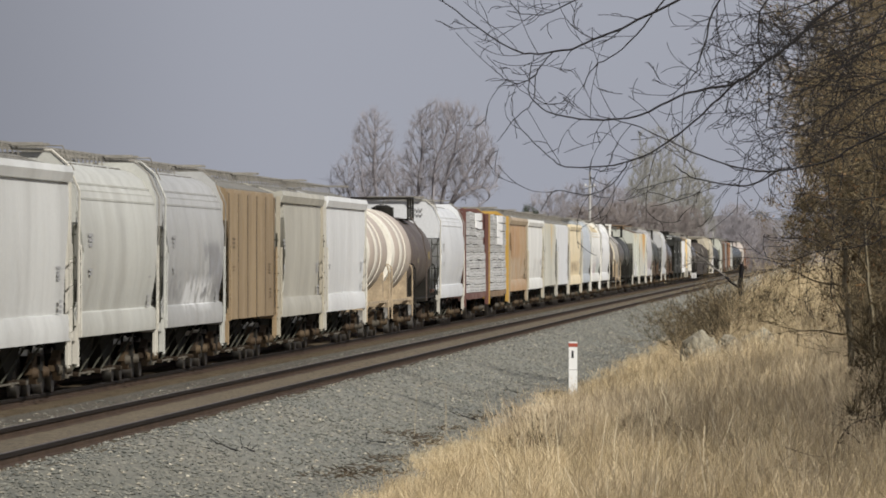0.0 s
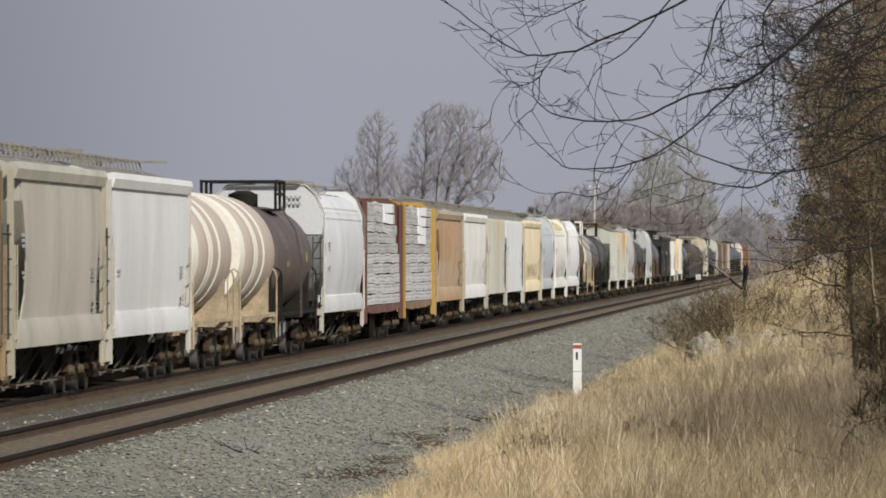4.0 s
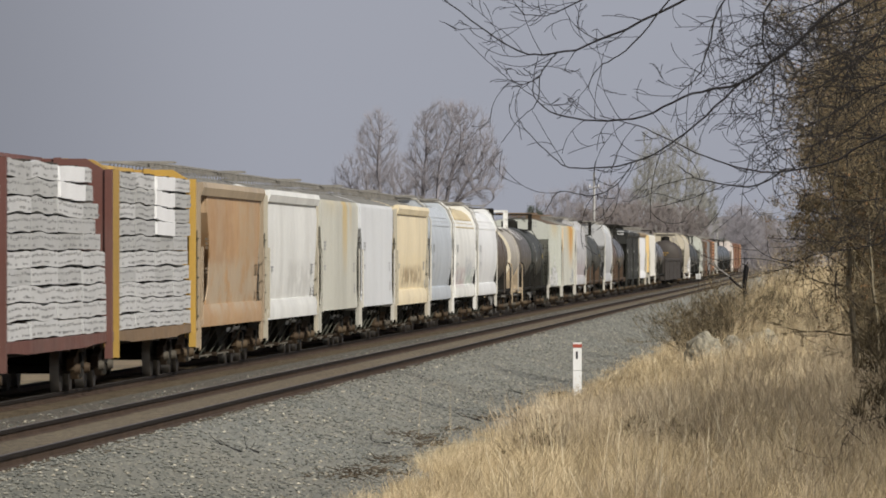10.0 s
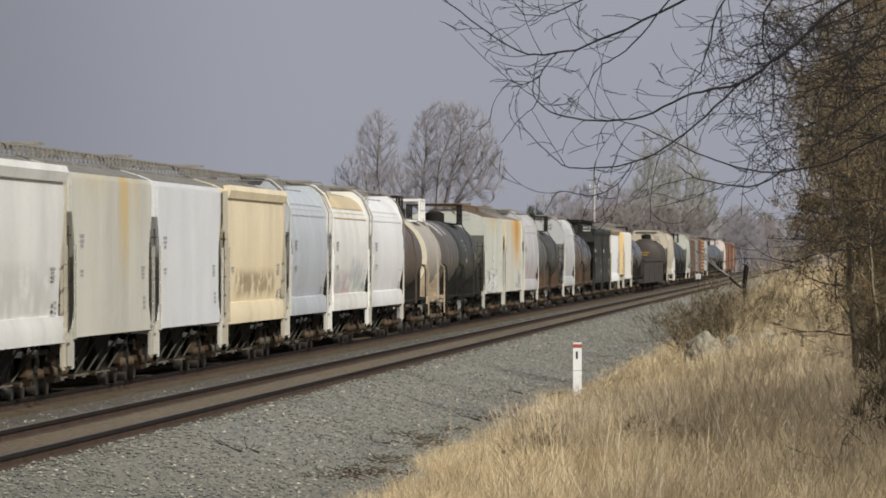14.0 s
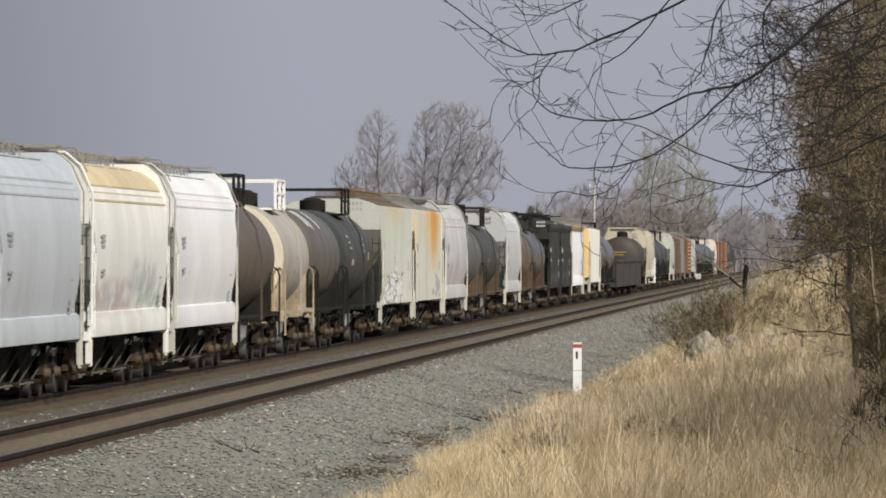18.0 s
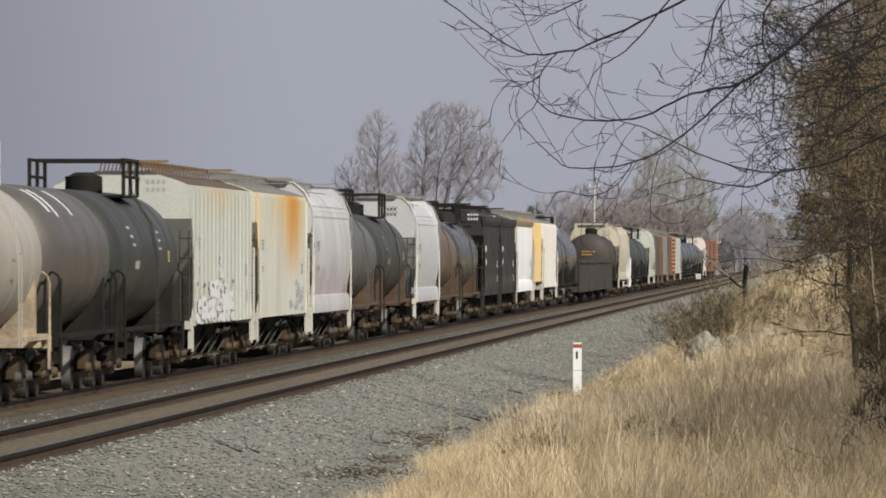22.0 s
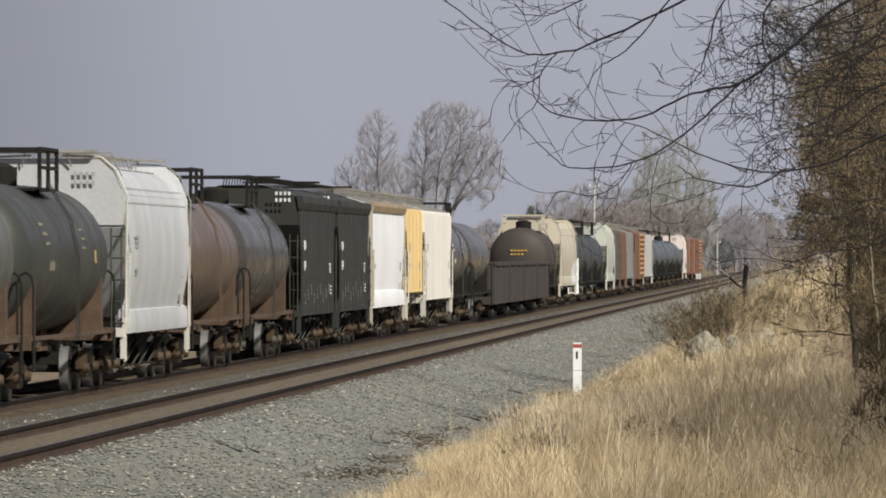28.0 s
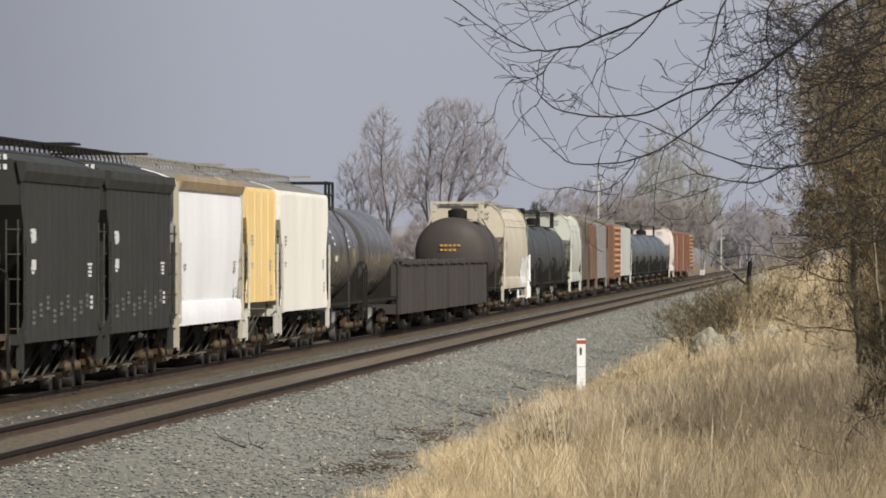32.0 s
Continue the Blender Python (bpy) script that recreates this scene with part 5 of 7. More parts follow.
PATCHWHITE = paint("off-white car paint under faded sprayed patches", (0.80, 0.795, 0.75), grime=0.32, seed=66, spray=(
    (-8.0, 7.5, 1.3, 3.1, (0.60, 0.60, 0.58), 0.6), (-8.0, 0.8, 1.35, 2.2, (0.40, 0.28, 0.29), 0.75), (-6.5, -1.0, 1.5, 2.1, (0.30, 0.31, 0.35), 0.5), (1.0, 7.2, 1.35, 2.15, (0.29, 0.37, 0.31), 0.75), (-0.5, 5.5, 1.7, 2.6, (0.34, 0.36, 0.39), 0.7)))
PATCHLILAC = paint("grey-lilac car paint under faded sprayed patches", (0.54, 0.535, 0.54), grime=0.4, seed=67, spray=(
    (-7.5, 7.5, 1.3, 2.3, (0.44, 0.36, 0.37), 0.7), (-1.5, 3.0, 1.45, 2.7, (0.30, 0.26, 0.28), 0.5), (-6.0, -2.5, 1.45, 2.4, (0.32, 0.28, 0.30), 0.6)))
PALEBLUE = paint("pale bluish white car paint", (0.72, 0.735, 0.745), grime=0.16, seed=13)
YELLOW = paint("faded yellow car paint", (0.85, 0.73, 0.50), grime=0.3, seed=14, spray=((-7.5, 7.5, 1.3, 2.7, (0.72, 0.60, 0.38), 0.6), (-6.5, 6.5, 1.5, 2.3, (0.28, 0.20, 0.11), 0.9)))
BLUEGREY = paint("light blue-grey car paint", (0.47, 0.505, 0.54), grime=0.25, seed=15)
OFFWHITE = paint("off-white car paint", (0.82, 0.815, 0.77), grime=0.26, seed=16)
RUSTY = paint("pale car paint with a broad rust run", (0.63, 0.625, 0.54), grime=0.2, streak=((1.5, 9.0, 4.4, 2.6, (0.60, 0.44, 0.19), 0.75), (3.2, 4.6, 4.4, 1.8, (0.58, 0.35, 0.09), 1.5), (3.4, 2.2, 4.4, 2.1, (0.54, 0.25, 0.05), 1.2), (-8.0, 0.9, 4.4, 1.0, (0.58, 0.36, 0.12), 0.6)), seed=17)
PALEGREY = paint("pale greenish grey car paint", (0.55, 0.565, 0.50), grime=0.2, streak=((-1.0, 6.0, 4.3, 3.3, (0.50, 0.36, 0.16), 0.6),), seed=45)
RUSTROOF = paint("rusty cream roof paint", (0.62, 0.53, 0.33), dirt=(0.40, 0.25, 0.10), grime=0.6, seed=53)
SOFTWHITE = paint("soft greenish white car paint", (0.64, 0.65, 0.635), grime=0.3, seed=54)
DIRTYCREAM = paint("dirty cream car paint", (0.55, 0.50, 0.39), grime=0.5, seed=51)
TANTRIM = paint("dusty tan car paint", (0.45, 0.35, 0.235), grime=0.4, seed=47)
MUDGREY = paint("dirty grey-brown tank paint", (0.075, 0.066, 0.058), dirt=(0.14, 0.12, 0.09), grime=0.5, rough=0.38, seed=48)
GREYTAN = paint("grey-tan tank paint", (0.42, 0.385, 0.33), grime=0.45, seed=49)
RUSTTANK = paint("rusty brown tank paint", (0.092, 0.066, 0.045), dirt=(0.09, 0.085, 0.075), grime=0.6, seed=50)
DUSTFRAME = plain("dusty tan frame", (0.60, 0.475, 0.32), 0.85, 0, 0.6, 1.6)
HOOP = plain("worn tan hoop", (0.28, 0.22, 0.14), 0.7)
BROWNTANK = paint("brown tank paint", (0.10, 0.062, 0.040), grime=0.5, rough=0.32, seed=18)
GREYTANK = paint("mid grey tank paint", (0.040, 0.039, 0.038), dirt=(0.11, 0.08, 0.05), grime=0.25, rough=0.2, seed=19)
SLATETANK = paint("dark slate tank paint", (0.034, 0.038, 0.040), dirt=(0.06, 0.06, 0.055), grime=0.35, rough=0.48, seed=57)
MUDBROWN = dull(paint("dull dark brown tank paint", (0.048, 0.040, 0.035), dirt=(0.07, 0.058, 0.045), grime=0.4, rough=0.6, seed=60), 0.3)
BLACKTANK = dull(paint("black tank paint", (0.036, 0.039, 0.034), dirt=(0.075, 0.07, 0.055), grime=0.35, rough=0.42, seed=20), 0.3)
BLACKCAR = dull(paint("black car paint", (0.027, 0.0275, 0.024), dirt=(0.045, 0.045, 0.036), grime=0.4, rough=0.6, seed=21), 0.3)
RUSTBROWN = paint("rust-brown car paint", (0.165, 0.082, 0.042), dirt=(0.09, 0.065, 0.045), grime=0.5, seed=22)
BOXRED = paint("faded red boxcar paint", (0.145, 0.060, 0.042), dirt=(0.22, 0.13, 0.06), grime=0.6, seed=68)
BOXOCHRE = paint("rusty ochre door paint", (0.38, 0.22, 0.09), dirt=(0.20, 0.09, 0.04), grime=0.6, seed=69)
PINKWHITE = paint("pinkish white car paint", (0.78, 0.69, 0.63), grime=0.25, seed=70)
SHEENTANK = paint("smooth slate-blue tank paint", (0.060, 0.070, 0.078), dirt=(0.09, 0.09, 0.085), grime=0.3, rough=0.3, seed=71)
# sunlight on the boxcar ribs is put into this brighter orange
RIBORANGE = paint("rusty orange paint brightened for sunlit ribs", (0.60, 0.29, 0.12), grime=0.3, seed=55)
DULLBROWN = paint("dull dark brown car paint", (0.095, 0.072, 0.052), grime=0.4, seed=56)
REDBROWN = paint("red-brown car paint", (0.14, 0.048, 0.037), grime=0.6, seed=23)
SUNYELLOW = paint("bright yellow car paint", (0.54, 0.33, 0.06), grime=0.7, seed=24)
GONDOLA = dull(paint("dull brown gondola paint", (0.050, 0.042, 0.036), dirt=(0.035, 0.03, 0.026), grime=0.4, rough=0.7, seed=25), 0.3)
PALEGREEN = paint("pale green-grey car paint", (0.52, 0.535, 0.465), grime=0.4, seed=26)
WRAP = paint("grey wrapped lumber", (0.47, 0.47, 0.465), dirt=(0.33, 0.32, 0.30), grime=0.55, rough=0.6, seed=27)
WRAPWHITE = paint("white wrapped lumber", (0.85, 0.85, 0.85), grime=0.1, rough=0.5, seed=28)
WRAPLIGHT = paint("light grey wrapped lumber", (0.57, 0.57, 0.565), dirt=(0.40, 0.39, 0.37), grime=0.45, rough=0.5, seed=61)
WRAPDULL = paint("dull grey wrapped lumber", (0.43, 0.43, 0.42), dirt=(0.28, 0.27, 0.25), grime=0.6, rough=0.6, seed=62)
WRAPINK = plain("dark print on wrapping", (0.22, 0.22, 0.215), 0.7)
BANDCREAM = paint("pale cream band paint", (0.86, 0.825, 0.72), grime=0.2, seed=40)
INK_GREYLIGHT = plain("dirty pale lettering", (0.36, 0.35, 0.32), 0.7)
PALE = paint("pale cream car paint", (0.92, 0.885, 0.79), grime=0.15, seed=42)
MIDGREY = dull(paint("grey-green tank paint", (0.10, 0.103, 0.096), grime=0.4, rough=0.4, seed=43), 0.3)
STRONGYELLOW = paint("strong yellow car paint", (0.92, 0.68, 0.29), dirt=(0.45, 0.24, 0.08), grime=0.45, seed=44)
HEADINK = plain("faded orange lettering", (0.50, 0.30, 0.06), 0.7)
SADDLE = plain("dusty brown frame", (0.115, 0.070, 0.040), 0.85, 0, 0.5, 2.0)
FADEBLUE = plain("faded blue-grey sprayed paint", (0.41, 0.43, 0.47), 0.6)
DARKSPRAY = plain("dark green-grey sprayed outlines", (0.16, 0.17, 0.15), 0.7)
SPRAYWHITE = plain("white sprayed paint", (0.80, 0.80, 0.79), 0.55)
TANKINK = plain("worn tan lettering", (0.22, 0.19, 0.13), 0.7)
DIMINK = plain("faded grey lettering", (0.13, 0.13, 0.12), 0.7)
SPACER = plain("raw spacer wood", (0.05, 0.042, 0.034), 0.9)

def bar_rows(x0, x1, y, top, rows):
    """Rows of short bars in place of lettering on the end of a car."""
    s = Shape()
    for r in range(rows):
        for k in range(4):
            a = x0 + (x1 - x0) * k / 4
            s.box(a, a + (x1 - x0) * 0.14, y, y + 0.005, top - 0.17 * r - 0.09, top - 0.17 * r)
    return s


hopper_car(119.5, 138.0, SOFTWHITE, "weathered white covered hopper with framed sides", "panel")
hopper_car(138.4, 155.7, GREYWHITE, "dull grey-white covered hopper with rounded sides", "curved")
hopper_car(156.3, 172.7, PATCHGREY, "grey covered hopper with dark patches on its rounded sides", "curved", trim=GREYWHITE)
hopper_car(173.0, 188.8, TAN, "tan covered hopper with upright ribs", "flat", ribs=6, sill=False, proud=0.012, rib_mat=TANSEAM, rib_wide=0.22, stencil=TANSEAM)
hopper_car(189.2, 206.0, GREYBEIGE, "beige-grey covered hopper with framed sides", "panel", trim=DIRTYCREAM, slot=1.6)
hopper_car(206.4, 225.0, WHITE, "white covered hopper with framed sides", "panel")
# the broad front band also paints the sunlit edge of the head in cream
tank_car(225.2, 237.8, TANKTAN, "tan tank car with cream bands and yellow frame", bands=((-0.98, -0.72), (-0.22, -0.04), (0.26, 0.34)), band=BANDCREAM, strap=HOOP, hoops=(0.36,), frame_mat=DUSTFRAME, dome=False, radius=1.45, middle=2.61)
tank_car(238.1, 251.1, TANKTAN, "tan tank car with cream bands and yellow frame", bands=((-0.98, -0.72), (-0.22, -0.04), (0.26, 0.34)), band=BANDCREAM, strap=HOOP, hoops=(0.36,), frame_mat=DUSTFRAME, dome=False, radius=1.45, middle=2.61)
tank_car(251.4, 265.4, TANKDARK, "sooty brown tank car with black railed platform", side_marks=TANKINK)
hopper_car(266.0, 284.2, COOLWHITE, "clean white covered hopper with rounded sides", "curved")
centerbeam_car(284.6, 304.0, REDBROWN, REDBROWN, "red centre-beam flat car loaded with wrapped lumber", (WRAP, WRAPWHITE, WRAP, WRAPLIGHT, WRAPDULL), SPACER, WRAPINK, {(2, 9), (2, 8)}, (0, 0, 0, 0.05, 0.05, 0.25, 0.45, 0.35, 0.55, 0.6))
centerbeam_car(304.4, 322.8, SUNYELLOW, DECK, "yellow centre-beam flat car loaded with wrapped lumber", (WRAP, WRAPWHITE, WRAP, WRAPLIGHT, WRAPDULL), SPACER, WRAPINK, {(2, 6), (2, 7), (2, 8), (2, 9)}, (0, 0, 0, 0.08, 0.16, 0.2, 0, 0.03, 0.0, 0.05))
hopper_car(323.3, 342.2, BROWN, "faded brown covered hopper with framed sides", "panel", trim=TANTRIM, roof=TANTRIM, slot=2.0, stencil=TANSEAM)
hopper_car(342.7, 361.4, SCUFFWHITE, "off-white covered hopper with framed and scuffed sides", "panel", trim=DIRTYCREAM)
hopper_car(361.8, 378.8, GREYRUST, "grey covered hopper with rust runs from the roof", "flat", trim=GREYBEIGE, sill=False)
hopper_car(379.1, 396.0, PALEBLUE, "pale bluish white smooth-sided covered hopper", "flat", sill=False)
hopper_car(396.6, 415.4, YELLOW, "faded yellow covered hopper with framed sides and rusty smudges", "panel", trim=DIRTYCREAM)
hopper_car(416.0, 431.2, BLUEGREY, "light blue-grey covered hopper with rounded sides", "curved")
hopper_car(432.0, 449.1, PATCHWHITE, "off-white covered hopper with rusty roof and faded paint patches", "curved", trim=OFFWHITE, roof=RUSTROOF)
hopper_car(449.6, 467.0, WHITE_CLEAN, "clean white covered hopper with rounded sides and dark stencils", "curved")
tank_car(467.3, 481.6, RUSTTANK, "sooty brown tank car", bands=(), frame_mat=MAT_STEEL_DARK)
# the cream band paints the highlight arc at the front of the tank
tank_car(482.0, 493.8, GREYTAN, "grey-tan tank car with a painted cream highlight in front and a cream frame", bands=((-0.97, -0.88),), band=CREAM, frame_mat=DUSTFRAME, rail=OFFWHITE)
c = tank_car(494.2, 506.2, MUDGREY, "dirty grey-brown tank car with white streaks near its top", bands=(), dome=False)
for y, w, low_angle in ((-3.6, 0.28, 38), (-2.6, 0.22, 34), (0.2, 0.2, 36)):
    paint_arc(c, y, w, low_angle, 66, MAT_STENCIL_WHITE)
tank_car(506.5, 521.2, BLACKTANK, "black tank car with black railed platform", side_marks=INK_GREYLIGHT)
c = hopper_car(521.6, 539.4, PALEGREY, "pale ribbed covered hopper with white painted scrawl", "flat", ribs=16, sill=False, board=DECK, proud=0.02)
for k, ob in enumerate((scrawl(c, -7.2, 2.4, 1.15, 1.70, SPRAYWHITE, 62, 10, False, 0.32), scrawl(c, -3.8, 0.8, 1.6, 2.0, SPRAYWHITE, 22, 12, False, 0.24), scrawl(c, -1.6, -0.4, 2.0, 2.55, SPRAYWHITE, 8, 17, False, 0.22),
                        scrawl(c, -7.4, 2.6, 1.15, 2.0, DARKSPRAY, 26, 11, False, 0.10))):
    ob.location.x = 0.018 if k < 3 else 0.024
c = hopper_car(539.9, 558.0, RUSTY, "pale covered hopper with a broad rust run", "flat", ribs=2, sill=False)
scrawl(c, 2.5, 7.0, 1.2, 2.0, FADEBLUE, 14, 15, False, 0.3)
hopper_car(558.6, 575.2, PATCHLILAC, "grey-white covered hopper with rounded sides and faded patches", "curved")
tank_car(575.8, 590.6, MIDGREY, "mid grey tank car with railed platform", frame_mat=SADDLE)
tank_car(591.0, 607.2, BLACKTANK, "dark grey tank car with railed platform", frame_mat=SADDLE, side_marks=TANKINK)
hopper_car(607.6, 622.9, GREYEDWHITE, "white covered hopper with rounded sides", "curved")
tank_car(623.3, 639.0, BROWNTANK, "brown tank car with dusty saddles", frame_mat=SADDLE)
tank_car(639.4, 655.2, GREYTANK, "grey tank car with railed platform", frame_mat=SADDLE)
c = hopper_car(655.6, 670.2, BLACKCAR, "black ribbed hopper car with white stencils", "flat", ribs=12, sill=False, stencil=MAT_STENCIL_WHITE, trim=BLACKCAR, low=0.95, proud=0.008, board=MAT_STEEL_DARK, eave=True)
for q, wide, tall in ((2.90, 0.7, 0.16), (2.42, 0.7, 0.18)):
    marks(c, 1.512, -4.9, q, (1,), MAT_STENCIL_WHITE, wide, tall)
for q in range(9):
    marks(c, 1.512, -4.9 + 1.15 * q, 1.55 + 0.12 * (q % 3), (1, 0.7, 1), DIMINK, 0.5, 0.06)
part("end_mark", bar_rows(0.90, 1.34, -7.13, 4.20, 2), MAT_STENCIL_WHITE, c, "white bars of lettering")
c = hopper_car(670.6, 685.2, BLACKCAR, "black ribbed hopper car with white stencils", "flat", ribs=12, sill=False, stencil=MAT_STENCIL_WHITE, trim=BLACKCAR, low=0.95, proud=0.008, board=MAT_STEEL_DARK, eave=True)
for q, wide, tall in ((2.90, 0.7, 0.16), (2.42, 0.7, 0.18)):
    marks(c, 1.512, -4.9, q, (1,), MAT_STENCIL_WHITE, wide, tall)
for q in range(9):
    marks(c, 1.512, -4.9 + 1.15 * q, 1.55 + 0.12 * (q % 3), (1, 0.7, 1), DIMINK, 0.5, 0.06)
part("end_mark", bar_rows(0.90, 1.34, -7.13, 4.20, 2), MAT_STENCIL_WHITE, c, "white bars of lettering")
hopper_car(685.8, 703.6, BRIGHTWHITE, "white covered hopper with cream frame and rusty roof edge", "panel", trim=DIRTYCREAM, roof=TAN)
hopper_car(704.1, 714.4, STRONGYELLOW, "short faded yellow covered hopper with rust stains", "flat", ribs=5, sill=False, bays=2, proud=0.012, low=1.32)
hopper_car(714.8, 733.2, PALE, "pale cream smooth-sided covered hopper", "flat", sill=False)
tank_car(733.6, 749.0, GREYTANK, "dark grey tank car with a white placard", side_marks=MAT_STENCIL_WHITE)
tank_car(749.4, 766.0, GREYTANK, "dark grey tank car behind a similar one", dome=False)
for k in range(4):
    gondola(766.4 + 14.6 * k, 780.6 + 14.6 * k, GONDOLA, "dull brown open gondola with a dented top edge")
tank_car(825.0, 837.6, MUDBROWN, "dark brown tank car with yellow lettering on its head", head_marks=HEADINK, rail=DIRTYCREAM, radius=1.42)
c = hopper_car(838.0, 861.4, STREAKCREAM, "streaked cream covered hopper with a white painted lower corner", "curved", trim=DIRTYCREAM)
flare = [(1.512, 1.04), (1.542, 1.22), (1.492, 1.50), (1.50, 1.72), (1.56, 2.05)]
part("white_patch", Shape().prism(flare + [(q - 0.02, z) for q, z in reversed(flare)], 5.8, 11.0), SPRAYWHITE, c, "fresh white painted patch")
scrawl(c, 6.0, 11.0, 1.45, 2.2, SPRAYWHITE, 60, 16, True, 0.5)
for k in range(3):
    c = tank_car(861.9 + 17.2 * k, 878.6 + 17.2 * k, SLATETANK, "dark grey tank car with white end rails" if k == 0 else "dark grey tank car in a row")
    if k == 0:
        rails = Shape()
        for q in (0.72, 1.08, 1.45):
            rails.rod((q, -7.98, 0.5), (q, -7.98, 2.3), 0.05, 6)
        for q in range(6):
            rails.rod((0.72, -7.98, 0.6 + 0.33 * q), (1.45, -7.98, 0.6 + 0.33 * q), 0.045, 6)
        for q in range(4):
            rails.rod((1.5, -7.9 + 0.75 * q, 0.55), (1.5, -7.9 + 0.75 * q, 1.4 - 0.12 * q), 0.05, 6)
        rails.rod((1.5, -7.98, 1.35), (1.5, -5.5, 1.25), 0.06, 6).rod((1.5, -7.98, 0.95), (1.5, -5.5, 0.95), 0.05, 6)
        rails.rod((1.5, -6.4, 1.3), (1.5, -6.2, 2.3), 0.045, 6).rod((1.5, -6.2, 2.3), (1.5, -5.8, 2.4), 0.045, 6).rod((1.5, -5.8, 2.4), (1.5, -5.5, 1.25), 0.045, 6)
        part("step_plate", Shape().slab([(-8.0, 1.3), (-5.9, 1.2), (-5.7, 1.5), (-6.3, 1.62), (-6.8, 1.85), (-7.4, 1.78), (-8.0, 1.55)], 1.46, 1.5), SPRAYWHITE, c, "white painted side plate")
        part("end_rail", rails, SPRAYWHITE, c, "white painted end rails")
hopper_car(914.0, 930.0, PALEGREEN, "pale green-grey covered hopper with rounded sides", "curved")
hopper_car(930.5, 942.2, DULLBROWN, "dull brown short hopper car with ribs", "flat", ribs=6, sill=False)
hopper_car(942.7, 955.2, RUSTBROWN, "rusty brown short hopper car", "flat", ribs=6, sill=False)
hopper_car(955.7, 974.0, GREYDIRTY, "grey smooth-sided covered hopper", "flat", sill=False)
box_car(974.5, 1000.0, RUSTBROWN, "rusty orange boxcar with end ladders and corrugated side", None, None, RIBORANGE)
hopper_car(1000.5, 1025.0, GREYWHITE, "dull grey-white covered hopper with flat sides", "flat", sill=False)
for k in range(6):
    tank_car(1025.5 + 18.15 * k, 1043.2 + 18.15 * k, SHEENTANK, "slate-blue tank car far down the train", dome=k % 2 == 0)
hopper_car(1135.0, 1150.0, PINKWHITE, "pinkish white covered hopper near the train's end", "curved")
box_car(1150.5, 1174.0, BOXRED, "faded red boxcar near the train's end", BOXOCHRE)
box_car(1174.5, 1199.0, BOXRED, "faded red boxcar with an ochre door near the train's end", BOXOCHRE)
box_car(1199.5, 1226.0, RUSTBROWN, "rusty orange boxcar with corrugated side at the train's end", None, None, RIBORANGE)


# ---- beside the track ----
def marker_post():
    x, y = -6.15, 179.0
    p = thing("marker_post", "white painted marker post with a red top beside the track", "post")
    p.location = (x, y, -0.85)
    part("shaft", Shape().box(-0.10, 0.10, -0.04, 0.04, 0.0, 1.24), MAT_POST, p)
    part("red_band", Shape().box(-0.106, 0.106, -0.046, 0.046, 1.25, 1.33), MAT_RED, p, "faded red cap band")
    part("cap", Shape().box(-0.10, 0.10, -0.04, 0.04, 1.33, 1.37), MAT_POST, p)
    part("numeral", Shape().box(-0.035, 0.015, -0.046, -0.042, 0.98, 1.16), MAT_BLACK, p, "black stencilled mark")
    part("seam", Shape().box(-0.104, 0.104, -0.044, 0.044, 0.70, 0.715), MAT_WOODPOLE, p)


marker_post()


def utility_pole(x, y, height, label):
    p = thing("utility_pole", label, "utility pole", "utility poles")
    p.location = (x, y, -0.95)
    part("pole", Shape().rod((0, 0, 0), (0, 0, height), 0.14, 10, 0.10), MAT_WOODPOLE, p, smooth=40)
    part("crossarm", Shape().box(-0.45, 0.45, -0.05, 0.05, height - 1.4, height - 1.28), MAT_WOODPOLE, p)
    for k in (-0.4, 0.4):
        part("insulator", Shape().rod((k, 0, height - 1.28), (k, 0, height - 1.1), 0.06, 8), MAT_POST, p, smooth=40)


utility_pole(-22.7, 706, 11.2, "weathered utility pole behind the railway")
utility_pole(-16.5, 1030, 6.6, "far weathered pole beside the railway")


def white_box():
    p = thing("signal_box", "small white equipment box on a short post", "signal box")
    x, y = -6.4, 346.0
    p.location = (x, y, ground_height(x, y) - 0.02)
    part("post", Shape().box(-0.015, 0.015, -0.015, 0.015, 0, 2.3), MAT_BARK, p)
    part("case", Shape().box(-0.11, 0.11, -0.1, 0.1, 2.31, 2.52), MAT_BOXWHITE, p)
    part("door", Shape().box(-0.03, 0.06, -0.112, -0.1, 2.35, 2.47), MAT_WOODPOLE, p, "grey door plate")
    part("lid", Shape().box(-0.12, 0.12, -0.11, 0.11, 2.52, 2.545), MAT_BOXWHITE, p)


white_box()


def whip(t, p, angle, length, r, g, more):
    """A thin twig that curves one way along its length and forks near its tip."""
    bend = g.uniform(-1.5, 1.5)
    steps = 8
    here = Vector(p)
    for k in range(steps):
        angle += bend / steps + g.gauss(0, 0.05)
        there = here + Vector((math.cos(angle), g.gauss(0, 0.15), math.sin(angle))) * (length / steps)
        t.segment(here, there, max(0.0028, r * (1 - 0.8 * k / steps)), max(0.0028, r * (1 - 0.8 * (k + 1) / steps)))
        here = there
        if more and k in (2, 4, 6) and g.random() < 0.6:
            whip(t, here, angle + g.choice((-1, 1)) * g.uniform(0.3, 0.8), length * g.uniform(0.3, 0.6), r * 0.6, g, more - 1)


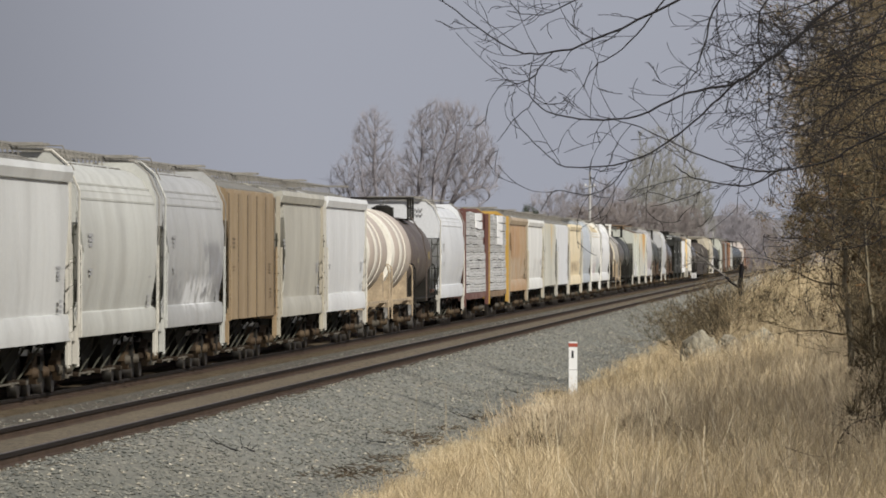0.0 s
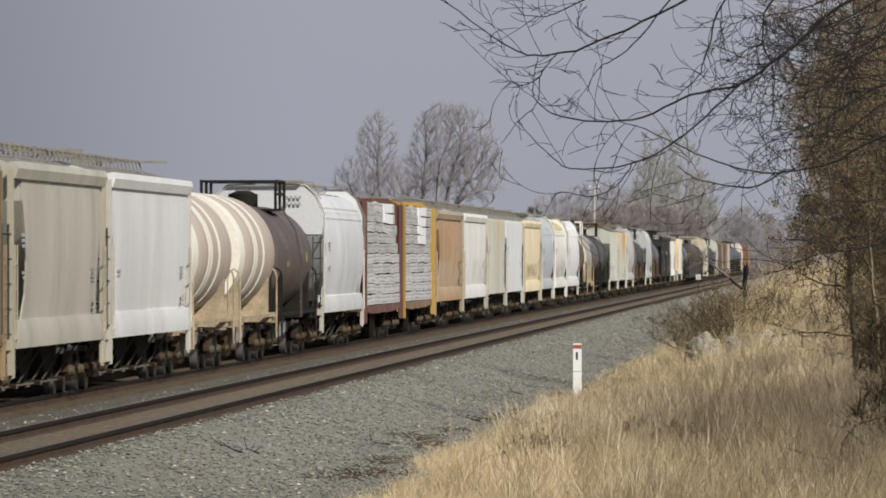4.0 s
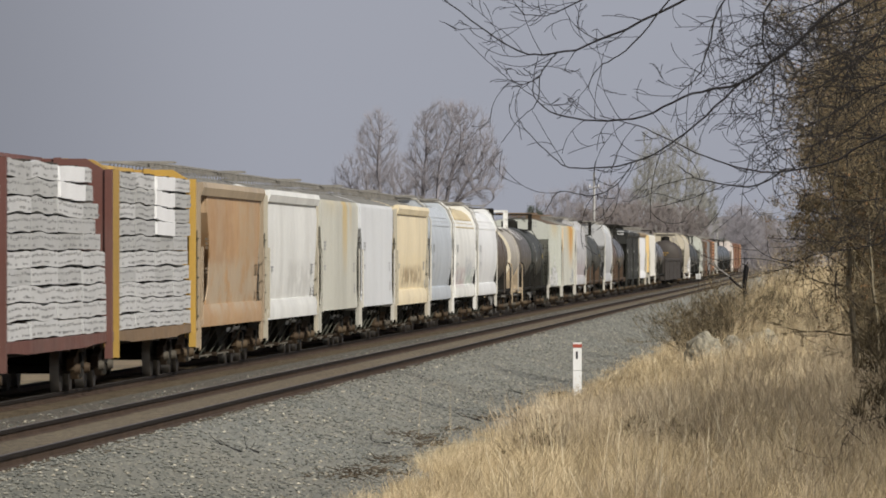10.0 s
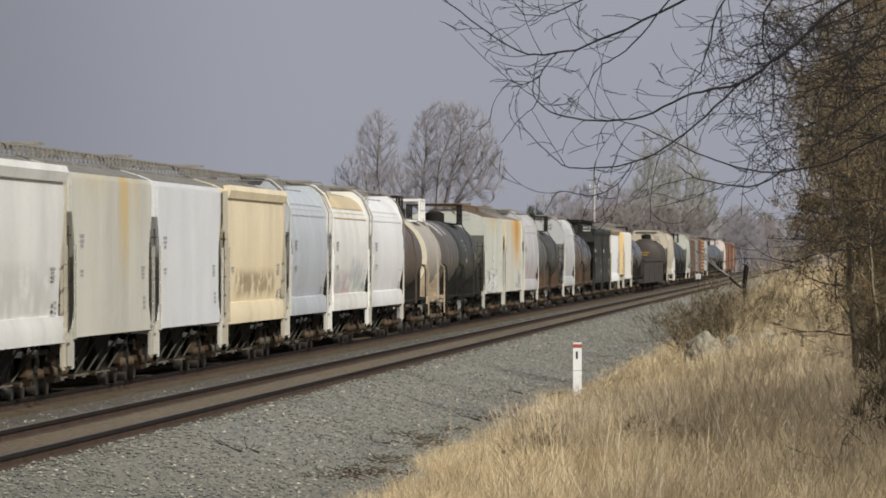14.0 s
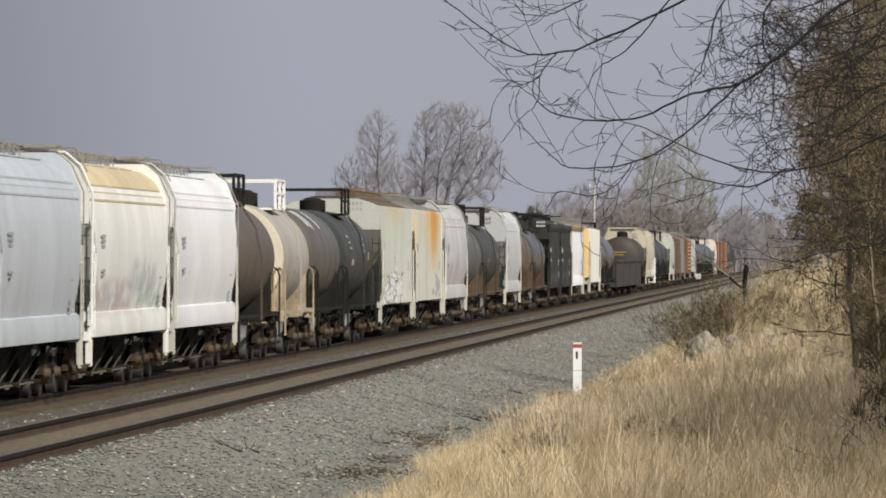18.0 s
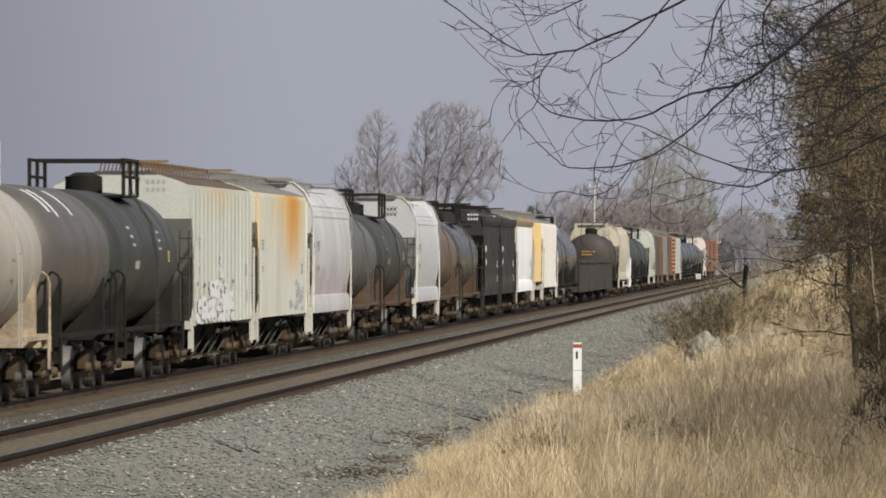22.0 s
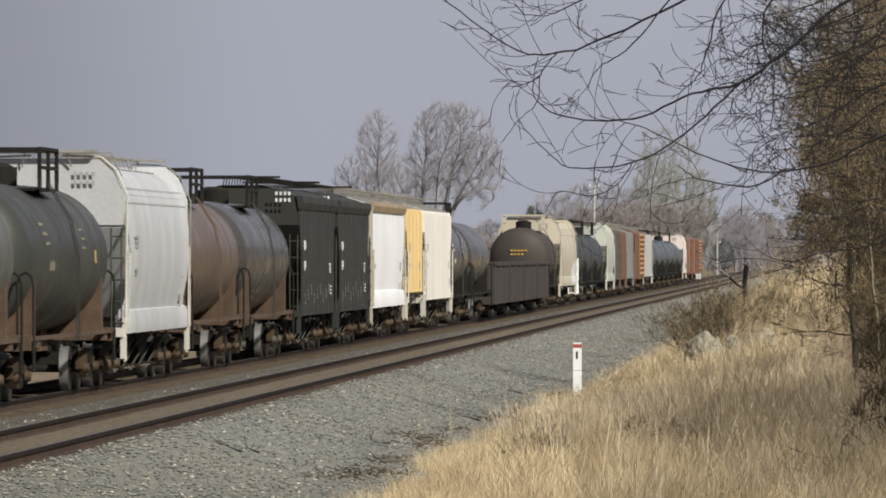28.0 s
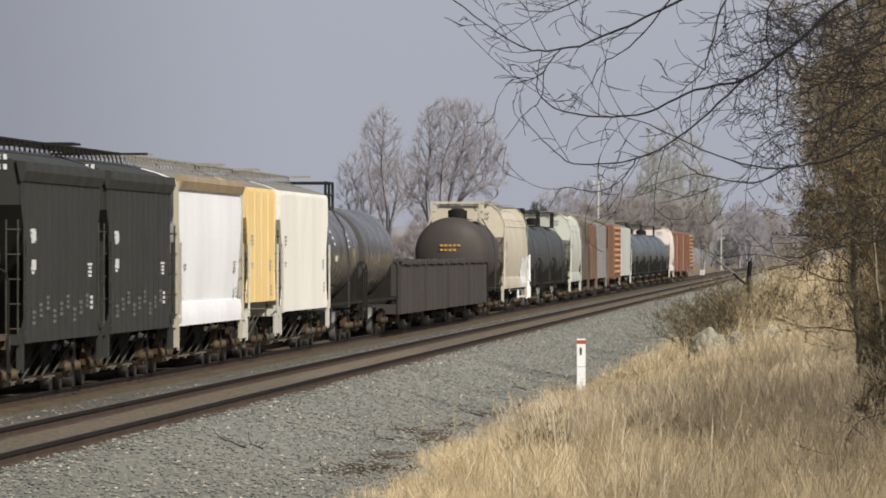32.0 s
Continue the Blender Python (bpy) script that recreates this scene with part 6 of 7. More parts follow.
def limb(t, points, y, r0, r1, kids, seed):
    """A bent limb through a few points (x, z) at one y, with twigs along it."""
    g = random.Random(seed)
    pts = [Vector((x, y, z)) for x, z in points]
    fine = []
    for k in range(len(pts) - 1):
        a, b = pts[max(0, k - 1)], pts[k]
        c, e = pts[k + 1], pts[min(len(pts) - 1, k + 2)]
        for i in range(6):
            u = i / 6
            fine.append(0.5 * ((2 * b) + (c - a) * u + (2 * a - 5 * b + 4 * c - e) * u * u + (3 * b - a - 3 * c + e) * u ** 3))
    fine.append(pts[-1])
    fine = [p + Vector((g.gauss(0, 0.004), 0, g.gauss(0, 0.004))) for p in fine]
    n = len(fine) - 1
    for k in range(n):
        ra, rb = r0 + (r1 - r0) * k / n, r0 + (r1 - r0) * (k + 1) / n
        t.segment(fine[k], fine[k + 1], ra, rb)
        if k > 3 and g.random() < kids * 0.95:
            d0 = (fine[k + 1] - fine[k]).normalized()
            whip(t, fine[k], math.atan2(d0.z, d0.x) + g.choice((-1, 1)) * g.uniform(0.35, 1.0), g.uniform(0.2, 0.6), max(0.0035, rb * 0.5), g, g.choice((1, 1, 2)))


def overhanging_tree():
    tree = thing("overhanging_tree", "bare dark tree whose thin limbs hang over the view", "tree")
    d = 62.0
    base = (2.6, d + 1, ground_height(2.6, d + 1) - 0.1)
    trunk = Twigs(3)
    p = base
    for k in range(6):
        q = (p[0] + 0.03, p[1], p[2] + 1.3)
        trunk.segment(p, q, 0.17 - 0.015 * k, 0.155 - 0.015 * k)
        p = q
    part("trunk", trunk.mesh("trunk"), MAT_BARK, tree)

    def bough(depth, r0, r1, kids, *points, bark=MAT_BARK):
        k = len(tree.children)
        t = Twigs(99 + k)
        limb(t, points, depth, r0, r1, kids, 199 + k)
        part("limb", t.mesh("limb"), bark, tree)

    # limb points are traced from the camera's view, at assumed depths
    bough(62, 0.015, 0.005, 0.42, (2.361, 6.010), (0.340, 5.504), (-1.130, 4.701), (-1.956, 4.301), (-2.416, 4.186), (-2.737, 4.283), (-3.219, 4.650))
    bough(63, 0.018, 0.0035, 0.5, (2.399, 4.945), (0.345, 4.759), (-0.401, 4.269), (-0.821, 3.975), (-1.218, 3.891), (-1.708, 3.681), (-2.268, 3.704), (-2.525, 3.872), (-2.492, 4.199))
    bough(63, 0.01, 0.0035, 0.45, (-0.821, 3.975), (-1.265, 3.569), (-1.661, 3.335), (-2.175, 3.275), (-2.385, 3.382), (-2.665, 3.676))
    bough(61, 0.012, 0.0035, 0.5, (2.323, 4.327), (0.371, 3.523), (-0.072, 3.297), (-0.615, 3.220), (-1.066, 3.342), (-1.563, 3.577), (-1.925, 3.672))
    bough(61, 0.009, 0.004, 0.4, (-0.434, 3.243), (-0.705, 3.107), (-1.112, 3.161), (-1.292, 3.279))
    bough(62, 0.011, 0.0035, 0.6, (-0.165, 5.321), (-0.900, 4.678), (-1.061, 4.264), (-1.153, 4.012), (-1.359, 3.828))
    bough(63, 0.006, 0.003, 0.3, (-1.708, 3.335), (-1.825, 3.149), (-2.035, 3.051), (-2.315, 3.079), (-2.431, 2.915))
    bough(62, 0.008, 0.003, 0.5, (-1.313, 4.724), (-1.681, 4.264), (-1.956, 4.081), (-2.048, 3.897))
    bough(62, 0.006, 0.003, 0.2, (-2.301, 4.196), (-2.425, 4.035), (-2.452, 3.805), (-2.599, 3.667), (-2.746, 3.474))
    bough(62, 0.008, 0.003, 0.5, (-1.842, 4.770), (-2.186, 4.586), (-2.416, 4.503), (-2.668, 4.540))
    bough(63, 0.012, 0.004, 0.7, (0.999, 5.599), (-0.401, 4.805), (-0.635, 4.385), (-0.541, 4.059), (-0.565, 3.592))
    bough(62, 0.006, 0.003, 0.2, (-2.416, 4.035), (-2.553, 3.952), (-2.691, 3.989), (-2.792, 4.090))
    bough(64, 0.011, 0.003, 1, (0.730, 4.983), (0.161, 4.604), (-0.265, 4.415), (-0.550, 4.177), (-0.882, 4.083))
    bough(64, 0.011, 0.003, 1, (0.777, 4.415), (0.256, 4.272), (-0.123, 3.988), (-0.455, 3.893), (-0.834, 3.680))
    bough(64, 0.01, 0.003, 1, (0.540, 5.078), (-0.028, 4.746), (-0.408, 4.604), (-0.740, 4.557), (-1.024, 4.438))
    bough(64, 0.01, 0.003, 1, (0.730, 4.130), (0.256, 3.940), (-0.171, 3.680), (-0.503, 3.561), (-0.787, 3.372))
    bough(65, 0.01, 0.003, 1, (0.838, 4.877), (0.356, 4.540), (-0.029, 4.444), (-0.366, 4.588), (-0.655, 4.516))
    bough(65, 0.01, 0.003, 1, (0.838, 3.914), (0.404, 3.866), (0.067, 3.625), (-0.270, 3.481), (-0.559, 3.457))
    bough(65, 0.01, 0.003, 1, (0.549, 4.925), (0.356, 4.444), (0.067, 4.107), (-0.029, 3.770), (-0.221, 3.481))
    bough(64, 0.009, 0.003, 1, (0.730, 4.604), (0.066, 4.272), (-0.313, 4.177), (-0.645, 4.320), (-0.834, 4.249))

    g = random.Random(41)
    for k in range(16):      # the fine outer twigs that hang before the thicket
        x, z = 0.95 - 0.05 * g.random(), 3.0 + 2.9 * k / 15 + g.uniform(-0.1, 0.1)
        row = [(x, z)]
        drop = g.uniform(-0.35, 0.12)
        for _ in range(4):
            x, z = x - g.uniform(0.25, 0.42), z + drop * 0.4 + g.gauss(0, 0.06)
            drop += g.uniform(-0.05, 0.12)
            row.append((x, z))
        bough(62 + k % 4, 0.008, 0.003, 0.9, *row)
    for k in range(22):      # thicket-brown twigs added to fill the view's top right
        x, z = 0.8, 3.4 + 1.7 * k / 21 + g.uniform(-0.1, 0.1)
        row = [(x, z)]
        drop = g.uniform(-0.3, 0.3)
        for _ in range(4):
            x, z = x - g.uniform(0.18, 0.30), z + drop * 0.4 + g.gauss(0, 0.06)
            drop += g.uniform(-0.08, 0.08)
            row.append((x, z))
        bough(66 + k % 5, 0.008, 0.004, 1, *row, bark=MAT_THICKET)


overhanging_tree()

# the thicket beside the line
edge_trees = ((2.2, 92, 6.5), (2.9, 100, 7.5), (2.1, 112, 7), (2.9, 122, 8), (1.8, 132, 7.5), (1.5, 146, 8), (2.3, 150, 8.5), (1.3, 164, 8), (1.05, 182, 8.5), (0.95, 204, 8.5), (1.6, 215, 9.5), (0.8, 232, 8), (0.8, 262, 8.5), (0.6, 296, 8.5), (1.4, 300, 9.5), (0.4, 345, 8), (0.1, 400, 8.5), (1.2, 390, 9.5))
# most at x > 3 stand out of view, added to shade the grass
deep_and_shade_trees = ((-0.2, 470, 8.5), (1.5, 250, 9), (2.2, 180, 9), (3.4, 84, 8), (4.6, 78, 9), (3.6, 72, 8), (5.6, 88, 9), (1.7, 120, 7), (1.3, 140, 6), (2.6, 108, 8), (0.9, 175, 7), (3.9, 96, 8), (4.3, 106, 8.5), (3.7, 116, 8.5), (4.4, 124, 9), (3.9, 134, 9), (3.4, 145, 9),
              (3.0, 188, 12), (2.4, 218, 12.5), (3.4, 160, 11.5))
for k, (x, y, tall) in enumerate(edge_trees + deep_and_shade_trees):
    g = random.Random(700 + k)
    tall = min(tall, 9.0 if y > 195 else 10.5, 8.2 if y > 280 else 99, (7.3 if 160 < y < 260 else 8.2) + 1.0 * max(0.0, x - 1.8))
    x += (0.5 if y > 190 else 0.15) + 1.0 * max(0.0, min(1.0, (185 - y) / 80)) + (0.005 * (y - 185) if y > 185 else 0) + (0.45 if 135 < y < 320 else 0.2)
    limbs = [(abs(g.gauss(0, 9)) + 2 if y < 190 else max(-5.0, g.gauss(4, 8)), tall * g.uniform(0.55, 1.0)) for _ in range(8)]
    tree, tips = fan_tree("thicket_tree", x, y, "brown leafless thicket tree with clinging dead leaves", 1300 + 20 * k, MAT_THICKET, "thicket beside the line",
                          limbs, 0.05, 0.0042 + 0.000012 * y, depth=4, odds=1.0, up=0.07, reach=0.3, share=0.46, angle=0.75, wander=0.17, spray=5)
    tips = [p for p in tips if g.random() < 0.55]
    part("dead_leaves", leaf_mesh("dead_leaves", tips, 0.040 + 0.00010 * y, random.Random(k), 2, 0.2), MAT_LEAF, tree, "curled dead brown leaves")


for k, (x, y, tall) in enumerate(((1.15, 128, 1.6), (1.1, 150, 2.0), (1.3, 168, 2.3), (1.1, 188, 2.4), (1.1, 208, 2.6), (1.6, 225, 2.8), (1.0, 252, 2.6), (1.4, 272, 2.8), (1.1, 300, 2.8), (1.8, 200, 2.8), (1.7, 150, 2.6), (0.95, 112, 1.2),
                                  (1.5, 240, 3.4), (1.9, 180, 3.2), (1.0, 330, 3.0), (0.7, 370, 3.0))):
    crown_tree("bush", x, y, "dense brown leafless undergrowth of the thicket", 1900 + k, MAT_THICKET, "thicket beside the line",
               (((0, 0), (0.1, tall * 0.4), (0.2, tall * 0.9)), ((0, 0), (-0.3, tall * 0.4), (-0.6, tall * 0.8)), ((0, 0), (0.3, tall * 0.4), (0.7, tall * 0.8))),
               ((0.0, tall * 0.5, 0.85, tall * 0.5),), 330 if y > 135 else 150, 0.02, 0.0045 + 0.000012 * y, base=ground_height(x, y) - 0.1, spray=9, twig=0.35, fine=7)


def bush(x, y, tall, label, seed, material, least=0.005, stems=8):
    b = thing("bush", label, "bush", "brush beside the line")
    b.location = (x, y, ground_height(x, y) - 0.05)
    t = Twigs(seed)
    for k in range(stems):
        a = t.rng.uniform(0, 6.28)
        t.grow((math.cos(a) * 0.12, math.sin(a) * 0.12, 0), (math.cos(a) * 0.55, math.sin(a) * 0.55, 1), tall * 0.55, 0.016, 3, 2, 0.3, 0.03, 0.7, 0.62, least, 0.8)
    part("crown", t.mesh("crown"), material, b)


for k, (x, y, tall) in enumerate(((-4.5, 238, 2.0), (-3.9, 246, 2.3), (-3.3, 256, 2.4), (-4.3, 262, 2.2), (-2.6, 270, 2.2), (-2.2, 310, 2.2), (-1.9, 340, 2.4), (-3.2, 232, 2.2), (-2.75, 230, 2.0), (-2.3, 234, 2.1), (-3.7, 233, 2.1), (-4.2, 225, 1.9), (-3.75, 222, 1.8), (-4.55, 229, 1.8), (-3.2, 219, 1.5), (-4.0, 218, 1.5), (-1.7, 238, 1.9), (-1.2, 226, 1.8), (1.8, 104, 1.3), (1.9, 122, 1.8), (1.6, 140, 2.0), (1.2, 170, 2.2), (0.8, 200, 2.2), (0.5, 235, 2.4))):
    bush(x, y, tall, "bare tangled bush in dry grass", 500 + k, MAT_THICKET)
for k, (x, y, tall) in enumerate(((-4.62, 116.5, 0.62), (-3.12, 126.5, 0.6), (-5.2, 132.0, 0.6), (-4.8, 134.0, 0.55), (-2.55, 120.0, 0.55))):
    bush(x, y, tall, "small dark clump of dead weeds in dry grass", 560 + k, MAT_THICKET, 0.004, 14)


MAT_BOULDER = plain("mossy straw-grey field stone", (0.40, 0.365, 0.275), 0.95, 0.0, 0.65, 4.0)


def boulder(x, y, z, size, seed):
    """A rough field stone."""
    bm = bmesh.new()
    bmesh.ops.create_icosphere(bm, subdivisions=4, radius=1.0)
    for v in bm.verts:
        k = 1 + 0.18 * noise.noise(v.co * 1.4 + Vector((seed, 0, 0))) + 0.18 * noise.noise(v.co * 3.6 + Vector((0, seed, 0))) + 0.09 * noise.noise(v.co * 8.0 + Vector((0, seed, 3)))
        v.co = Vector((v.co.x * size[0], v.co.y * size[1], v.co.z * size[2])) * k
    me = bpy.data.meshes.new("boulder")
    bm.to_mesh(me)
    bm.free()
    ob = part("boulder", me, MAT_BOULDER)
    ob.location = (x, y, z)
    tagged(ob, "pale grey boulder half hidden in dry grass", "boulder", "boulders in the grass")


boulder(-3.66, 205, -0.22, (0.54, 0.5, 0.68), 1.0)
boulder(-2.95, 212, -0.2, (0.40, 0.5, 0.50), 4.0)
boulder(-2.15, 214, -0.22, (0.62, 0.5, 0.62), 11.0)


MAT_TRUNKBARK = plain("olive-brown trunk bark", (0.29, 0.245, 0.16), 0.95, 0.0, 0.7, 6.0)


def front_trunk(x, y, r, lean, seed, label):
    """A trunk at the front of the thicket, with twigs of its own."""
    p = thing("thicket_tree", label, "tree", "thicket beside the line")
    p.location = (x, y, ground_height(x, y) - 0.1)
    g = random.Random(seed)
    t = Twigs(seed)
    q, taper = Vector((0, 0, 0)), r * 0.045
    for k in range(12):
        n = q + Vector((lean + g.gauss(0, 0.025), g.gauss(0, 0.02), 0.40))
        t.segment(q, n, r, r - taper)
        q, r = n, r - taper
    part("trunk", t.mesh("trunk"), MAT_TRUNKBARK, p)
    for k in range(9):
        t = Twigs(10 * seed + k)
        t.ascend((lean * (3.2 + 0.9 * k), 0, 1.3 + 0.34 * k), (g.uniform(-0.9, 0.6), g.uniform(-0.5, 0.5), g.uniform(0.1, 0.9)), g.uniform(1.0, 2.0), 0.026, 3, 0.005, 0.04, 0.2, 0.8, 0.5, 0.9)
        part("limb", t.mesh("limb"), MAT_THICKET, p)


front_trunk(0.40, 165.0, 0.095, -0.03, 77, "stout olive-brown trunk at the edge of the thicket")
front_trunk(0.78, 160.0, 0.055, -0.015, 85, "slim olive-brown trunk at the edge of the thicket")


MAT_CANE = plain("dark brown cane", (0.075, 0.058, 0.042), 0.9, 0.0, 0.4, 4.0)


def bramble():
    b = thing("bramble", "dark arching bramble canes over the dry grass", "bramble")
    # cane points are placed to fit the camera's view too
    rows = ((101, (1.152, 0.704), (0.613, 0.442), (0.217, 0.315), (0.030, 0.031), (-0.030, -0.418)),
            (103, (-0.732, -0.019), (-0.351, -0.141), (0.031, -0.187), (0.412, -0.248), (0.870, -0.477)),
            (102, (-0.234, -0.183), (0.030, -0.447), (0.332, -0.689), (0.710, -1.052)),
            (97, (-1.336, -0.516), (-1.085, -0.243), (-0.690, -0.142), (-0.259, -0.243)),
            (106, (0.110, 0.142), (0.385, -0.094), (0.644, -0.423), (0.895, -0.722)))
    for k, (depth, *row) in enumerate(rows):
        t = Twigs(830 + k)
        limb(t, row, depth, 0.008, 0.004, 0.25, 840 + k)
        part("cane", t.mesh("cane"), MAT_CANE, b)


bramble()


MAT_GREYWOOD = plain("weathered grey dead wood", (0.30, 0.28, 0.25), 0.9, 0.0, 0.5, 5.0)


def broken_stump():
    p = thing("dead_stump", "dark broken dead trunk standing in the brush", "stump")
    x, y = -2.92, 236.0
    p.location = (x, y, ground_height(x, y) - 0.1)
    foot, t = Twigs(7), Twigs(8)
    q = Vector((-0.10, 0.0, 0.0))
    for k in range(9):
        n = q + Vector((0.035 * math.sin(1.9 * k) + 0.012, 0.0, 0.30))
        r = 0.035 if k < 6 else 0.060 + 0.014 * math.sin(2.7 * k) + 0.003 * k
        (foot if k < 6 else t).segment(q, n, r, 0.06 if k == 5 else r)
        q = n
    t.segment(q, q + Vector((0.05, 0.0, 0.16)), 0.05, 0.004)
    t.segment(q, q + Vector((-0.14, 0.0, 0.10)), 0.045, 0.008)
    # the foot is thin and pale so that it merges with the brush in view
    part("foot", foot.mesh("foot"), MAT_TRUNKBARK, p, "thin pale lower trunk shaped to merge with the brush")
    part("trunk", t.mesh("trunk"), MAT_BARK, p)
    t, dark = Twigs(9), Twigs(10)
    q = (0.05, 0.0, 1.95)
    for k in range(8):
        n = (q[0] - 0.18, 0.0, q[2] + 0.135 + t.rng.gauss(0, 0.03))
        (dark if k < 3 else t).segment(q, n, 0.046 - 0.003 * k, 0.043 - 0.003 * k)
        if k > 1:
            t.grow(n, (-0.7, 0.0, t.rng.uniform(-0.3, 0.8)), 0.5, 0.016, 1, 2, 0.3, 0.05, 0.6, 0.6, 0.009)
        q = n
    part("branch_stub", dark.mesh("branch_stub"), MAT_BARK, p)
    part("fallen_branch", t.mesh("fallen_branch"), MAT_GREYWOOD, p, "pale dead branch")


broken_stump()


def dead_stick(x, y, length, turn, seed):
    t = Twigs(seed)
    t.grow((0, 0, 0.03), (math.cos(turn), math.sin(turn), 0.05), length, 0.018, 1, 2, 0.25, 0.02, 0.5, 0.5, 0.006)
    ob = part("dead_stick", t.mesh("dead_stick"), MAT_BARK)
    px = (-10.02, -9.6, -8.9, -8.1, -7.4, -6.7, -6.0, -5.6)
    pz = (-0.075, -0.10, -0.33, -0.56, -0.66, -0.70, -0.76, -0.95)
    ob.location = (x, y, float(np.interp(x, px, pz)) + 0.01)
    tagged(ob, "dark dead stick lying on the stones", "stick", "sticks on the ballast")


for k, (x, y, length, turn) in enumerate(((-8.79, 111.8, 0.55, 2), (-8.62, 113.0, 0.4, 2.2), (-7.55, 128.0, 0.4, 2.6), (-6.97, 148.0, 0.4, 2.8), (-7.32, 176.2, 0.3, 2.6))):
    dead_stick(x, y, length, turn, 40 + k)


def dry_stalk(x, y, tall, seed, lean=0.004, material=MAT_STALK, where="stones"):
    """One thin dead stalk that stands alone at the edge of the stones."""
    g = random.Random(seed)
    tube = Shape()
    x0 = 0.0
    for k in range(8):
        r = 0.0085 - 0.0007 * k
        tube.v += [(x0 + r * math.cos(2.0944 * i), r * math.sin(2.0944 * i), -0.05 + (tall + 0.05) * k / 7) for i in range(3)]
        if k:
            tube.f += [(3 * k - 3 + i, 3 * k - 3 + (i + 1) % 3, 3 * k + (i + 1) % 3, 3 * k + i) for i in range(3)]
        x0 += g.gauss(lean, 0.008)
    ob = part("dry_stalk", tube, material)
    ob.location = (x, y, ground_height(x, y) if x > -6 else float(np.interp(x, (-8.1, -7.4, -6.7, -6.0), (-0.56, -0.66, -0.70, -0.76))))
    tagged(ob, "thin pale dead stalk standing alone in the " + where, "stalk", "stalks in the " + where)


for k, (x, y, tall) in enumerate(((-7.4, 134.0, 0.95), (-7.3, 142.8, 0.75), (-7.0, 137.0, 0.55), (-6.9, 150.0, 0.6))):
    dry_stalk(x, y, tall, 60 + k)
MAT_BLEACHED = plain("bleached grass stalk", (0.80, 0.70, 0.50), 0.8)
stalk_rng = random.Random(72)
for k in range(46):
    near = stalk_rng.uniform(86, 135)
    dry_stalk(-0.036 * near + stalk_rng.uniform(-1.0, 3.6), near, stalk_rng.uniform(0.55, 0.95), 80 + k, stalk_rng.gauss(0.008, 0.03), MAT_BLEACHED, "grass")
dry_stalk(-3.21, 102.6, 1.05, 150, 0.02, MAT_BLEACHED, "grass")
dry_stalk(-3.02, 104.0, 0.95, 151, 0.004, MAT_BLEACHED, "grass")

# ---- loose stones of the ballast ----
def loose_stones():
    g = np.random.default_rng(9)
    n = 46000
    y = 72 + 346 * g.uniform(0, 1, n) ** 1.7
    x = np.where(g.uniform(0, 1, n) < 0.9, g.uniform(-10.2, -5.9, n), g.uniform(-13.9, -12.2, n))
    px = np.array([-13.9, -13.2, -12.25, -10.02, -9.6, -8.9, -8.1, -7.4, -6.7, -6.0, -5.6])
    pz = np.array([-0.22, -0.27, -0.09, -0.075, -0.10, -0.33, -0.56, -0.66, -0.70, -0.76, -0.95])
    z = np.interp(x, px, pz) + 0.012
    size = 0.013 + 0.034 * g.uniform(0, 1, n) ** 1.8
    v = np.array([(1, 0, 0), (-1, 0, 0), (0, 1, 0), (0, -1, 0), (0, 0, 1), (0, 0, -1)], float)
    f = np.array([(0, 2, 4), (2, 1, 4), (1, 3, 4), (3, 0, 4), (2, 0, 5), (1, 2, 5), (3, 1, 5), (0, 3, 5)])
    turn = g.uniform(0, 6.28, n)
    k = v[None] * size[:, None, None] * g.uniform(0.6, 1.35, (n, 6, 1))
    c, s_ = np.cos(turn)[:, None], np.sin(turn)[:, None]
    vx, vy = k[..., 0] * c - k[..., 1] * s_, k[..., 0] * s_ + k[..., 1] * c
    allv = np.stack([vx + x[:, None], vy + y[:, None], k[..., 2] * 0.5 + z[:, None]], -1).reshape(-1, 3)
    allf = (f[None] + 6 * np.arange(n)[:, None, None]).reshape(-1, 3)
    me = bpy.data.meshes.new("loose_stones")
    me.from_pydata(allv.tolist(), [], allf.tolist())
    m, nn, l, b = node_material("loose crushed stone")
    geo = nn.new("ShaderNodeNewGeometry")
    c = ramp(nn, l, geo.outputs["Random Per Island"], ((0.0, (0.10, 0.102, 0.09)), (0.5, (0.17, 0.173, 0.15)), (0.90, (0.24, 0.23, 0.19)), (0.96, (0.38, 0.345, 0.27)), (1.0, (0.52, 0.48, 0.39))))
    l.new(c, b.inputs["Base Color"])
    b.inputs["Roughness"].default_value = 0.9
    tagged(part("loose_stones", me, m), "loose grey and pale crushed stones", "gravel", kind="stuff")


loose_stones()


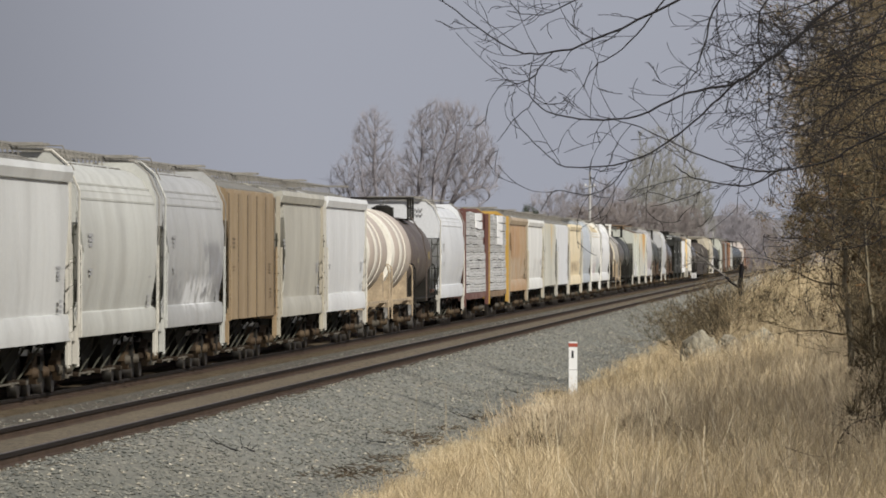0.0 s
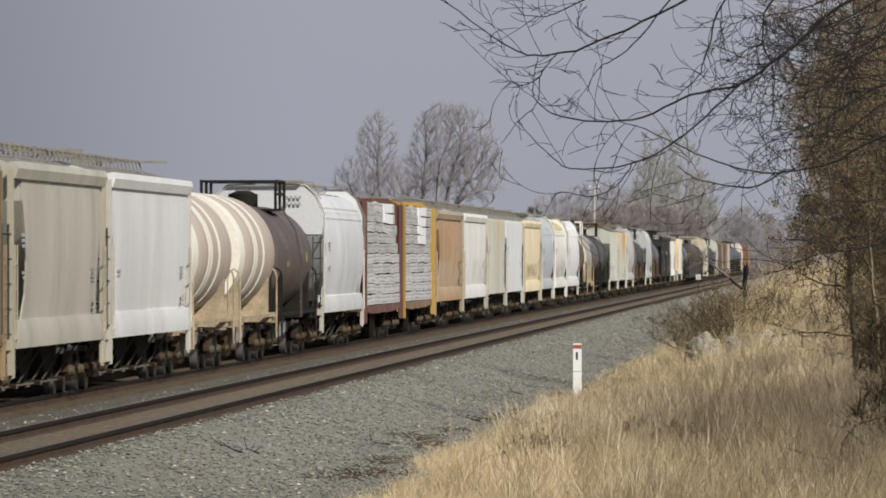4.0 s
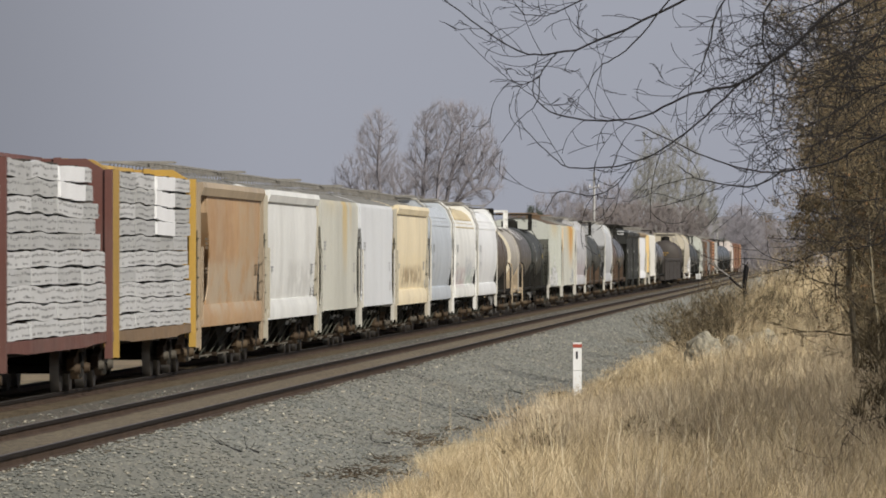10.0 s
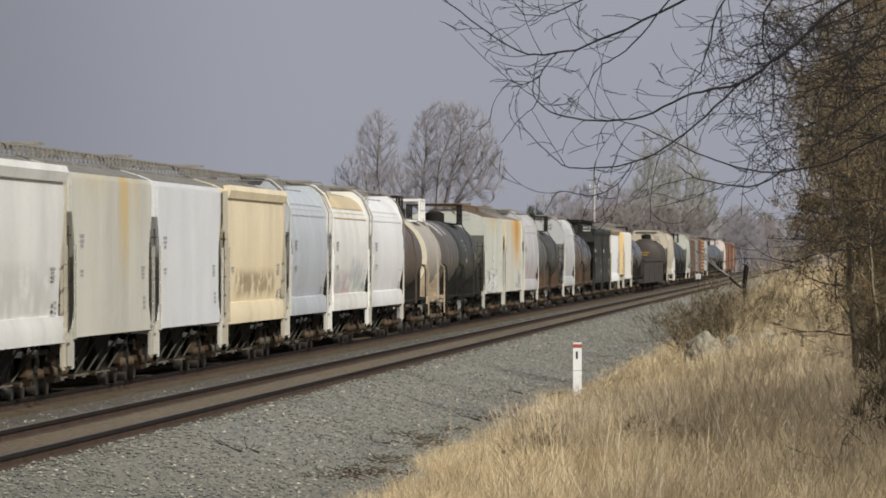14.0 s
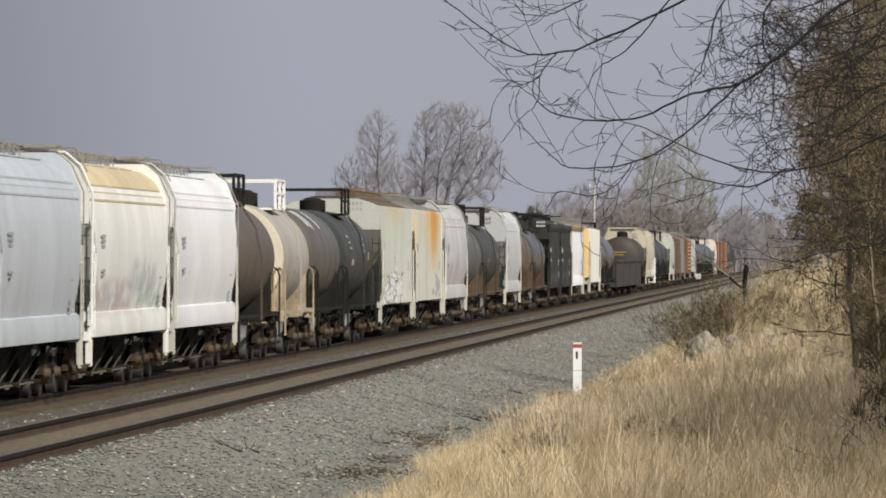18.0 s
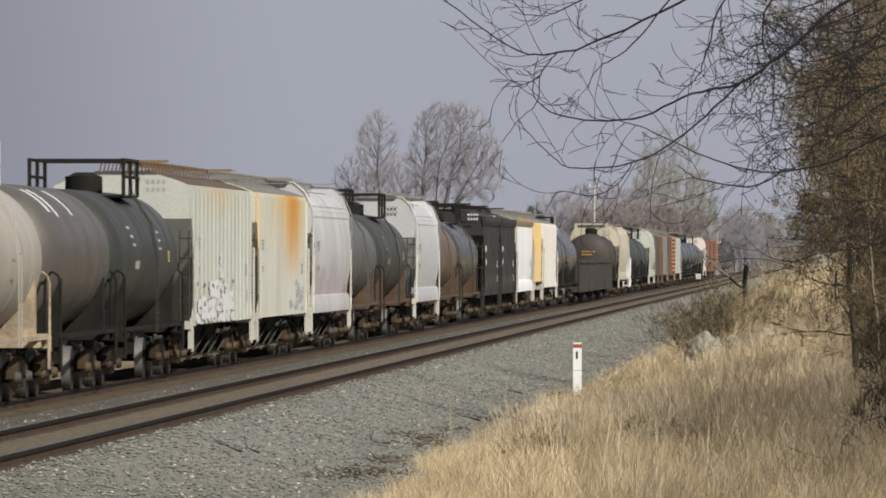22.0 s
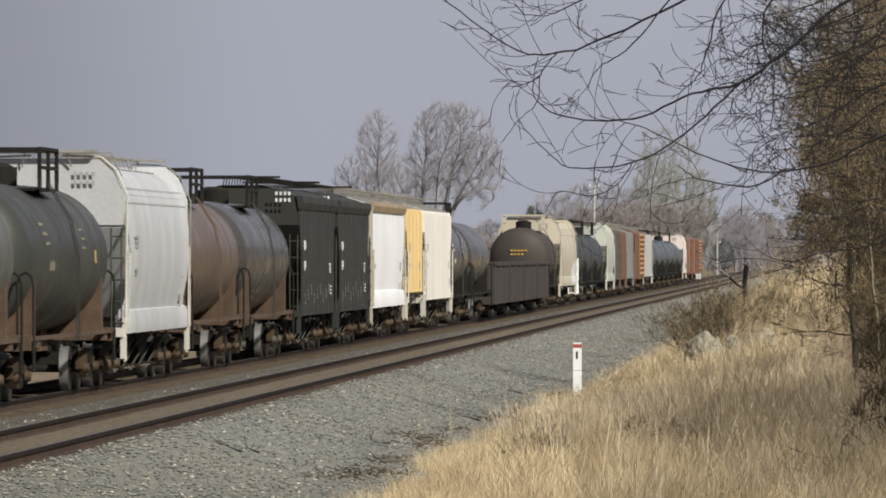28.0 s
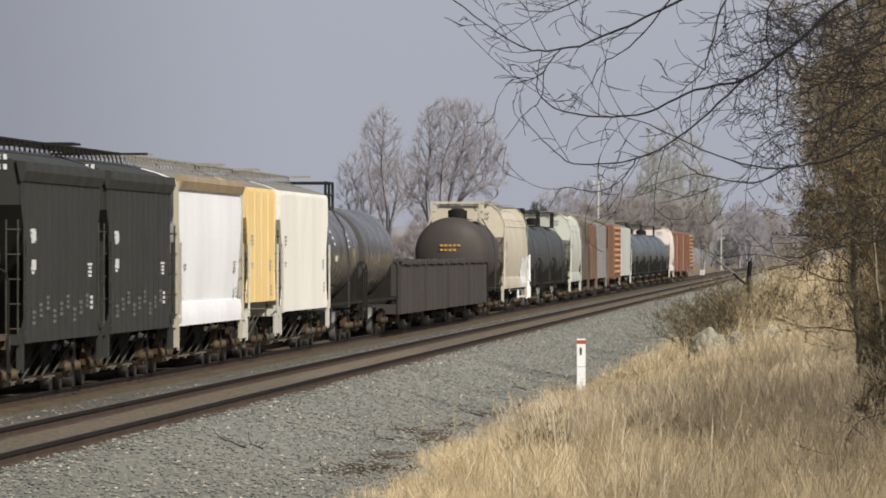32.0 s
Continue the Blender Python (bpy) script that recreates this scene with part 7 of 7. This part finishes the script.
# ---- dry grass ----
def grass():
    g = np.random.default_rng(4)
    parts = []
    for y0, y1, count, w in ((76, 130, 190000, 0.0062), (130, 200, 110000, 0.008), (200, 330, 65000, 0.012), (330, 560, 20000, 0.022)):
        n = count
        y = g.uniform(y0, y1, n)
        edge = -6.3 + 0.35 * np.sin(y * 0.35) + 0.3 * np.sin(y * 0.13 + 1) + g.normal(0, 0.25, n)
        x = edge + (g.uniform(0, 1, n) ** 1.1) * (1.8 - edge)
        tuft = 0.6 * np.sin(x * 3.1 + y * 0.7 + 2 * np.sin(y * 0.23)) * np.sin(x * 1.3 - y * 0.31 + 2) + 0.5 * np.sin(x * 5.3 - y * 1.1) * np.sin(y * 0.55 + x * 2)
        keep = g.uniform(-1.0, 1, n) < 1.3 * tuft + 0.25
        x, y, tuft, edge = x[keep], y[keep], tuft[keep], edge[keep]
        n = len(x)
        tall = (0.30 + 0.17 * tuft + g.normal(0, 0.10, n) + 0.38 * (g.uniform(0, 1, n) > 0.965)).clip(0.10, 0.95) * np.clip(0.55 + (x - edge) * 0.35, 0.4, 1.15)
        weeds = np.clip((y - 190) / 60, 0, 1) * np.clip((x + 4.6) / 1.5, 0, 1)
        tall *= 1 + 2.8 * weeds
        half_lean = 0.36 - 0.12 * weeds
        a = g.normal(0, 1, n) * half_lean + 0.06
        b = g.normal(0, 1, n) * half_lean
        yaw = g.uniform(-0.7, 0.7, n)
        half = w * g.uniform(0.5, 1.1, n) / 2
        z = np.array([ground_height(p, q) for p, q in zip(x, y)]) - 0.05
        rows = []
        for u, k in ((0, 1.0), (0.55, 0.8), (1.0, 0.15)):
            px, py, pz = x + a * tall * u * u, y + b * tall * u * u, z + tall * u * (1 - 0.12 * u)
            rows.append(np.stack([px - half * k * np.cos(yaw), py - half * k * np.sin(yaw), pz], 1))
            rows.append(np.stack([px + half * k * np.cos(yaw), py + half * k * np.sin(yaw), pz], 1))
        v = np.stack(rows, 1).reshape(-1, 3)
        base = np.arange(n)[:, None] * 6
        f = np.concatenate([base + np.array([0, 1, 3, 2]), base + np.array([2, 3, 5, 4])], 1).reshape(-1, 4)
        parts.append((v, f))
    at_ = 0
    vs, fs = [], []
    for v, f in parts:
        vs.append(v); fs.append(f + at_)
        at_ += len(v)
    me = bpy.data.meshes.new("grass")
    me.from_pydata(np.concatenate(vs).tolist(), [], np.concatenate(fs).tolist())
    m, nn, l, bs = node_material("dry straw grass")
    pos = nn.new("ShaderNodeTexCoord").outputs["Object"]
    geo = nn.new("ShaderNodeNewGeometry")
    c = ramp(nn, l, geo.outputs["Random Per Island"], ((0.0, (0.30, 0.225, 0.135)), (0.45, (0.60, 0.465, 0.272)), (0.8, (0.78, 0.635, 0.39)), (1.0, (0.88, 0.76, 0.52))))
    patch = ramp(nn, l, noise_node(nn, l, pos, 0.22, 4), ((0.36, (0.80, 0.765, 0.715)), (0.58, (1.0, 1.0, 1.0))))
    c = mixed(nn, l, 1.0, c, patch, "MULTIPLY")
    # grey-olive dead stalks stand in drifts among the gold
    drift = ramp(nn, l, noise_node(nn, l, pos, 0.55, 5, 0.6, (1.0, 0.45, 1.0)), ((0.46, grey(0)), (0.62, grey(0.8))))
    c = mixed(nn, l, drift, c, mixed(nn, l, 1.0, c, (0.82, 0.82, 0.78), "MULTIPLY"))
    clump = ramp(nn, l, noise_node(nn, l, pos, 2.4, 3, 0.5, (1.0, 0.6, 1.0)), ((0.35, grey(0.76)), (0.62, grey(1.1))))
    l.new(mixed(nn, l, 1.0, c, clump, "MULTIPLY"), bs.inputs["Base Color"])
    bs.inputs["Roughness"].default_value = 0.7
    ob = part("dry_grass", me, m)
    return tagged(ob, "tall dry straw-coloured grass beside the ballast", "grass", kind="stuff")


grass()


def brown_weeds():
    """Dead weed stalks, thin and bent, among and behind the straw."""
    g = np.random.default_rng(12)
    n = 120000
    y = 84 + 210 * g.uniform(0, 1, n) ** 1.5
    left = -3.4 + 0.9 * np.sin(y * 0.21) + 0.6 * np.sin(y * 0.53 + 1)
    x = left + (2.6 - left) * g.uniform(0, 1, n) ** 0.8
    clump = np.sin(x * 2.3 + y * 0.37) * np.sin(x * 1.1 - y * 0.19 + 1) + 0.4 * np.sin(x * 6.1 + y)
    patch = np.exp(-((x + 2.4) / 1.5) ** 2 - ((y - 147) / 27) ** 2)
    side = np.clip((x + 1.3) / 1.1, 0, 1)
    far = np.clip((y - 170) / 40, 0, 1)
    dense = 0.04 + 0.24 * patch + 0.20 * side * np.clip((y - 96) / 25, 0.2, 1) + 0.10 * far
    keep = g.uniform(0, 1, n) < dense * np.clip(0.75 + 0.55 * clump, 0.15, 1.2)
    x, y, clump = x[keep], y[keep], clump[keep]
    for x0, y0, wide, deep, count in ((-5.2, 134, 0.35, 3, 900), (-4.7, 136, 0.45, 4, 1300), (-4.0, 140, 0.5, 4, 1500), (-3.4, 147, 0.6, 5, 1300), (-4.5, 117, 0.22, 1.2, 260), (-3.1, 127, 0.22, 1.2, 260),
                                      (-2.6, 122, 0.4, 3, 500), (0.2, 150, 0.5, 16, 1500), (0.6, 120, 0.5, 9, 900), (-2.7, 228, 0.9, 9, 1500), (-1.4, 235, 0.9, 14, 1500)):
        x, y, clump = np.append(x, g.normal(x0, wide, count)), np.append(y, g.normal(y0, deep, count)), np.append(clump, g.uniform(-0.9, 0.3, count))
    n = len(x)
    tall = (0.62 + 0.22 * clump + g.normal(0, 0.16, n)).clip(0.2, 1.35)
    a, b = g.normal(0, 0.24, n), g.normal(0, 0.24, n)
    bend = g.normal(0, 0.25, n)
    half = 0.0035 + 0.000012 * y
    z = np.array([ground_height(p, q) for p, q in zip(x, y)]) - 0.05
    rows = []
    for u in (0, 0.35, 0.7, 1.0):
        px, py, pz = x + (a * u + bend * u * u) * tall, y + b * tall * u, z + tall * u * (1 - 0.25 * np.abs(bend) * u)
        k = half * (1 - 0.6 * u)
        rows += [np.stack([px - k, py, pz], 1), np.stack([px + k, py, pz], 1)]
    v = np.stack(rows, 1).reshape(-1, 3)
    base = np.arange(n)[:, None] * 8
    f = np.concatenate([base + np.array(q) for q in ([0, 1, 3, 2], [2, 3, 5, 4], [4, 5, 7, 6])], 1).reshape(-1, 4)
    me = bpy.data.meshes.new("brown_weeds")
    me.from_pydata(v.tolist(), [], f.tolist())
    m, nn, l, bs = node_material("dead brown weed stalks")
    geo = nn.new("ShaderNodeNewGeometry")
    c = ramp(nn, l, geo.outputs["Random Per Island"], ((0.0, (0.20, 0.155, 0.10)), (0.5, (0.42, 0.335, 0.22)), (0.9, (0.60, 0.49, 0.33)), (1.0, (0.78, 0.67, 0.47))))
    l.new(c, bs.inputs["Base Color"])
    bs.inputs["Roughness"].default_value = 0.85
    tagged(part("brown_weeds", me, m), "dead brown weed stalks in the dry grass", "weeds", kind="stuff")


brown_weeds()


def dead_litter():
    """Dark broken stems and rotten leaves in patches along the edge of the stones."""
    g = random.Random(31)
    t = Twigs(31)
    for x0, y0, wide, deep, count in ((-7.35, 134, 0.5, 2.6, 150), (-7.0, 130, 0.35, 2.0, 90), (-7.2, 111, 0.5, 2.5, 150), (-6.8, 113, 0.4, 2.5, 100), (-6.95, 152, 0.3, 3.0, 80),
                                      (-6.7, 160, 0.3, 3.0, 60), (-6.6, 178, 0.25, 3.0, 60), (-7.15, 141, 0.3, 2.0, 50), (-7.1, 120, 0.35, 3.0, 80)):
        for _ in range(int(count * 0.6)):
            x, y = g.gauss(x0, wide * 0.5), g.gauss(y0, deep * 0.5)
            z = float(np.interp(x, (-8.1, -7.4, -6.7, -6.0), (-0.56, -0.66, -0.70, -0.76))) + g.uniform(0.0, 0.05)
            a, length = g.uniform(0, 6.283), g.uniform(0.05, 0.22)
            t.segment((x, y, z), (x + math.cos(a) * length, y + math.sin(a) * length, z + g.uniform(-0.02, 0.07)), g.uniform(0.005, 0.016), 0.004)
    tagged(part("dead_litter", t.mesh("dead_litter"), MAT_LITTER), "dark broken stems and rotten leaves on the stones", "litter", kind="stuff")


dead_litter()


# ---- what moves ----
def motions():
    """The whole train comes on at one speed, which grows a little."""
    times = (0, 4, 8, 12, 16, 20, 24, 28, 32)
    for car, start in TRAIN:
        walk(car, [(t, pose(FAR_TRACK, start - travelled(t), 0)) for t in times])


motions()
